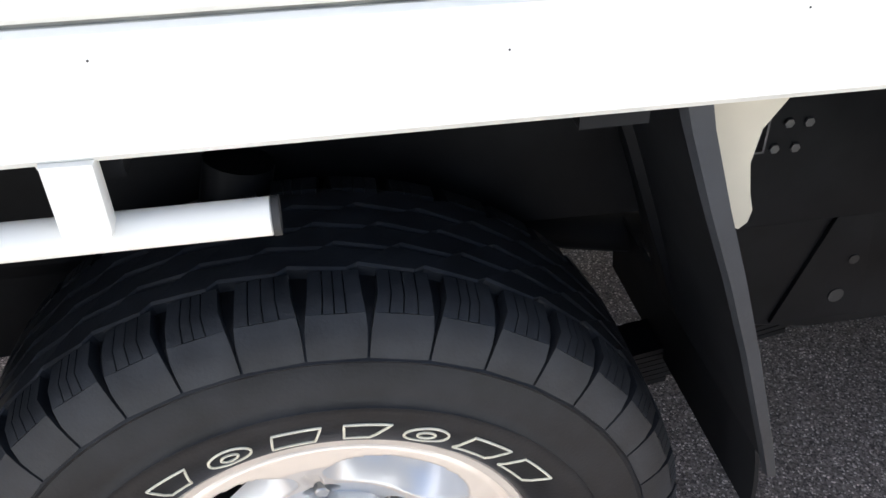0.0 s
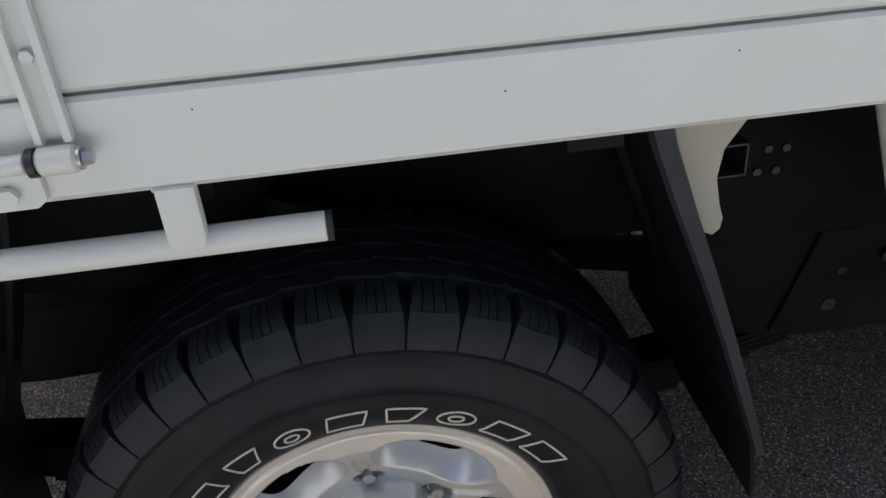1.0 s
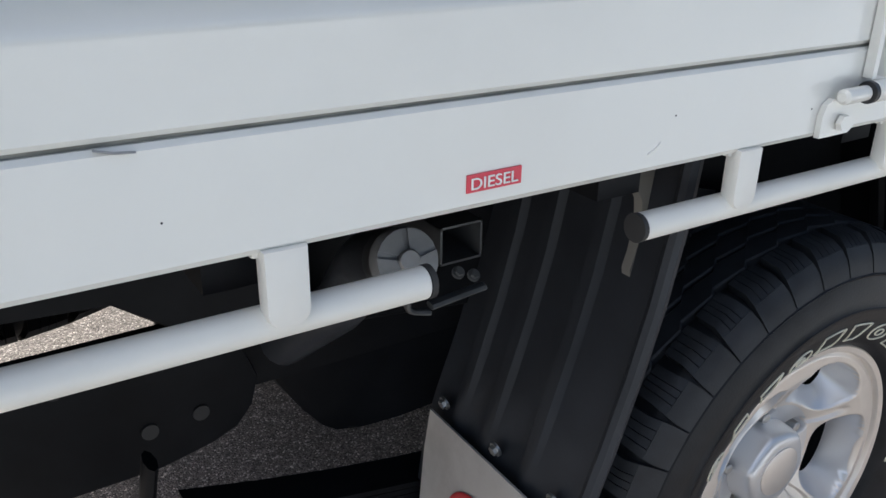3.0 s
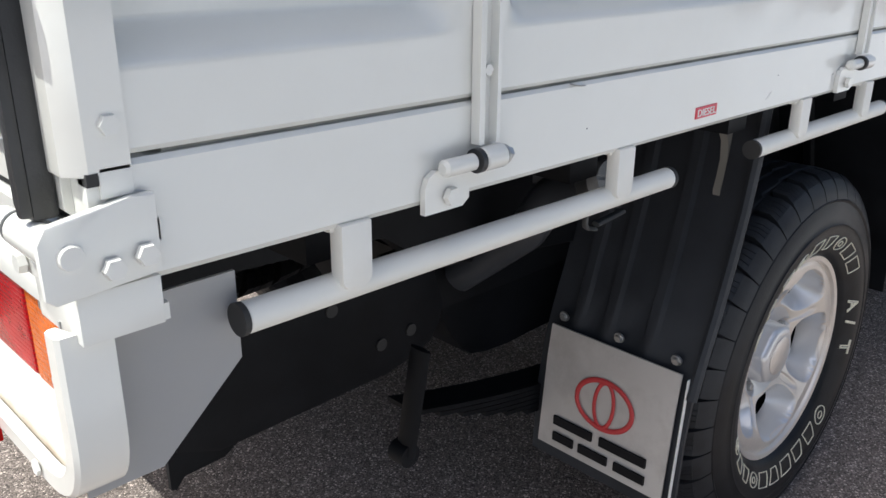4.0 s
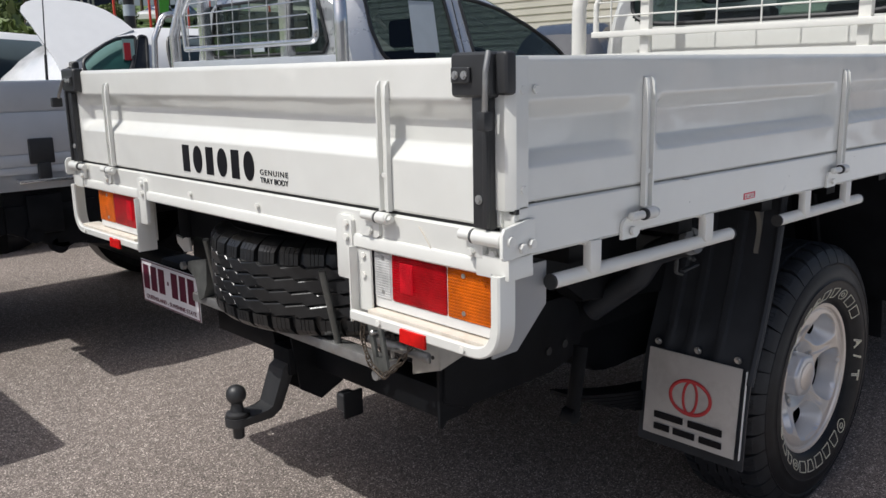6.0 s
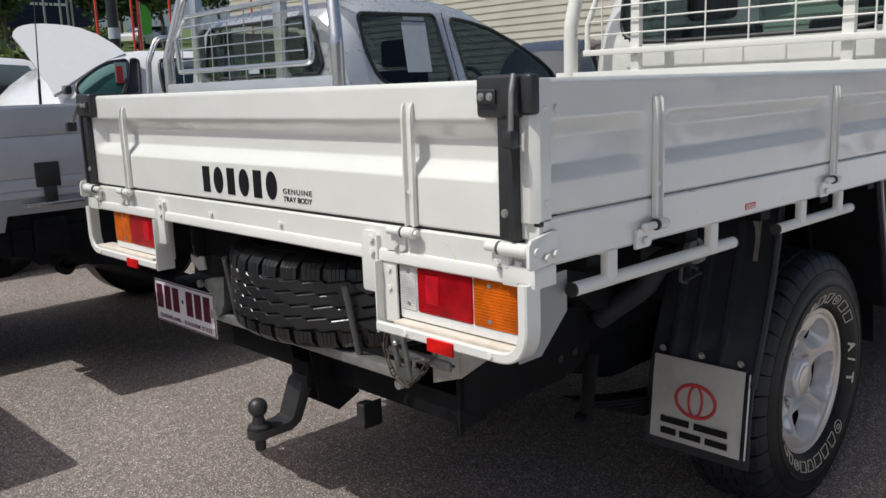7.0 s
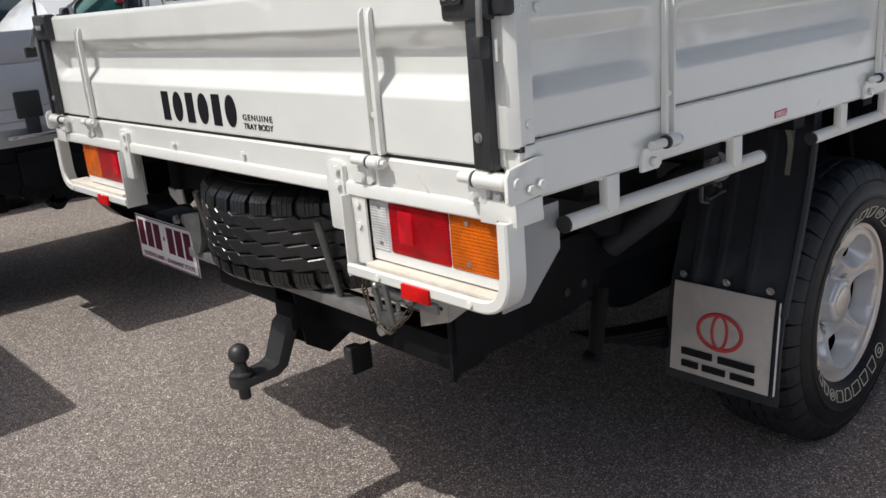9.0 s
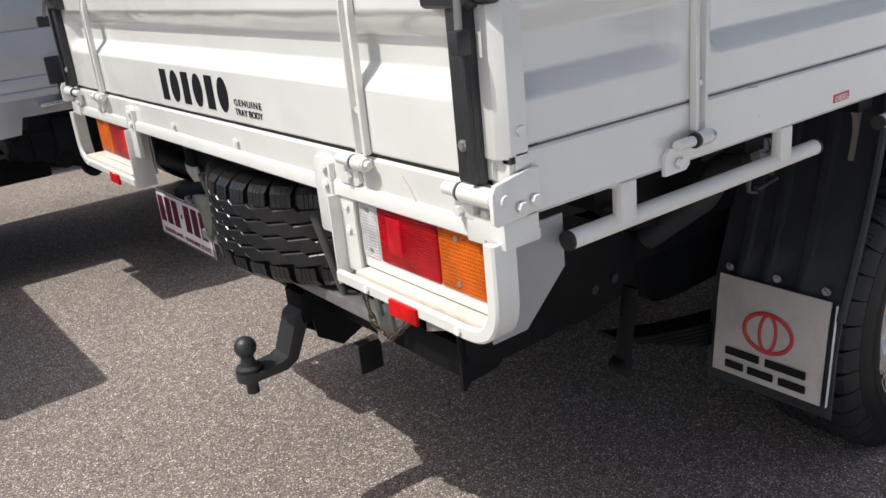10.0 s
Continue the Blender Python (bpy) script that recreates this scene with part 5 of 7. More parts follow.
prism(bm, [(1.648, 0.640), (1.662, 0.698), (1.704, 0.722), (1.694, 0.742), (1.625, 0.757), (1.592, 0.762), (1.600, 0.690), (1.622, 0.652)], "x", -1.325, -1.320)
prism(bm, [(1.592, 0.762), (1.600, 0.690), (1.622, 0.652), (1.628, 0.655), (1.605, 0.692), (1.597, 0.762)], "x", -1.320, -1.285)
part("carrier_plate", bm, DULLSTEEL, carrier)
bolts([(-1.325, 1.712, 0.728)], (-1, 0, 0), carrier, GALV, 0.012, 0.012)
# chain bracket at the end of the carrier
bm = B()
prism(bm, [(0.858, 0.722), (0.775, 0.722), (0.777, 0.640), (0.859, 0.612)], "x", -1.252, -1.247, bevel=0.001)
prism(bm, [(-1.250, 0.722), (-1.165, 0.722), (-1.165, 0.660), (-1.250, 0.640)], "y", 0.774, 0.778, bevel=0.001)
hb = part("chain_bracket", bm, PALEZINC, ute, "pale grey steel bracket with a hanging chain")
for y, z in ((0.844, 0.690), (0.794, 0.664), (0.794, 0.702), (0.818, 0.712)):
    bm = B()
    cyl(bm, (-1.2535, y, z), (-1.2500, y, z), 0.0042, seg=10)
    part("bracket_hole", bm, SEAM, hb)
bm = B()
rod(bm, (-1.335, 0.890, 0.715), (-1.16, 0.890, 0.715), 0.006, 12)
part("pin", bm, STEEL, hb)
chain = [Vector((x, y + 0.018, z)) for x, y, z in ((-1.336, 0.892, 0.734), (-1.338, 0.896, 0.708), (-1.340, 0.886, 0.679), (-1.342, 0.868, 0.651), (-1.338, 0.831, 0.632), (-1.332, 0.813, 0.648), (-1.326, 0.795, 0.665), (-1.312, 0.777, 0.698), (-1.296, 0.768, 0.730))]
links = []
for p, q in zip(chain, chain[1:]):
    links += [p, (p + q) / 2]
links.append(chain[-1])
for k, (p, q) in enumerate(zip(links, links[1:])):
    d = q - p
    m = (p + q) / 2
    L = d.length * 0.5 + 0.006
    a, b = frame_of(d)
    wdt = a if k % 2 else b
    d.normalize()
    bm = B()
    sweep(bm, [m + d * L * math.copysign(abs(math.cos(t)) ** 0.7, math.cos(t)) + wdt * 0.0052 * math.sin(t) for t in [2 * math.pi * j / 14 for j in range(15)]], 0.0017, 6)
    part("chain_link", bm, RUST, hb)
# slotted lever, its eye and the keeper hook
bm = B()
for y0, y1 in ((0.908, 0.884), (0.876, 0.852)):
    prism(bm, [(y0, 0.742), (y0 - 0.012, 0.743), (y1 - 0.010, 0.640), (y1, 0.634)], "x", -1.331, -1.323, bevel=0.0015)
prism(bm, [(0.910, 0.744), (0.864, 0.746), (0.860, 0.724), (0.904, 0.720)], "x", -1.330, -1.325, bevel=0.001)
prism(bm, [(0.890, 0.662), (0.852, 0.668), (0.844, 0.650), (0.868, 0.628), (0.886, 0.632)], "x", -1.330, -1.325, bevel=0.001)
part("hanging_lever", bm, DULLSTEEL, hb)
bm = B()
cyl(bm, (-1.336, 0.880, 0.626), (-1.316, 0.880, 0.626), 0.011, seg=14)
part("lever_eye", bm, GALV, hb)
bm = B()
sweep(bm, bend([(-1.255, 0.846, 0.672), (-1.290, 0.864, 0.674), (-1.292, 0.876, 0.672), (-1.290, 0.876, 0.654)], 0.006), 0.0055, 8, 0.5)
part("keeper_hook", bm, PALEZINC, hb)

# tow bar
bm = B()
box(bm, -1.20, -1.13, 0.830, FAR - 0.40, 0.502, 0.572, 0.006)
towbar = part("tow_bar", bm, CHASSIS, ute, "black tow bar with ball mount")
bm = B()
box(bm, -1.275, -1.12, 1.298, 1.372, 0.500, 0.570, 0.004)
part("receiver", bm, CHASSIS, towbar)
for y in (1.290, 1.374):
    bm = B()
    prism(bm, [(-1.27, 0.60), (-1.12, 0.60), (-1.12, 0.45), (-1.19, 0.42), (-1.25, 0.46)], "y", y, y + 0.006)
    part("receiver_cheek", bm, CHASSIS, towbar)
bm = B()
prism(bm, [(-1.262, 0.540), (-1.292, 0.520), (-1.322, 0.432), (-1.338, 0.425), (-1.406, 0.425), (-1.406, 0.404), (-1.328, 0.404), (-1.300, 0.420), (-1.262, 0.500)], "y", 1.304, 1.366, bevel=0.003)
cyl(bm, (-1.406, 1.335, 0.404), (-1.406, 1.335, 0.425), 0.031, seg=32)
part("tow_tongue", bm, BLACK, towbar)
bm = B()
lathe(bm, [(0.010, 0.367), (0.014, 0.370), (0.014, 0.404), (0.028, 0.425), (0.028, 0.434), (0.018, 0.438), (0.0145, 0.452), (0.014, 0.460)] + [(0.0245 * math.sin(radians(a)), 0.480 - 0.0245 * math.cos(radians(a))) for a in range(36, 180, 12)] + [(0.003, 0.5045)], (-1.406, 1.335, 0), (0, 0, 1), 32)
part("tow_ball", bm, BLACK, towbar)
bm = B()
box(bm, -1.262, -1.222, 1.090, 1.130, 0.455, 0.503, 0.012, seg=3)
plug = part("trailer_plug", bm, BLACK, towbar, "black trailer plug socket")
bm = B()
box(bm, -1.268, -1.214, 1.084, 1.090, 0.446, 0.510, 0.003)
part("plug_bracket", bm, CHASSIS, towbar)
bm = B()
prism(bm, [(-1.210, 0.66), (-1.06, 0.70), (-1.06, 0.545), (-1.13, 0.500), (-1.190, 0.498), (-1.203, 0.483), (-1.210, 0.486)], "y", 0.822, 0.830)
part("tow_side_plate", bm, CHASSIS, towbar)
# number plate with bars for its characters
PX = -1.283
bm = B()
box(bm, PX, PX + 0.003, 1.732, 2.104, 0.549, 0.683, 0.0012)
plate = part("number_plate", bm, PLATEWHITE, ute, "white number plate with maroon characters")
bm = B()
for y in (2.070, 2.018, 1.966, 1.882, 1.830, 1.778):
    box(bm, PX - 0.0012, PX, y - 0.019, y + 0.019, 0.592, 0.668)
box(bm, PX - 0.0012, PX, 1.920, 1.928, 0.625, 0.636)
for a in (1.734, 2.098):
    box(bm, PX - 0.001, PX, a, a + 0.004, 0.551, 0.681)
for z in (0.551, 0.678):
    box(bm, PX - 0.001, PX, 1.734, 2.102, z, z + 0.003)
part("plate_bar", bm, MAROON, plate)
writing("plate_text", "QUEENSLAND - SUNSHINE STATE", 0.018, axes_pose((PX - 0.001, 2.080, 0.562), (0, -1, 0), (0, 0, 1)), MAROON, plate, 0.325)
bm = B()
box(bm, PX + 0.003, PX + 0.012, 1.80, 2.05, 0.60, 0.672, 0.003)
box(bm, PX + 0.012, PX + 0.10, 1.86, 1.99, 0.64, 0.70, 0.012)
part("plate_bracket", bm, CHASSIS, plate)

bm = B()
prism(bm, [(1.826, 0.738), (1.868, 0.730), (1.908, 0.752), (1.914, 0.776), (1.872, 0.768), (1.836, 0.782)], "x", -1.250, -1.243, bevel=0.002)
wiring = part("wiring_tag", bm, LABELWHITE, ute, "pale tag hanging on the wiring under the tray")
bm = B()
sweep(bm, bend([(-1.245, 1.87, 0.768), (-1.22, 1.93, 0.80), (-1.20, 1.98, 0.77), (-1.19, 2.00, 0.85), (-1.16, 1.95, 0.92)], 0.03), 0.006, 8)
part("cable", bm, BLACK, wiring)

# ---- headboard and cab ----
HB = 0.86
bm = B()
arch = bend([(HB, FAR - 0.124, 1.0), (HB, FAR - 0.124, 1.50), (HB + 0.06, FAR - 0.16, 1.83), (HB + 0.06, MID, 1.86), (HB + 0.06, SIDE + 0.16, 1.83), (HB, SIDE + 0.124, 1.50), (HB, SIDE + 0.124, 1.0)], 0.14, 8)
sweep(bm, arch, 0.033, 20)
head = part("headboard", bm, PIPE, ute, "cream-white tubular headboard with a mesh guard")
bm = B()
box(bm, HB - 0.02, HB + 0.05, SIDE + 0.05, FAR - 0.05, 1.0, 1.292, 0.004)
part("headboard_panel", bm, WHITE, head)
bm = B()
sweep(bm, bend([(HB - 0.02, MID + 0.645, 1.375), (HB - 0.02, MID + 0.645, 1.50), (HB + 0.02, MID + 0.55, 1.78), (HB + 0.02, MID - 0.55, 1.78), (HB - 0.02, MID - 0.645, 1.50), (HB - 0.02, MID - 0.645, 1.375)], 0.07), 0.013, 12)
part("mesh_frame", bm, PIPE, head)
bm = B()
box(bm, HB - 0.034, HB - 0.006, MID - 0.79, MID + 0.662, 1.363, 1.389, 0.004)
part("mesh_rail", bm, PIPE, head)
for y in (1.708, 0.801):
    bm = B()
    box(bm, HB - 0.012, HB + 0.02, y - 0.022, y + 0.022, 1.28, 1.80, 0.004)
    part("upright", bm, PIPE, head)
for z in (1.453, 1.513, 1.573, 1.633, 1.693):
    bm = B()
    cyl(bm, (HB - 0.022, MID - 0.63, z), (HB - 0.022, MID + 0.63, z), 0.0035, seg=8)
    part("mesh_wire", bm, PIPE, head)
for y in (1.547, 1.362, 1.175, 0.990, 0.70, 1.87):
    bm = B()
    cyl(bm, (HB - 0.027, y, 1.385), (HB - 0.027, y, 1.775), 0.0035, seg=8)
    part("mesh_wire", bm, PIPE, head)

CB = 1.06      # back of the cab
bm = B()


def cab_half(z):
    """Half width of the cab at a height."""
    return 0.80 - 0.02 * ease(z, 0.6, 1.2) - 0.13 * ease(z, 1.25, 1.90) - 0.16 * ease(z, 1.84, 1.93)


zs = [0.55, 0.7, 1.0, 1.2, 1.3, 1.4, 1.5, 1.6, 1.7, 1.8, 1.86, 1.90, 1.925]
wy0, wy1, wz0, wz1 = -0.62, 0.62, 1.415, 1.76
yy = [-1.0, -0.96, wy0 / 0.74, -0.5, 0.0, 0.5, wy1 / 0.74, 0.96, 1.0]


def cab_back(u, z):
    e = 0.05 * (abs(u) ** 14) + 0.04 * ease(z, 1.84, 1.93)
    return Vector((CB + e + 0.06 * ease(z, 1.35, 1.9), MID + u * cab_half(z), z))


def in_window(y, z):
    q = 0.10
    dy, dz = max(0, abs(y) - (0.62 - q)), max(0, max(wz0 + q - z, z - (wz1 - q)))
    return dy * dy + dz * dz < q * q


us = steps(-1, 1, 96)
vz = steps(0.55, 1.925, 96)
g = [[bm.verts.new(cab_back(u, z)) for z in vz] for u in us]
for i in range(96):
    for j in range(96):
        c = (g[i][j].co + g[i + 1][j + 1].co) / 2
        if not in_window(c.y - MID, c.z):
            bm.faces.new((g[i][j], g[i + 1][j], g[i + 1][j + 1], g[i][j + 1]))
for s in (0, 96):      # the sides run forward
    rows = []
    for x in (0.0, 0.3, 0.9, 1.25, 1.5):
        rows.append([bm.verts.new((v.co.x + x, v.co.y, v.co.z if v.co.z < 1.25 else v.co.z - max(0, x - 0.9) * 0.75 * (v.co.z - 1.25))) if x else v for v in g[s]])
    for r, t in zip(rows, rows[1:]):
        for j in range(96):
            if rows.index(r) in (0, 1, 2) and 1.35 < (r[j].co.z + r[j + 1].co.z) / 2 < 1.78 and rows.index(r) == 1:
                continue
            bm.faces.new((r[j], r[j + 1], t[j + 1], t[j]))
roof = sheet(bm, steps(-1, 1, 12), [0.0, 0.4, 0.95, 1.1], lambda u, x: (CB + 0.13 + x, MID + u * 0.49, 1.925 + 0.012 * (1 - u * u) - 0.25 * max(0, x - 0.95)))
box(bm, CB + 1.45, CB + 2.45, MID - 0.79, MID + 0.79, 0.62, 1.16, 0.10, seg=4)
cab = part("cab", bm, WHITE, ute, "cream-white steel cab with a dark rear window")
bm = B()
g = sheet(bm, steps(-0.625, 0.625, 8), steps(wz0 - 0.003, wz1 + 0.003, 6), lambda u, z: (CB + 0.012 + 0.06 * ease(z, 1.35, 1.9), MID + u, z))
part("rear_window", bm, CLEARWIN, cab, "clear cab rear window")
bm = B()
pts = []
for t in [2 * math.pi * k / 60 for k in range(61)]:
    c, s = math.cos(t), math.sin(t)
    z = (wz0 + wz1) / 2 + math.copysign(abs(s) ** 0.42, s) * 0.172
    pts.append(Vector((CB + 0.004 + 0.06 * ease(z, 1.35, 1.9), MID + math.copysign(abs(c) ** 0.3, c) * 0.618, z)))
sweep(bm, pts, 0.010, 8)
part("window_seal", bm, BLACK, cab)
for y in (-0.36, 0.36):
    bm = B()
    box(bm, CB + 0.35, CB + 0.48, MID + y - 0.24, MID + y + 0.24, 0.75, 1.50, 0.05, seg=3)
    box(bm, CB + 0.36, CB + 0.45, MID + y - 0.12, MID + y + 0.12, 1.52, 1.70, 0.04, seg=3)
    part("cab_seat", bm, SEATDARK, cab)
bm = B()
box(bm, CB + 0.1, CB + 1.5, MID - 0.72, MID + 0.72, 0.70, 0.74)
box(bm, CB + 1.25, CB + 1.5, MID - 0.70, MID + 0.70, 0.8, 1.22, 0.05)
part("cab_interior", bm, SEATDARK, cab)

bm = B()
box(bm, 0.98, 3.1, SIDE + 0.16, FAR - 0.16, 0.44, 0.60, 0.03)
part("underbody", bm, CHASSIS, cab)
bm = B()
box(bm, 0.55, 1.9, MID - 0.20, MID + 0.20, 0.33, 0.62, 0.05)
part("gearbox", bm, CHASSIS, ute)
bm = B()
box(bm, 3.35, 3.55, SIDE + 0.03, FAR - 0.03, 0.36, 0.72, 0.04)
part("front_bumper", bm, WHITE, ute)

bm = B()
bm.faces.new([bm.verts.new(p) for p in ((CB + 1.13, MID - 0.47, 1.87), (CB + 1.13, MID + 0.47, 1.87), (CB + 1.56, MID + 0.66, 1.24), (CB + 1.56, MID - 0.66, 1.24))])
part("windscreen", bm, CLEARWIN, cab, smooth=False)
for s in (-1, 1):
    bm = B()
    bm.faces.new([bm.verts.new((x, MID + s * (cab_half(z) + 0.004), z)) for x, z in ((CB + 0.36, 1.36), (CB + 1.12, 1.36), (CB + 0.98, 1.74), (CB + 0.36, 1.76))])
    part("side_window", bm, WINDOW, cab, smooth=False)
    bm = B()
    box(bm, CB + 0.34, CB + 0.50, MID + s * (cab_half(1.1) + 0.004), MID + s * (cab_half(1.1) + 0.022), 1.08, 1.11, 0.006)
    part("door_handle", bm, WHITE, cab)
    bm = B()
    box(bm, CB + 1.12, CB + 1.22, MID + s * 0.82, MID + s * 1.0, 1.26, 1.44, 0.03, seg=3)
    part("door_mirror", bm, BLACK, cab)
    bm = B()
    box(bm, CB + 2.40, CB + 2.47, MID + s * 0.62 - 0.11, MID + s * 0.62 + 0.11, 0.84, 0.98, 0.03, seg=3)
    part("headlight", bm, CLEAR_LENS, cab)
bm = B()
box(bm, CB + 2.44, CB + 2.465, MID - 0.48, MID + 0.48, 0.82, 1.0, 0.01)
part("grille", bm, BLACK, cab)

# ---- the silver dual-cab ute parked alongside ----
NY, NF, NT, NH = 3.13, 5.03, -1.49, 0.32      # near side, far side, tail, headboard
NM = (NY + NF) / 2
silver = thing("silver_ute", (0.3, NM, 0.0), "silver dual-cab ute with an aluminium tray and headboard", "ute")
for y, out in ((NY, -1), (NF, 1)):
    z = 0.865
    for h, gap in ((0.030, 0.003), (0.048, 0.003), (0.165, 0.004), (0.118, 0.004)):
        bm = B()
        box(bm, NT, NH, y, y - out * 0.035, z + gap, z + h, 0.003)
        part("side_board", bm, ALUTRAY, silver, "ribbed aluminium drop side board")
        z += h
    bm = B()
    box(bm, NT + 0.01, NH - 0.01, y - out * 0.006, y - out * 0.03, 0.866, 1.20)
    part("board_backing", bm, ALUTRAY, silver)
bm = B()
box(bm, NT, NT + 0.035, NY, NF, 0.87, 1.226, 0.004)
part("tray_tailgate", bm, ALUTRAY, silver)
bm = B()
box(bm, NT + 0.03, NH, NY + 0.03, NF - 0.03, 0.80, 0.87)
part("tray_floor", bm, ALUTRAY, silver)
bm = B()
box(bm, -1.255, -1.16, NY - 0.012, NY + 0.01, 0.905, 1.005, 0.006)
box(bm, -1.23, -1.18, NY - 0.02, NY, 0.845, 0.91, 0.006)
part("side_catch", bm, BLACK, silver)
bm = B()
box(bm, -1.31, -1.08, NY - 0.03, NY + 0.02, 0.832, 0.846, 0.003)
part("side_rail", bm, ALUTUBE, silver)
bm = B()
for y in (NY + 0.45, NF - 0.45):
    box(bm, NT + 0.1, 3.2, y - 0.04, y + 0.04, 0.58, 0.78, 0.01)
prism(bm, [(-1.32, 0.86), (-1.36, 0.74), (-1.43, 0.715), (-1.43, 0.66), (-1.385, 0.625), (-1.33, 0.645), (-1.28, 0.62), (-1.19, 0.56), (-1.08, 0.556), (-0.90, 0.52), (-0.90, 0.86)], "y", NY + 0.05, NY + 0.40, bevel=0.006)
cyl(bm, (-0.62, NY + 0.1, 0.38), (-0.62, NF - 0.1, 0.38), 0.05)
part("chassis", bm, CHASSIS, silver)
for x, y, z in ((-1.26, NY + 0.02, 0.62), (-1.16, NY + 0.04, 0.56)):
    bm = B()
    cyl(bm, (x, y, z), (x, y + 0.05, z), 0.035, seg=16)
    box(bm, x - 0.02, x + 0.12, y, y + 0.03, z, z + 0.16, 0.01)
    part("spare_bracket", bm, CHASSIS, silver)
bm = B()
prism(bm, [(-1.36, 0.74), (-1.00, 0.74), (-1.05, 0.56), (-1.10, 0.572), (-1.155, 0.535), (-1.19, 0.578), (-1.27, 0.600), (-1.36, 0.632)], "y", NY + 0.04, NY + 0.30, bevel=0.01)
part("mud_flap", bm, CHASSIS, silver)


def plain_wheel(parent, x, y, out, r=0.38, width=0.24, mat=ALLOY):
    bm = B()
    lathe(bm, [(0.20, 0.02), (0.23, 0.0), (r - 0.08, -0.004 + 0.004), (r - 0.03, 0.012), (r, 0.04), (r, width - 0.04), (r - 0.04, width), (0.2, width - 0.02)], (x, y, r), (0, -out, 0), 48)
    w = part("wheel", bm, TYRE, parent)
    bm = B()
    lathe(bm, [(0.02, 0.03), (0.08, 0.035), (0.19, 0.05), (0.205, 0.016), (0.21, 0.02), (0.2, 0.2)], (x, y, r), (0, -out, 0), 32)
    part("rim", bm, mat, w)


# rims in chassis black: the shade under the tray is put into their colour
for x in (-0.08, 3.02):
    plain_wheel(silver, x, NY + 0.08, -1, mat=CHASSIS)
    plain_wheel(silver, x, NF - 0.08, 1, mat=CHASSIS)

# tail lamp board, lamp and rear step of the silver ute
bm = B()
prism(bm, [(NT, 0.915), (-1.348, 0.908), (-1.392, 0.742), (NT, 0.738)], "y", NY + 0.004, NY + 0.012, bevel=0.002)
board = part("lamp_board", bm, ALUTRAY, silver, "plain aluminium tail lamp board")
bm = B()
box(bm, NT - 0.03, -1.470, NY - 0.010, NY + 0.16, 0.800, 0.895, 0.006, seg=3)
part("side_lamp", bm, RED_LENS, board, "red tail lamp")
bm = B()
box(bm, -2.10, NT + 0.30, 3.775, NF - 0.05, 0.44, 0.56, 0.01)
box(bm, NT, NT + 0.3, 3.9, 3.98, 0.52, 0.80, 0.006)
part("rear_step", bm, CHASSIS, silver)

# headboard of the silver ute
bm = B()
sweep(bm, bend([(NH, NY + 0.03, 1.1), (NH, NY + 0.03, 1.50), (NH + 0.08, NY + 0.16, 1.92), (NH + 0.08, NF - 0.16, 1.92), (NH, NF - 0.03, 1.50), (NH, NF - 0.03, 1.1)], 0.16, 8), 0.035, 20)
nhead = part("headboard", bm, ALUTUBE, silver, "polished aluminium headboard with welded mesh")
bm = B()
box(bm, NH - 0.03, NH + 0.03, NY + 0.02, NF - 0.02, 1.21, 1.325, 0.006)
part("headboard_rail", bm, ALUTRAY, nhead)
bm = B()
sweep(bm, bend([(NH - 0.02, NF - 0.22, 1.40), (NH - 0.02, NF - 0.20, 1.62), (NH, NF - 0.30, 1.74), (NH, NY + 0.29, 1.755), (NH - 0.02, NY + 0.22, 1.40), (NH - 0.02, NF - 0.22, 1.40)], 0.05), 0.017, 12)
part("mesh_frame", bm, ALUTUBE, nhead)
for y in (NY + 0.55, NF - 0.42):
    bm = B()
    box(bm, NH - 0.01, NH + 0.04, y - 0.04, y + 0.04, 1.30, 1.92, 0.006)
    part("upright", bm, ALUTUBE, nhead)
for k in range(7):
    y = NY + 0.50 + 0.19 * k
    bm = B()
    cyl(bm, (NH - 0.022, y, 1.33), (NH - 0.012, y, 1.75), 0.004, seg=8)
    part("mesh_wire", bm, ALUTUBE, nhead)
for z in (1.47, 1.54, 1.61, 1.68):
    bm = B()
    cyl(bm, (NH - 0.02, NY + 0.30, z), (NH - 0.02, NF - 0.22, z), 0.004, seg=8)
    part("mesh_wire", bm, ALUTUBE, nhead)


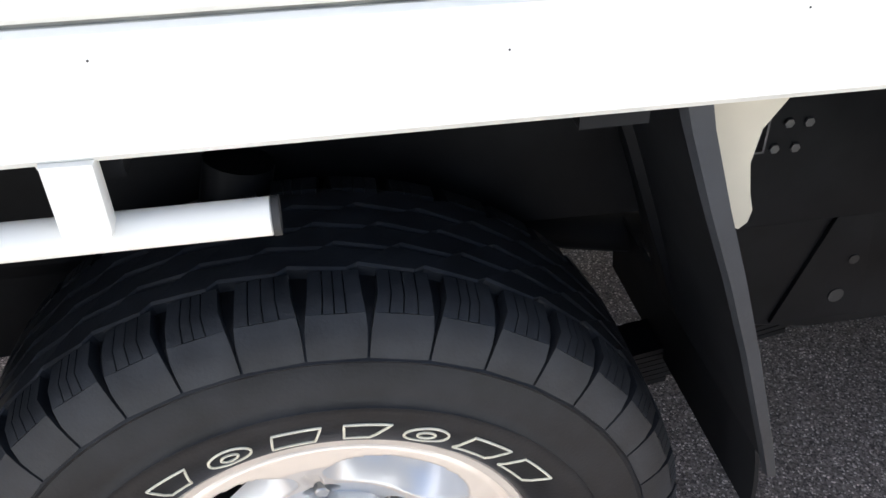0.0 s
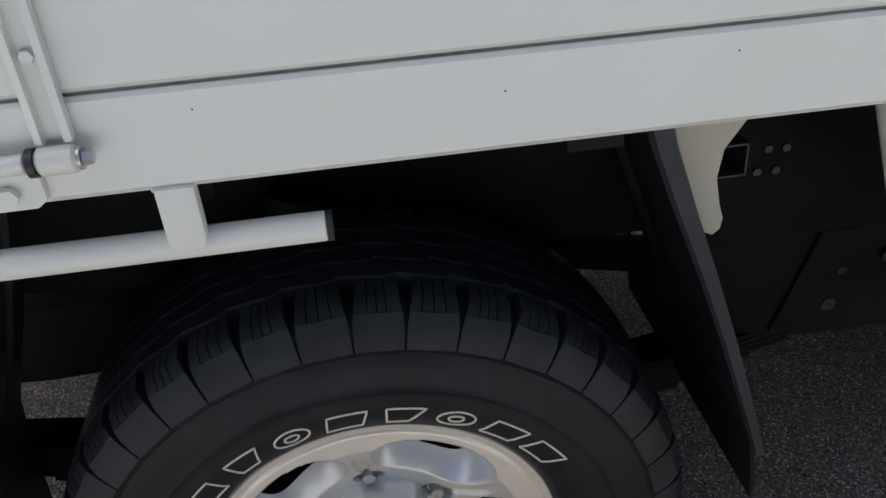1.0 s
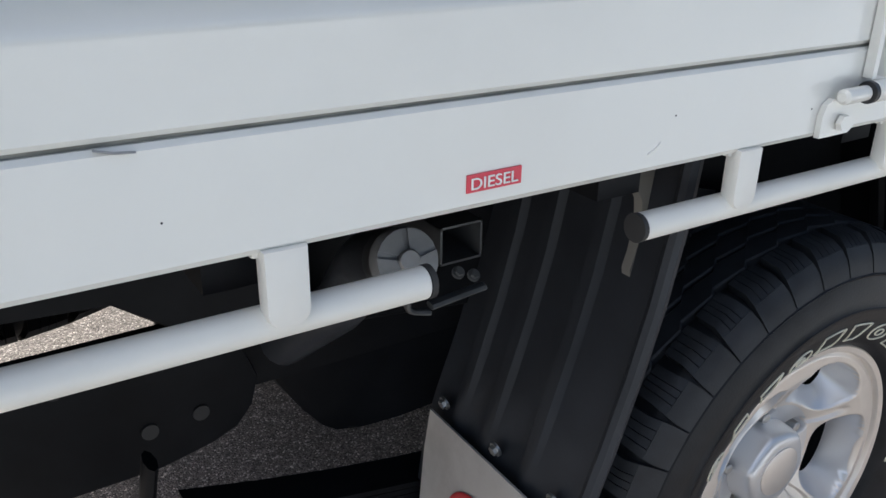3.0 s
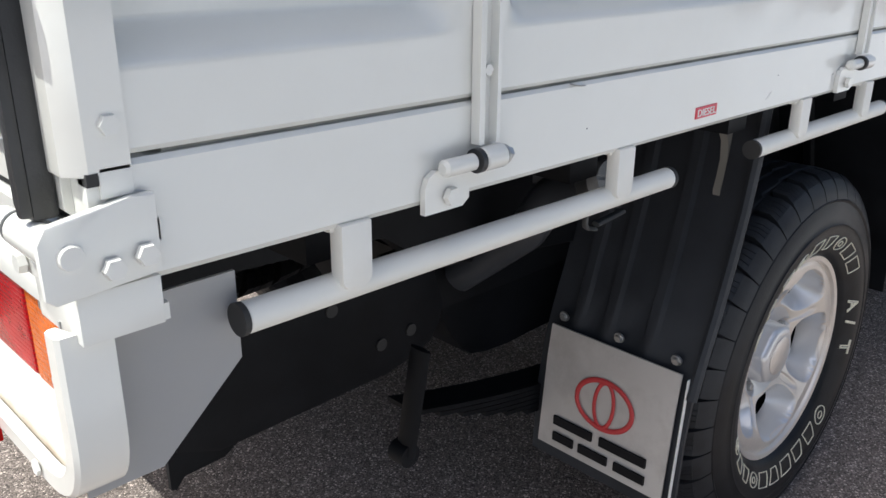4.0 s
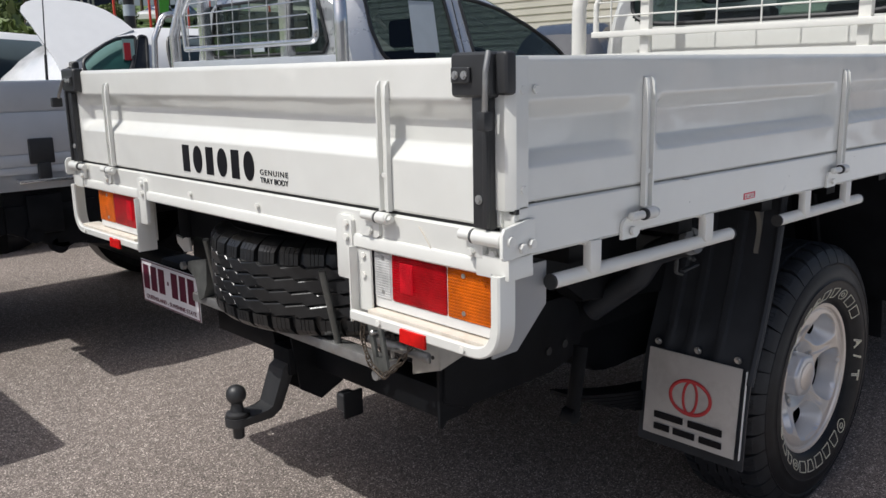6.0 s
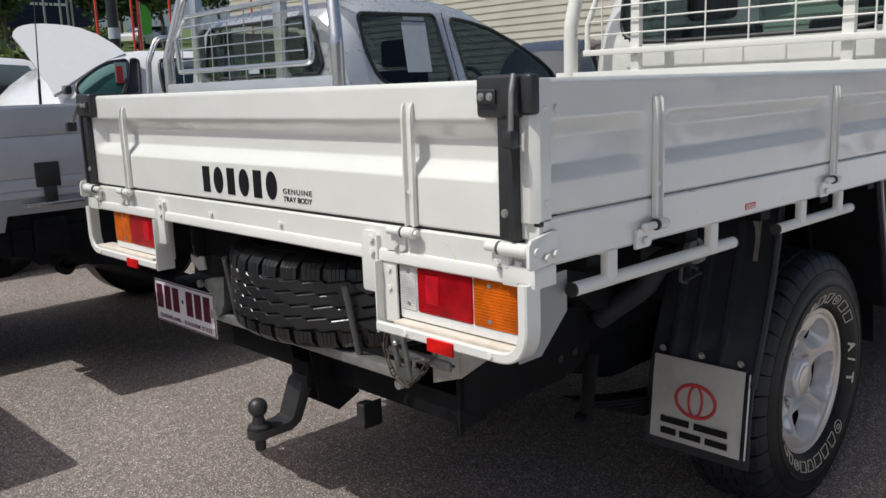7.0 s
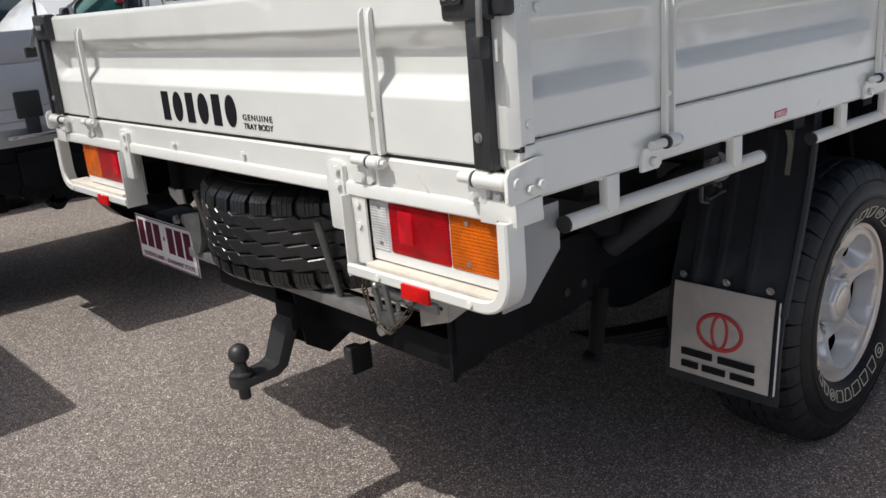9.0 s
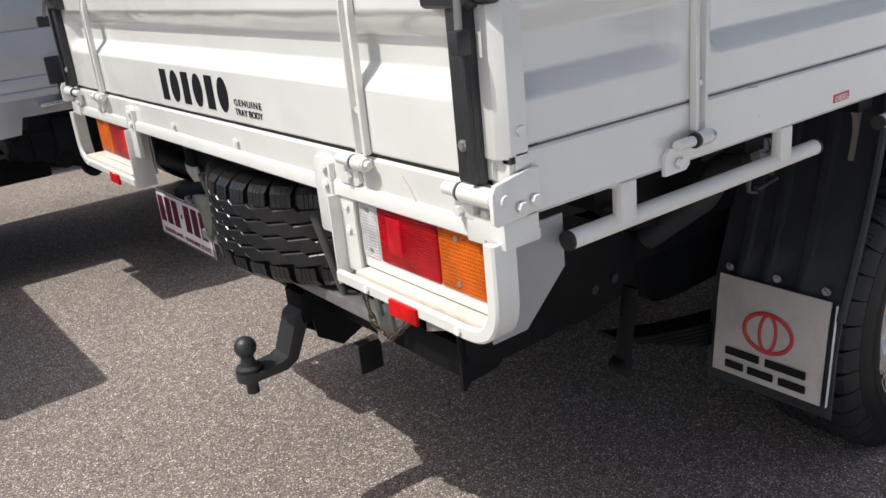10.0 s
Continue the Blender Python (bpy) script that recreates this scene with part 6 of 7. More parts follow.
def car_shell(bm, stations, y0, y1, rear_hole=None, screen=None, sides=None):
    """A body lofted along x. Each station: x, sill z, belt z, roof z, half-width at belt, half-width at roof."""
    ym = (y0 + y1) / 2
    rings = []
    for x, zs_, zb, zr, hb, hr in stations:
        half = [(hb * 0.93, zs_), (hb, zs_ + 0.35 * (zb - zs_)), (hb * 0.995, zb)]
        if zr > zb + 0.05:
            half += [(hb + (hr - hb) * 0.45, zb + 0.5 * (zr - zb)), (hr, zr - 0.07 * min(1, (zr - zb) * 3)), (hr * 0.86, zr - 0.01)]
        else:
            half += [(hb * 0.96, zb + 0.33 * (zr - zb)), (hb * 0.9, zb + 0.7 * (zr - zb)), (hb * 0.8, zr - 0.003)]
        pts = half + [(0.0, zr + 0.008)] + [(-a, z) for a, z in half[::-1]]
        rings.append([bm.verts.new((x, ym - a, z)) for a, z in pts])
    for r, s in zip(rings, rings[1:]):
        for k in range(len(r) - 1):
            if screen and k in (4, 5, 6, 7) and screen[0] <= r[0].co.x < screen[1]:
                continue
            if sides and k in (2, 3, 8, 9) and rings[sides[0]][0].co.x <= r[0].co.x < rings[sides[1]][0].co.x:
                continue
            bm.faces.new((r[k], r[k + 1], s[k + 1], s[k]))
        bm.faces.new((r[-1], r[0], s[0], s[-1]))
    if sides:      # the near side again, with the window outlines left open
        i, j, holes = sides
        rim = [rings[n][2] for n in range(i, j + 1)] + [rings[j][3]] + [rings[n][4] for n in range(j, i - 1, -1)] + [rings[i][3]]
        loops = []
        for vs in [rim] + [[bm.verts.new(p) for p in hole] for hole in holes]:
            for p, q in zip(vs, vs[1:] + vs[:1]):
                loops.append(bm.edges.get((p, q)) or bm.edges.new((p, q)))
        bmesh.ops.triangle_fill(bm, use_beauty=True, use_dissolve=False, edges=loops)
    if rear_hole:
        loops = []
        for vs in (rings[0], [bm.verts.new(p) for p in rear_hole]):
            for p, q in zip(vs, vs[1:] + vs[:1]):
                loops.append(bm.edges.get((p, q)) or bm.edges.new((p, q)))
        bmesh.ops.triangle_fill(bm, use_beauty=True, use_dissolve=False, edges=loops)
    else:
        bm.faces.new(rings[0])
    bm.faces.new(rings[-1][::-1])


REAR_PANE = [(NM - 0.60, 1.345), (NM + 0.60, 1.345), (NM + 0.64, 1.40), (NM + 0.57, 1.62), (NM + 0.52, 1.66), (NM - 0.52, 1.66), (NM - 0.57, 1.62), (NM - 0.64, 1.40)]
CAB = [(0.44, 0.45, 1.16, 1.66, 0.90, 0.70), (0.52, 0.42, 1.17, 1.74, 0.92, 0.73), (0.80, 0.40, 1.18, 1.775, 0.93, 0.74), (1.25, 0.40, 1.18, 1.775, 0.94, 0.75), (1.55, 0.40, 1.17, 1.73, 0.94, 0.74), (1.85, 0.40, 1.16, 1.62, 0.94, 0.75), (2.20, 0.40, 1.15, 1.40, 0.94, 0.79), (2.50, 0.42, 1.08, 1.18, 0.93, 0.80), (2.95, 0.44, 0.95, 1.04, 0.90, 0.70), (3.25, 0.5, 0.82, 0.92, 0.85, 0.6)]
def rounded(pts, radius=0.035, n=4):
    """Rounds the corners of a closed outline."""
    out = []
    for a, b, c in zip(pts[-1:] + pts[:-1], pts, pts[1:] + pts[:1]):
        a, b, c = Vector(a), Vector(b), Vector(c)
        u, v = a - b, c - b
        p, q = b + u * min(0.45, radius / u.length), b + v * min(0.45, radius / v.length)
        for k in range(n + 1):
            w = k / n
            m = (1 - w) ** 2 * p + 2 * w * (1 - w) * b + w * w * q
            out.append((m.x, m.y))
    return out


YM = NM


def cab_side(x, z, lift=0.0):
    """A place on the cab's leaning near side."""
    return Vector((x, YM - (0.935 + (0.752 - 0.935) * 0.93 * (z - 1.17) / 0.55) - lift, z))


REAR_DOOR = rounded([(0.575, 1.660), (1.160, 1.668), (1.188, 1.26), (0.70, 1.26), (0.655, 1.285), (0.612, 1.325), (0.572, 1.46)])
FRONT_DOOR = rounded([(1.285, 1.654), (1.45, 1.636), (1.64, 1.592), (1.86, 1.500), (2.05, 1.400), (2.15, 1.32), (2.17, 1.26), (1.32, 1.26)])
bm = B()
car_shell(bm, CAB, NY - 0.02, NF + 0.02, [(0.44, y, z) for y, z in REAR_PANE], (1.54, 2.3), (1, 7, [[cab_side(x, z) for x, z in REAR_DOOR], [cab_side(x, z) for x, z in FRONT_DOOR]]))
ncab = part("cab", bm, SILVER, silver, "silver dual cab body", angle=28)
for outline in (REAR_DOOR, FRONT_DOOR):
    bm = B()
    bm.faces.new([bm.verts.new(cab_side(x, z, -0.004)) for x, z in outline])
    pane = part("side_window", bm, WINDOW, ncab, smooth=False)
    bm = B()
    sweep(bm, [cab_side(x, z, 0.001) for x, z in outline + outline[:1]], 0.011, 6)
    part("window_seal", bm, BLACK, pane)
bm = B()
for a, b in ((0.54, 1.20), (1.30, 2.15)):      # the far windows
    far = [cab_side(x, z) for x, z in ((a, 1.24), (b, 1.24), (b - (0.35 if b > 2 else 0), 1.50 if b > 2 else 1.66), (a, 1.66))]
    bm.faces.new([bm.verts.new((p.x, 2 * YM - p.y, p.z)) for p in far])
part("far_window", bm, FARGLASS, ncab, smooth=False)
bm = B()
for x in (0.56, 1.24, 1.80):
    box(bm, x - 0.05, x + 0.05, YM + 0.76, YM + 0.90, 1.15, 1.68, 0.02)
part("door_pillar", bm, SEATDARK, ncab)
bm = B()      # a line between the doors
sweep(bm, [cab_side(1.235 - 0.02 * (z - 1.3), z, 0.002) for z in (1.20, 1.40, 1.60, 1.68)], 0.003, 6)
part("door_seam", bm, SEAM, ncab)
bm = B()
sweep(bm, [Vector((1.80 + 0.03 * math.sin(t), NM - 0.40 + 0.19 * math.cos(t), 1.19 + 0.18 * math.sin(t))) for t in [2 * math.pi * n / 24 for n in range(25)]], 0.014, 8)
part("steering_wheel", bm, SEATDARK, ncab)
bm = B()
prism(bm, REAR_PANE, "x", 0.430, 0.436)
backwin = part("rear_window", bm, PALEWIN, ncab, "clear cab rear window")
bm = B()
sweep(bm, [Vector((0.432, y, z)) for y, z in REAR_PANE + REAR_PANE[:1]], 0.010, 6)
part("window_seal", bm, BLACK, backwin)
bm = B()
panes = [[bm.verts.new((x, NM + u * hr, zr - d)) for u, d in ((-1.0, 0.07 * min(1, (zr - zb) * 3)), (-0.86, 0.012), (0.0, -0.006), (0.86, 0.012), (1.0, 0.07 * min(1, (zr - zb) * 3)))] for x, zs_, zb, zr, hb, hr in CAB[4:8]]
for r, s in zip(panes, panes[1:]):
    for k in range(4):
        bm.faces.new((r[k], r[k + 1], s[k + 1], s[k]))
part("windscreen", bm, PALEWIN, ncab, "clear windscreen")
for y in (NM - 0.38, NM + 0.38):
    bm = B()
    box(bm, 1.15, 1.28, y - 0.24, y + 0.24, 0.75, 1.36, 0.05, seg=3)
    box(bm, 1.17, 1.25, y - 0.12, y + 0.12, 1.38, 1.55, 0.035, seg=3)
    part("seat", bm, SEATDARK, ncab)
bm = B()
box(bm, 0.60, 0.74, NM - 0.66, NM + 0.66, 0.70, 1.33, 0.05, seg=3)
for y in (NM - 0.40, NM + 0.40):
    box(bm, 0.62, 0.70, y - 0.12, y + 0.12, 1.335, 1.45, 0.03, seg=3)
part("rear_seat", bm, SEATDARK, ncab)
bm = B()
box(bm, 1.95, 2.42, NM - 0.70, NM + 0.70, 0.80, 1.07, 0.04, seg=3)
part("dashboard", bm, SEATDARK, ncab)
bm = B()
box(bm, 0.419, 0.424, NM - 0.02, NM + 0.10, 1.365, 1.42)
part("window_sticker", bm, PAPER, ncab)
bm = B()
sweep(bm, bend([(0.22, NF + 0.12, 1.0), (0.25, NF + 0.12, 1.48), (0.32, NF + 0.12, 1.64), (0.46, NF + 0.12, 1.64)], 0.08), 0.02, 12)
part("load_hoop", bm, ALUTUBE, silver)
bm = B()
for quad in (((0.845, 1.335), (1.035, 1.335), (1.075, 1.622), (0.885, 1.622)), ((0.905, 1.630), (1.070, 1.630), (1.073, 1.652), (0.908, 1.652))):
    rings = [[bm.verts.new(cab_side(x, z, lift)) for x, z in quad] for lift in (0.0, 0.0012)]
    bm.faces.new(rings[0])
    bm.faces.new(rings[1][::-1])
    for k in range(4):
        bm.faces.new((rings[0][k], rings[0][(k + 1) % 4], rings[1][(k + 1) % 4], rings[1][k]))
part("price_sheet", bm, PAPER, ncab, "white paper price sheet on the glass")

# ---- raised verge, cars and buildings beyond ----
bm = B()


def verge_z(y):
    """The height of the slope behind the car park."""
    return 0.107 * (y - 14.0)


sheet(bm, [-40, 0, 40, 80], [13.8, 30.0, 60.0, 110.0], lambda x, y: (x + (y - 14) * 0.5, y, verge_z(y)))
tagged(part("verge", bm, GRASS, None, smooth=False), "sloping grass verge behind the car park", "verge", kind="structure")


def parked_car(name, at, yaw, mat, label, roof=1.45, length=4.3, half=0.86, raised=False):
    """A plain sedan or hatch: body, windows, wheels, lamps; built along x with its nose at -x, then turned."""
    th = thing(name, at, label, "car")
    th.rotation_euler = (0, 0, radians(yaw))
    base = Vector(at)
    L = length / 2
    bm = B()
    car_shell(bm, [(-L, 0.35, 0.60, 0.66, half * 0.82, 0.5), (-L + 0.18, 0.24, 0.72, 0.80, half * 0.96, 0.6), (-L + 0.75, 0.2, 0.84, 0.92, half, 0.66), (-0.82, 0.2, 0.94, 1.0, half, 0.70), (-0.35, 0.2, 0.96, 1.24, half, 0.64), (0.05, 0.2, 0.96, roof - 0.04, half, 0.60), (0.5, 0.2, 0.97, roof, half, 0.60), (1.05, 0.2, 0.98, roof - 0.04, half, 0.58), (1.55, 0.22, 1.0, roof - 0.22, half * 0.98, 0.60), (L - 0.15, 0.28, 0.95, 1.04, half * 0.95, 0.62), (L, 0.4, 0.80, 0.88, half * 0.86, 0.5)], -half, half)
    bmesh.ops.translate(bm, verts=bm.verts, vec=base)
    part("body", bm, mat, th, angle=28)

    def side_y(z, s):
        k = max(0.0, (z - 0.97) / (roof - 0.97))
        return s * (half + (0.61 - half) * 0.95 * k + 0.006)
    for s in (-1, 1):
        for pts in ([(-0.42, 1.0), (-0.05, roof - 0.13), (0.42, roof - 0.09), (0.42, 1.0)], [(0.48, 1.0), (0.48, roof - 0.09), (1.0, roof - 0.12), (1.38, 1.03)]):
            bm = B()
            bm.faces.new([bm.verts.new(base + Vector((x, side_y(z, s), z))) for x, z in pts])
            part("side_window", bm, WINDOW, th, smooth=False)
    bm = B()
    bm.faces.new([bm.verts.new(base + Vector(p)) for p in ((-0.80, -0.62, 1.03), (-0.80, 0.62, 1.03), (-0.02, 0.54, roof - 0.03), (-0.02, -0.54, roof - 0.03))])
    part("windscreen", bm, WINDOW, th, smooth=False)
    for x in (-L + 0.85, L - 0.85):
        for s in (-1, 1):
            bm = B()
            lathe(bm, [(0.02, 0.04), (0.19, 0.03), (0.21, 0.0), (0.29, 0.0), (0.315, 0.03), (0.315, 0.17), (0.2, 0.19)], base + Vector((x, s * (half + 0.005), 0.315)), (0, -s, 0), 28)
            part("wheel", bm, TYRE, th)
    for s in (-1, 1):
        bm = B()
        box(bm, base.x - L + 0.06, base.x - L + 0.26, base.y + s * 0.60 - 0.13, base.y + s * 0.60 + 0.13, base.z + 0.64, base.z + 0.74, 0.03)
        part("headlight", bm, CLEAR_LENS, th)
    return th


# white ute next in the row, nose out, bonnet raised
WY, WF = 6.05, 7.85
WM = (WY + WF) / 2
wute = thing("white_ute", (0.9, WM, 0.0), "white ute with its bonnet raised, parked nose-out in the row", "ute")
bm = B()
car_shell(bm, [(-1.35, 0.5, 0.78, 0.85, 0.80, 0.6), (-1.2, 0.40, 0.88, 0.94, 0.88, 0.7), (-0.6, 0.40, 0.92, 0.96, 0.90, 0.74), (-0.12, 0.40, 0.98, 1.01, 0.91, 0.80), (-0.04, 0.40, 1.06, 1.12, 0.91, 0.80), (0.02, 0.40, 1.16, 1.27, 0.91, 0.79), (0.14, 0.40, 1.19, 1.395, 0.91, 0.77), (0.30, 0.40, 1.20, 1.51, 0.91, 0.75), (0.48, 0.40, 1.21, 1.595, 0.91, 0.73), (0.75, 0.40, 1.21, 1.63, 0.91, 0.72), (1.4, 0.40, 1.21, 1.63, 0.91, 0.71), (1.95, 0.40, 1.20, 1.59, 0.90, 0.70), (2.05, 0.42, 1.1, 1.2, 0.90, 0.75), (3.6, 0.45, 1.05, 1.15, 0.88, 0.8)], WY, WF)
wbody = part("body", bm, CARWHITE, wute, angle=28)


def w_side(pts, name, mat):
    pts = rounded(pts)
    bm = B()
    bm.faces.new([bm.verts.new((x, WM - (0.91 + (0.72 - 0.91) * 0.95 * (z - 1.20) / 0.44) - 0.010, z)) for x, z in pts])
    w = part(name, bm, mat, wbody, smooth=False)
    bm = B()
    sweep(bm, [Vector((x, WM - (0.91 + (0.72 - 0.91) * 0.95 * (z - 1.20) / 0.44) - 0.010, z)) for x, z in pts + pts[:1]], 0.014, 6)
    part("window_seal", bm, BLACK, w)


w_side([(0.115, 1.270), (0.115, 1.352), (0.203, 1.415), (0.320, 1.483), (0.421, 1.523), (0.572, 1.543), (0.505, 1.36), (0.455, 1.270)], "side_window", GREENWIN)
w_side([(0.590, 1.543), (0.662, 1.545), (0.630, 1.40), (0.600, 1.270), (0.470, 1.270), (0.520, 1.36)], "door_pillar", BLACK)
w_side([(0.800, 1.275), (0.808, 1.42), (0.830, 1.52), (0.860, 1.540), (1.40, 1.545), (1.40, 1.275)], "side_window", WINDOW)
bm = B()
box(bm, 0.430, 0.522, 6.0985, 6.1005, 1.318, 1.520)
part("price_sheet", bm, SHEETGREEN, wute, "pale green price sheet in the window")
bm = B()
box(bm, 0.440, 0.490, 6.093, 6.0965, 1.360, 1.490)
part("price_card", bm, REDPAPER, wute, "red and white price card in the window")
bm = B()
box(bm, 0.012, 0.066, WY - 0.02, WY + 0.06, 1.286, 1.354, 0.022, seg=3)
part("mirror", bm, BLACK, wute)
bm = B()      # raised bonnet
outline = [(-0.300, 1.702), (-0.291, 1.733), (-0.258, 1.763), (-0.214, 1.779), (-0.165, 1.789), (-0.080, 1.793), (0.008, 1.791), (0.096, 1.784), (0.184, 1.769), (0.304, 1.727), (0.423, 1.659), (0.512, 1.588), (0.374, 1.537), (0.260, 1.483), (0.062, 1.365), (-0.004, 1.315), (-0.064, 1.287), (-0.105, 1.383), (-0.183, 1.516), (-0.241, 1.617)]
lo, hi = [], []
for x, z in outline:
    k = 1.0 + 0.14 * (z - 1.28) - 0.02 * (x - 0.1)
    px, py, pz = -2.456 + (x + 2.456) * k, -0.42 + 6.48 * k, 1.246 + (z - 1.246) * k
    lo.append(bm.verts.new((px, py, pz)))
    hi.append(bm.verts.new((px + 0.015, py + 0.025, pz - 0.02)))
bm.faces.new(lo)
bm.faces.new(hi[::-1])
for k in range(len(lo)):
    bm.faces.new((lo[k], hi[k], hi[(k + 1) % len(lo)], lo[(k + 1) % len(lo)]))
part("bonnet", bm, CARWHITE, wute, "white bonnet standing open")
bm = B()
cyl(bm, (-0.176, WY - 0.02, 1.20), (-0.128, WY - 0.02, 2.05), 0.0055, 0.004, 8)
cyl(bm, (-0.176, WY - 0.02, 1.20), (-0.166, WY - 0.02, 1.40), 0.010, 0.010, 10)
part("aerial", bm, BLACK, wute)
for x in (-0.55, 2.6):
    plain_wheel(wute, x, WY + 0.06, -1)
    plain_wheel(wute, x, WF - 0.06, 1)

parked_car("white_hatchback", (-0.35, 9.3, 0.0), 4, CARWHITE, "white hatchback parked nose-out beyond the utes", 1.72, 4.0)
parked_car("grey_wagon", (2.75, 10.6, 0.0), 3, SILVER, "silver-grey wagon parked further along the row", 1.84, 4.5)
parked_car("white_sedan", (25.4, 58.0, verge_z(58.0)), 42, CARWHITE, "white sedan parked on the raised verge road", 1.42, 4.4)
parked_car("dark_sedan", (14.2, 44.0, verge_z(44.0)), -15, CARDARK, "dark sedan parked on the raised verge road", 1.42, 4.4)
parked_car("dark_hatchback", (28.4, 61.0, verge_z(61.0)), 42, CARDARK, "dark hatchback parked behind the white sedan", 1.45, 4.2)

# dark wagon with a roof spoiler, a white car and a red car ahead of the silver ute
suv = parked_car("dark_wagon", (9.6, 8.6, 0.0), 200, CARDARK, "black wagon with a roof spoiler parked across the lot", 1.95, 4.6, 0.92)
parked_car("white_car", (13.3, 10.4, 0.0), 180, CARWHITE, "white car parked beside the building", 1.75, 4.2)
parked_car("red_car", (12.6, 8.1, 0.0), 180, REDPOLE, "red car parked beside the building", 1.55, 4.2)


def building(name, x0, x1, y0, y1, h, mat, label, rows, pitch):
    """A clad building: walls with a shallow ribbed front and a parapet."""
    th = thing(name, ((x0 + x1) / 2, (y0 + y1) / 2, 0), label, "building")
    bm = B()
    box(bm, x0, x1, y0, y1, 0, h)
    part("wall", bm, mat, th, smooth=False)
    bm = B()
    z = 0.3
    for k in range(rows):
        box(bm, x0 - 0.04, x1 + 0.04, y0 - 0.04, y0, z, z + pitch * 0.72)
        box(bm, x0 - 0.04, x0, y0, y1, z, z + pitch * 0.72)
        z += pitch
    tagged(part("cladding", bm, mat, th, smooth=False), kind="stuff")
    bm = B()
    box(bm, x0 - 0.1, x1 + 0.1, y0 - 0.1, y1 + 0.1, h, h + 0.25)
    part("parapet", bm, mat, th, smooth=False)
    return th


building("workshop", 22.0, 52.0, 7.0, 40.0, 8.0, BUILDING, "beige workshop building with ribbed metal cladding", 30, 0.26)
shop = building("furniture_store", 8.0, 23.9, 62.0, 80.0, 17.0, NAVY, "dark navy store building with pale sign lettering", 12, 0.9)
for k, (a, b) in enumerate(((19.70, 20.20), (20.32, 20.88), (20.98, 21.18), (21.28, 22.18))):
    bm = B()
    box(bm, a, b, 61.90, 61.95, 7.74, 7.92)
    part("sign_bar", bm, LABELWHITE, shop)


def pole(name, x, y, z0, z1, r, mat, label, band=None):
    th = thing(name, (x, y, z0), label, "pole")
    bm = B()
    cyl(bm, (x, y, z0), (x, y, z1), r, r * 0.92, 16)
    part("shaft", bm, mat, th)
    bm = B()
    cyl(bm, (x, y, z0), (x, y, z0 + 0.05), r * 1.8, seg=16)
    part("base_plate", bm, mat, th)
    if band:
        bm = B()
        cyl(bm, (x, y, band[0]), (x, y, band[1]), r * 1.04, seg=16)
        part("band", bm, PAPER, th)
    return th


pole("light_pole", 3.54, 13.0, 0.0, 7.0, 0.088, BLACKPOLE, "black light pole with a white band", (2.17, 2.34))
for x, y in ((4.565, 16.0), (5.273, 16.0), (5.409, 16.0), (6.08, 16.0), (6.572, 16.0), (8.0, 16.0)):
    tagged(pole("flag_pole", x, y, verge_z(y), 6.5, 0.025, REDPOLE, "red painted flag pole beside the verge"), group="red flag poles")
for x, y in ((12.49, 40.0), (13.20, 40.0), (13.52, 40.0), (13.72, 40.0)):
    tagged(pole("lamp_post", x, y, verge_z(y), 12.0, 0.05, GALV, "grey metal lamp post in front of the store"), group="grey posts")
pole("dark_post", 24.0, 21.0, 0.0, 9.0, 0.10, BLACKPOLE, "dark steel post before the workshop")
flag = thing("feather_flag", (7.5, 20.0, verge_z(20.0)), "bright green feather flag on a thin pole", "flag")
bm = B()
prism(bm, [(7.40, 2.75), (7.62, 2.80), (7.66, 3.10), (7.64, 3.32), (7.54, 3.46), (7.43, 3.50), (7.39, 3.3)], "y", 20.0, 20.015)
part("banner", bm, GREENFLAG, flag)
bm = B()
cyl(bm, (7.385, 20.02, verge_z(20.0)), (7.385, 20.02, 3.55), 0.012, seg=8)
part("flag_rod", bm, GALV, flag)


def tree(x, y, z, h, spread, seed, leaves=2600):
    """A tapered trunk with limbs and a loose crown of small leaf blades."""
    rnd = random.Random(seed)
    th = thing("tree", (x, y, z), "leafy green tree behind the car park", "tree", "trees behind the car park")
    bm = B()
    sweep_pts = [Vector((x, y, z)), Vector((x + 0.05, y, z + h * 0.25)), Vector((x - 0.05, y + 0.1, z + h * 0.5))]
    for p, q, r0, r1 in zip(sweep_pts, sweep_pts[1:], (0.16, 0.12), (0.12, 0.08)):
        cyl(bm, p, q, r0, r1, 10)
    tips = []
    for k in range(9):
        a = rnd.uniform(0, 2 * math.pi)
        s = sweep_pts[1].lerp(sweep_pts[2], rnd.random())
        e = s + Vector((math.cos(a) * spread * rnd.uniform(0.4, 0.8), math.sin(a) * spread * rnd.uniform(0.4, 0.8), h * rnd.uniform(0.12, 0.42)))
        cyl(bm, s, e, 0.05, 0.015, 6)
        tips += [e, s.lerp(e, 0.6)]
    part("trunk", bm, BARK, th)
    bm = B()
    for _ in range(leaves):
        c = rnd.choice(tips) + Vector((rnd.gauss(0, 0.3), rnd.gauss(0, 0.3), rnd.gauss(0, 0.25))) * spread * 0.55
        d = Vector((rnd.gauss(0, 1), rnd.gauss(0, 1), rnd.gauss(0, 0.6))).normalized()
        e = d.cross(Vector((rnd.gauss(0, 1), rnd.gauss(0, 1), rnd.gauss(0, 1)))).normalized()
        s = rnd.uniform(0.09, 0.20)
        bm.faces.new([bm.verts.new(c + d * s * 1.4), bm.verts.new(c + e * s * 0.6), bm.verts.new(c - d * s), bm.verts.new(c - e * s * 0.6)])
    part("crown", bm, LEAF, th, smooth=False)


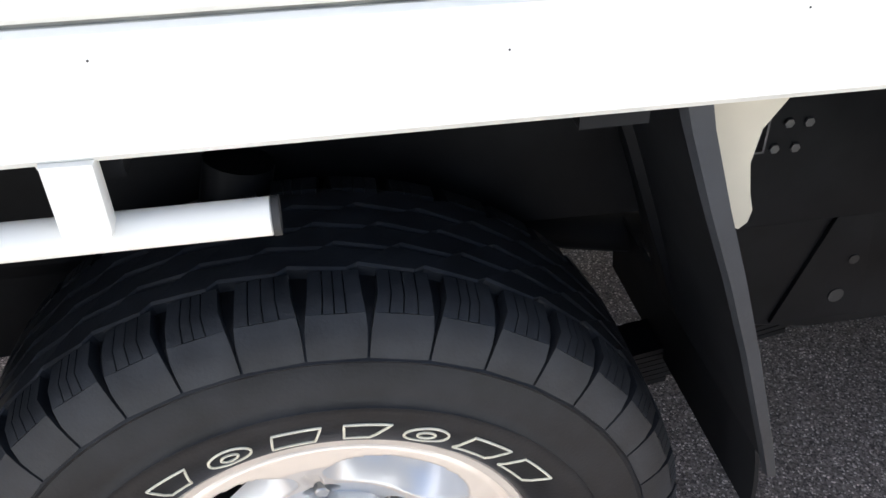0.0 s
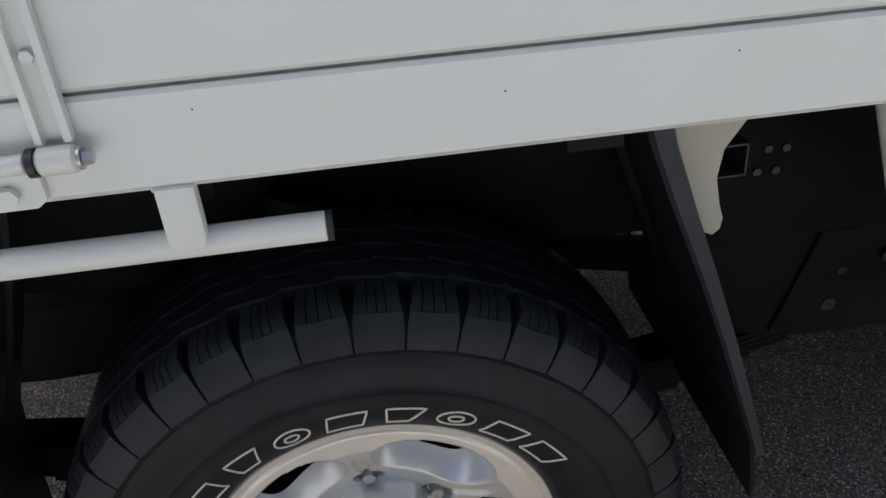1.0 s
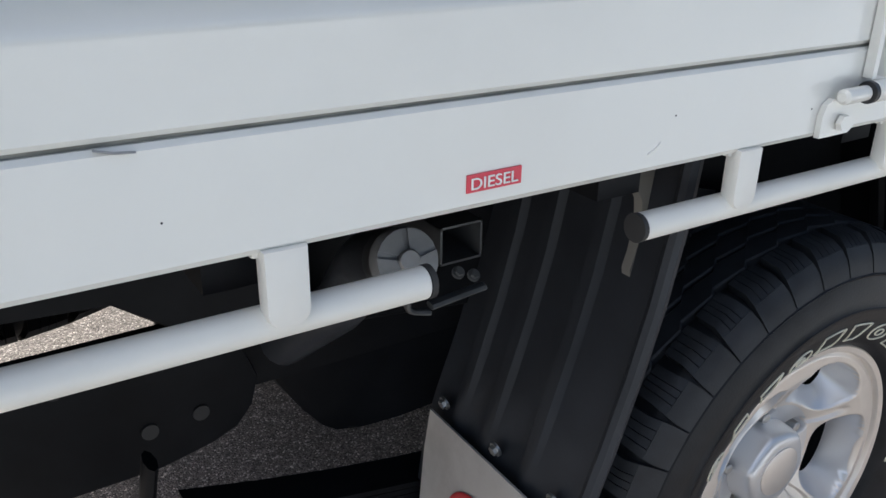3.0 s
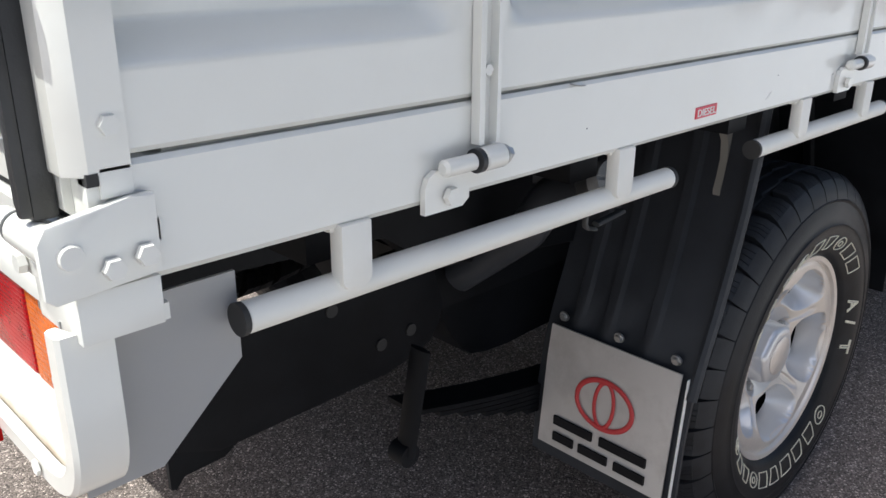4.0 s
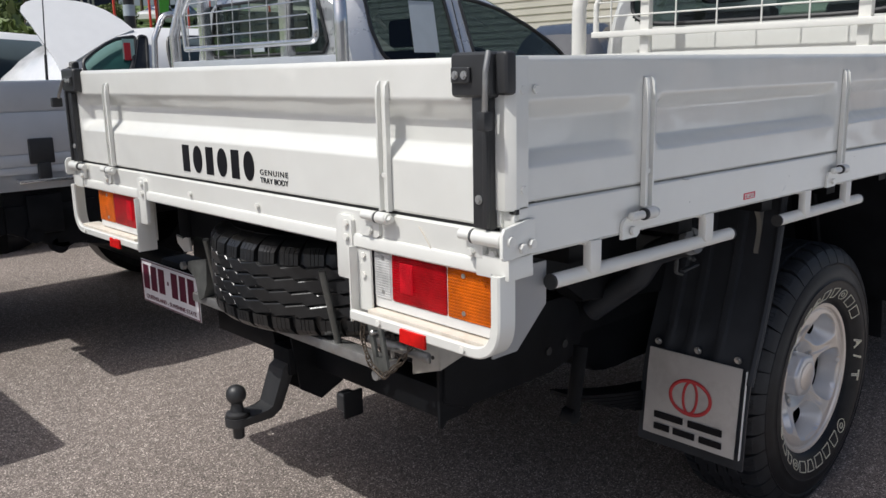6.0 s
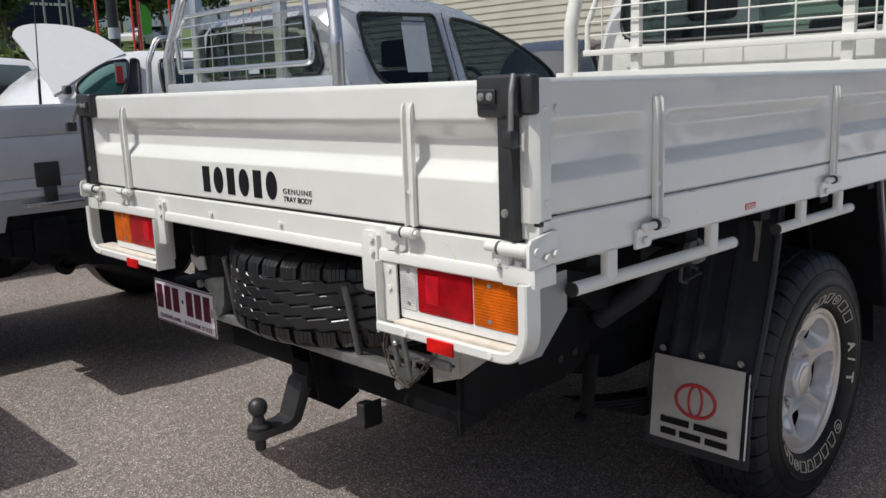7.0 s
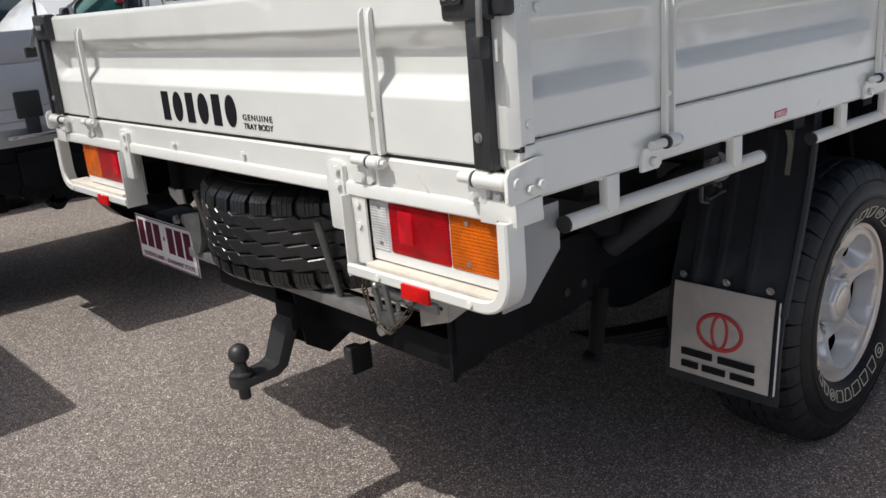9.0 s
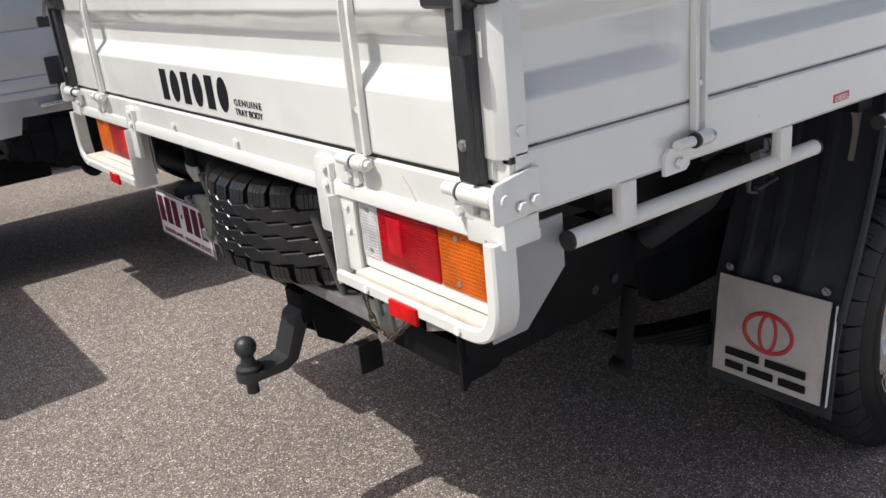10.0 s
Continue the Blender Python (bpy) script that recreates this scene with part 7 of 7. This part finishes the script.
for k, (x, y, h, sp) in enumerate(((20.3, 53.0, 6.5, 2.0), (22.6, 52.0, 6.0, 2.2), (13.0, 47.0, 5.5, 2.2), (25.2, 54.0, 7.0, 2.4), (29.0, 66.0, 8.0, 3.2), (33.0, 60.0, 8.0, 3.0), (31.5, 74.0, 9.0, 3.4), (36.0, 78.0, 9.0, 3.6), (26.5, 72.0, 8.0, 3.0))):
    tree(x, y, verge_z(y), h, sp, 11 + k)


def bush(name, x0, x1, y, z, h, seed, n, label):
    """A low clipped row of small leaf blades over dark stems."""
    rnd = random.Random(seed)
    bm = B()
    for _ in range(n):
        u = rnd.random()
        c = Vector((x0 + (x1 - x0) * u, y + rnd.gauss(0, 0.3), z + h * rnd.random() ** 0.7 * (0.85 + 0.15 * math.sin(9 * u))))
        d = Vector((rnd.gauss(0, 1), rnd.gauss(0, 1), rnd.gauss(0.4, 0.7))).normalized()
        e = d.cross(Vector((rnd.gauss(0, 1), rnd.gauss(0, 1), rnd.gauss(0, 1)))).normalized()
        s = rnd.uniform(0.06, 0.13)
        bm.faces.new([bm.verts.new(c + d * s * 1.5), bm.verts.new(c + e * s * 0.5), bm.verts.new(c - d * s), bm.verts.new(c - e * s * 0.5)])
    tagged(part(name, bm, HEDGE, None, smooth=False), label, "hedge", kind="stuff")


bush("hedge", 11.0, 20.2, 50.0, verge_z(50.0) - 0.1, 1.65, 5, 5000, "clipped green hedge along the verge")
bush("shrub", 1.2, 2.2, 12.4, 0.3, 1.9, 6, 1300, "dark green strappy shrub in the verge")

# a parked van behind the row, whose shadow falls across the lane
van = thing("parked_van", (-3.2, 4.2, 0.0), "white panel van parked across the lane", "van")
bm = B()
box(bm, -4.4, -2.19, 2.62, 6.4, 0.3, 1.32, 0.05, seg=3)
part("body", bm, CARWHITE, van)
for x in (-4.405, -2.185):
    bm = B()
    box(bm, x - 0.004, x + 0.004, 3.0, 5.9, 0.95, 1.20, 0.003)
    part("side_window", bm, WINDOW, van)
for y in (3.3, 5.6):
    for x, o in ((-4.38, 1), (-2.21, -1)):
        bm = B()
        lathe(bm, [(0.02, 0.0), (0.20, 0.0), (0.33, 0.02), (0.33, 0.18), (0.2, 0.2)], (x, y, 0.33), (o, 0, 0), 24)
        part("wheel", bm, TYRE, van)

# unseen pale slab, added to bounce sunlight on to the ute's shaded side
bm = B()
prism(bm, [(-16.0, -0.02), (14.0, -0.02), (14.0, 0.006), (-16.0, 0.006)], "y", -9.0, -0.75)
tagged(part("pavement", bm, BOUNCEPALE, None, smooth=False), "unseen pale slab added to bounce light on the ute's side", "pavement", kind="structure")
# unseen plain wall, added to close the lot and hold back low sky light
bm = B()
box(bm, -16.0, 14.0, -9.2, -9.0, 0.0, 4.6, 0.01)
tagged(part("sky_blocker_south", bm, BLOCKERGREY, None), "unseen dark grey wall added to block the low sky", "wall", kind="structure")
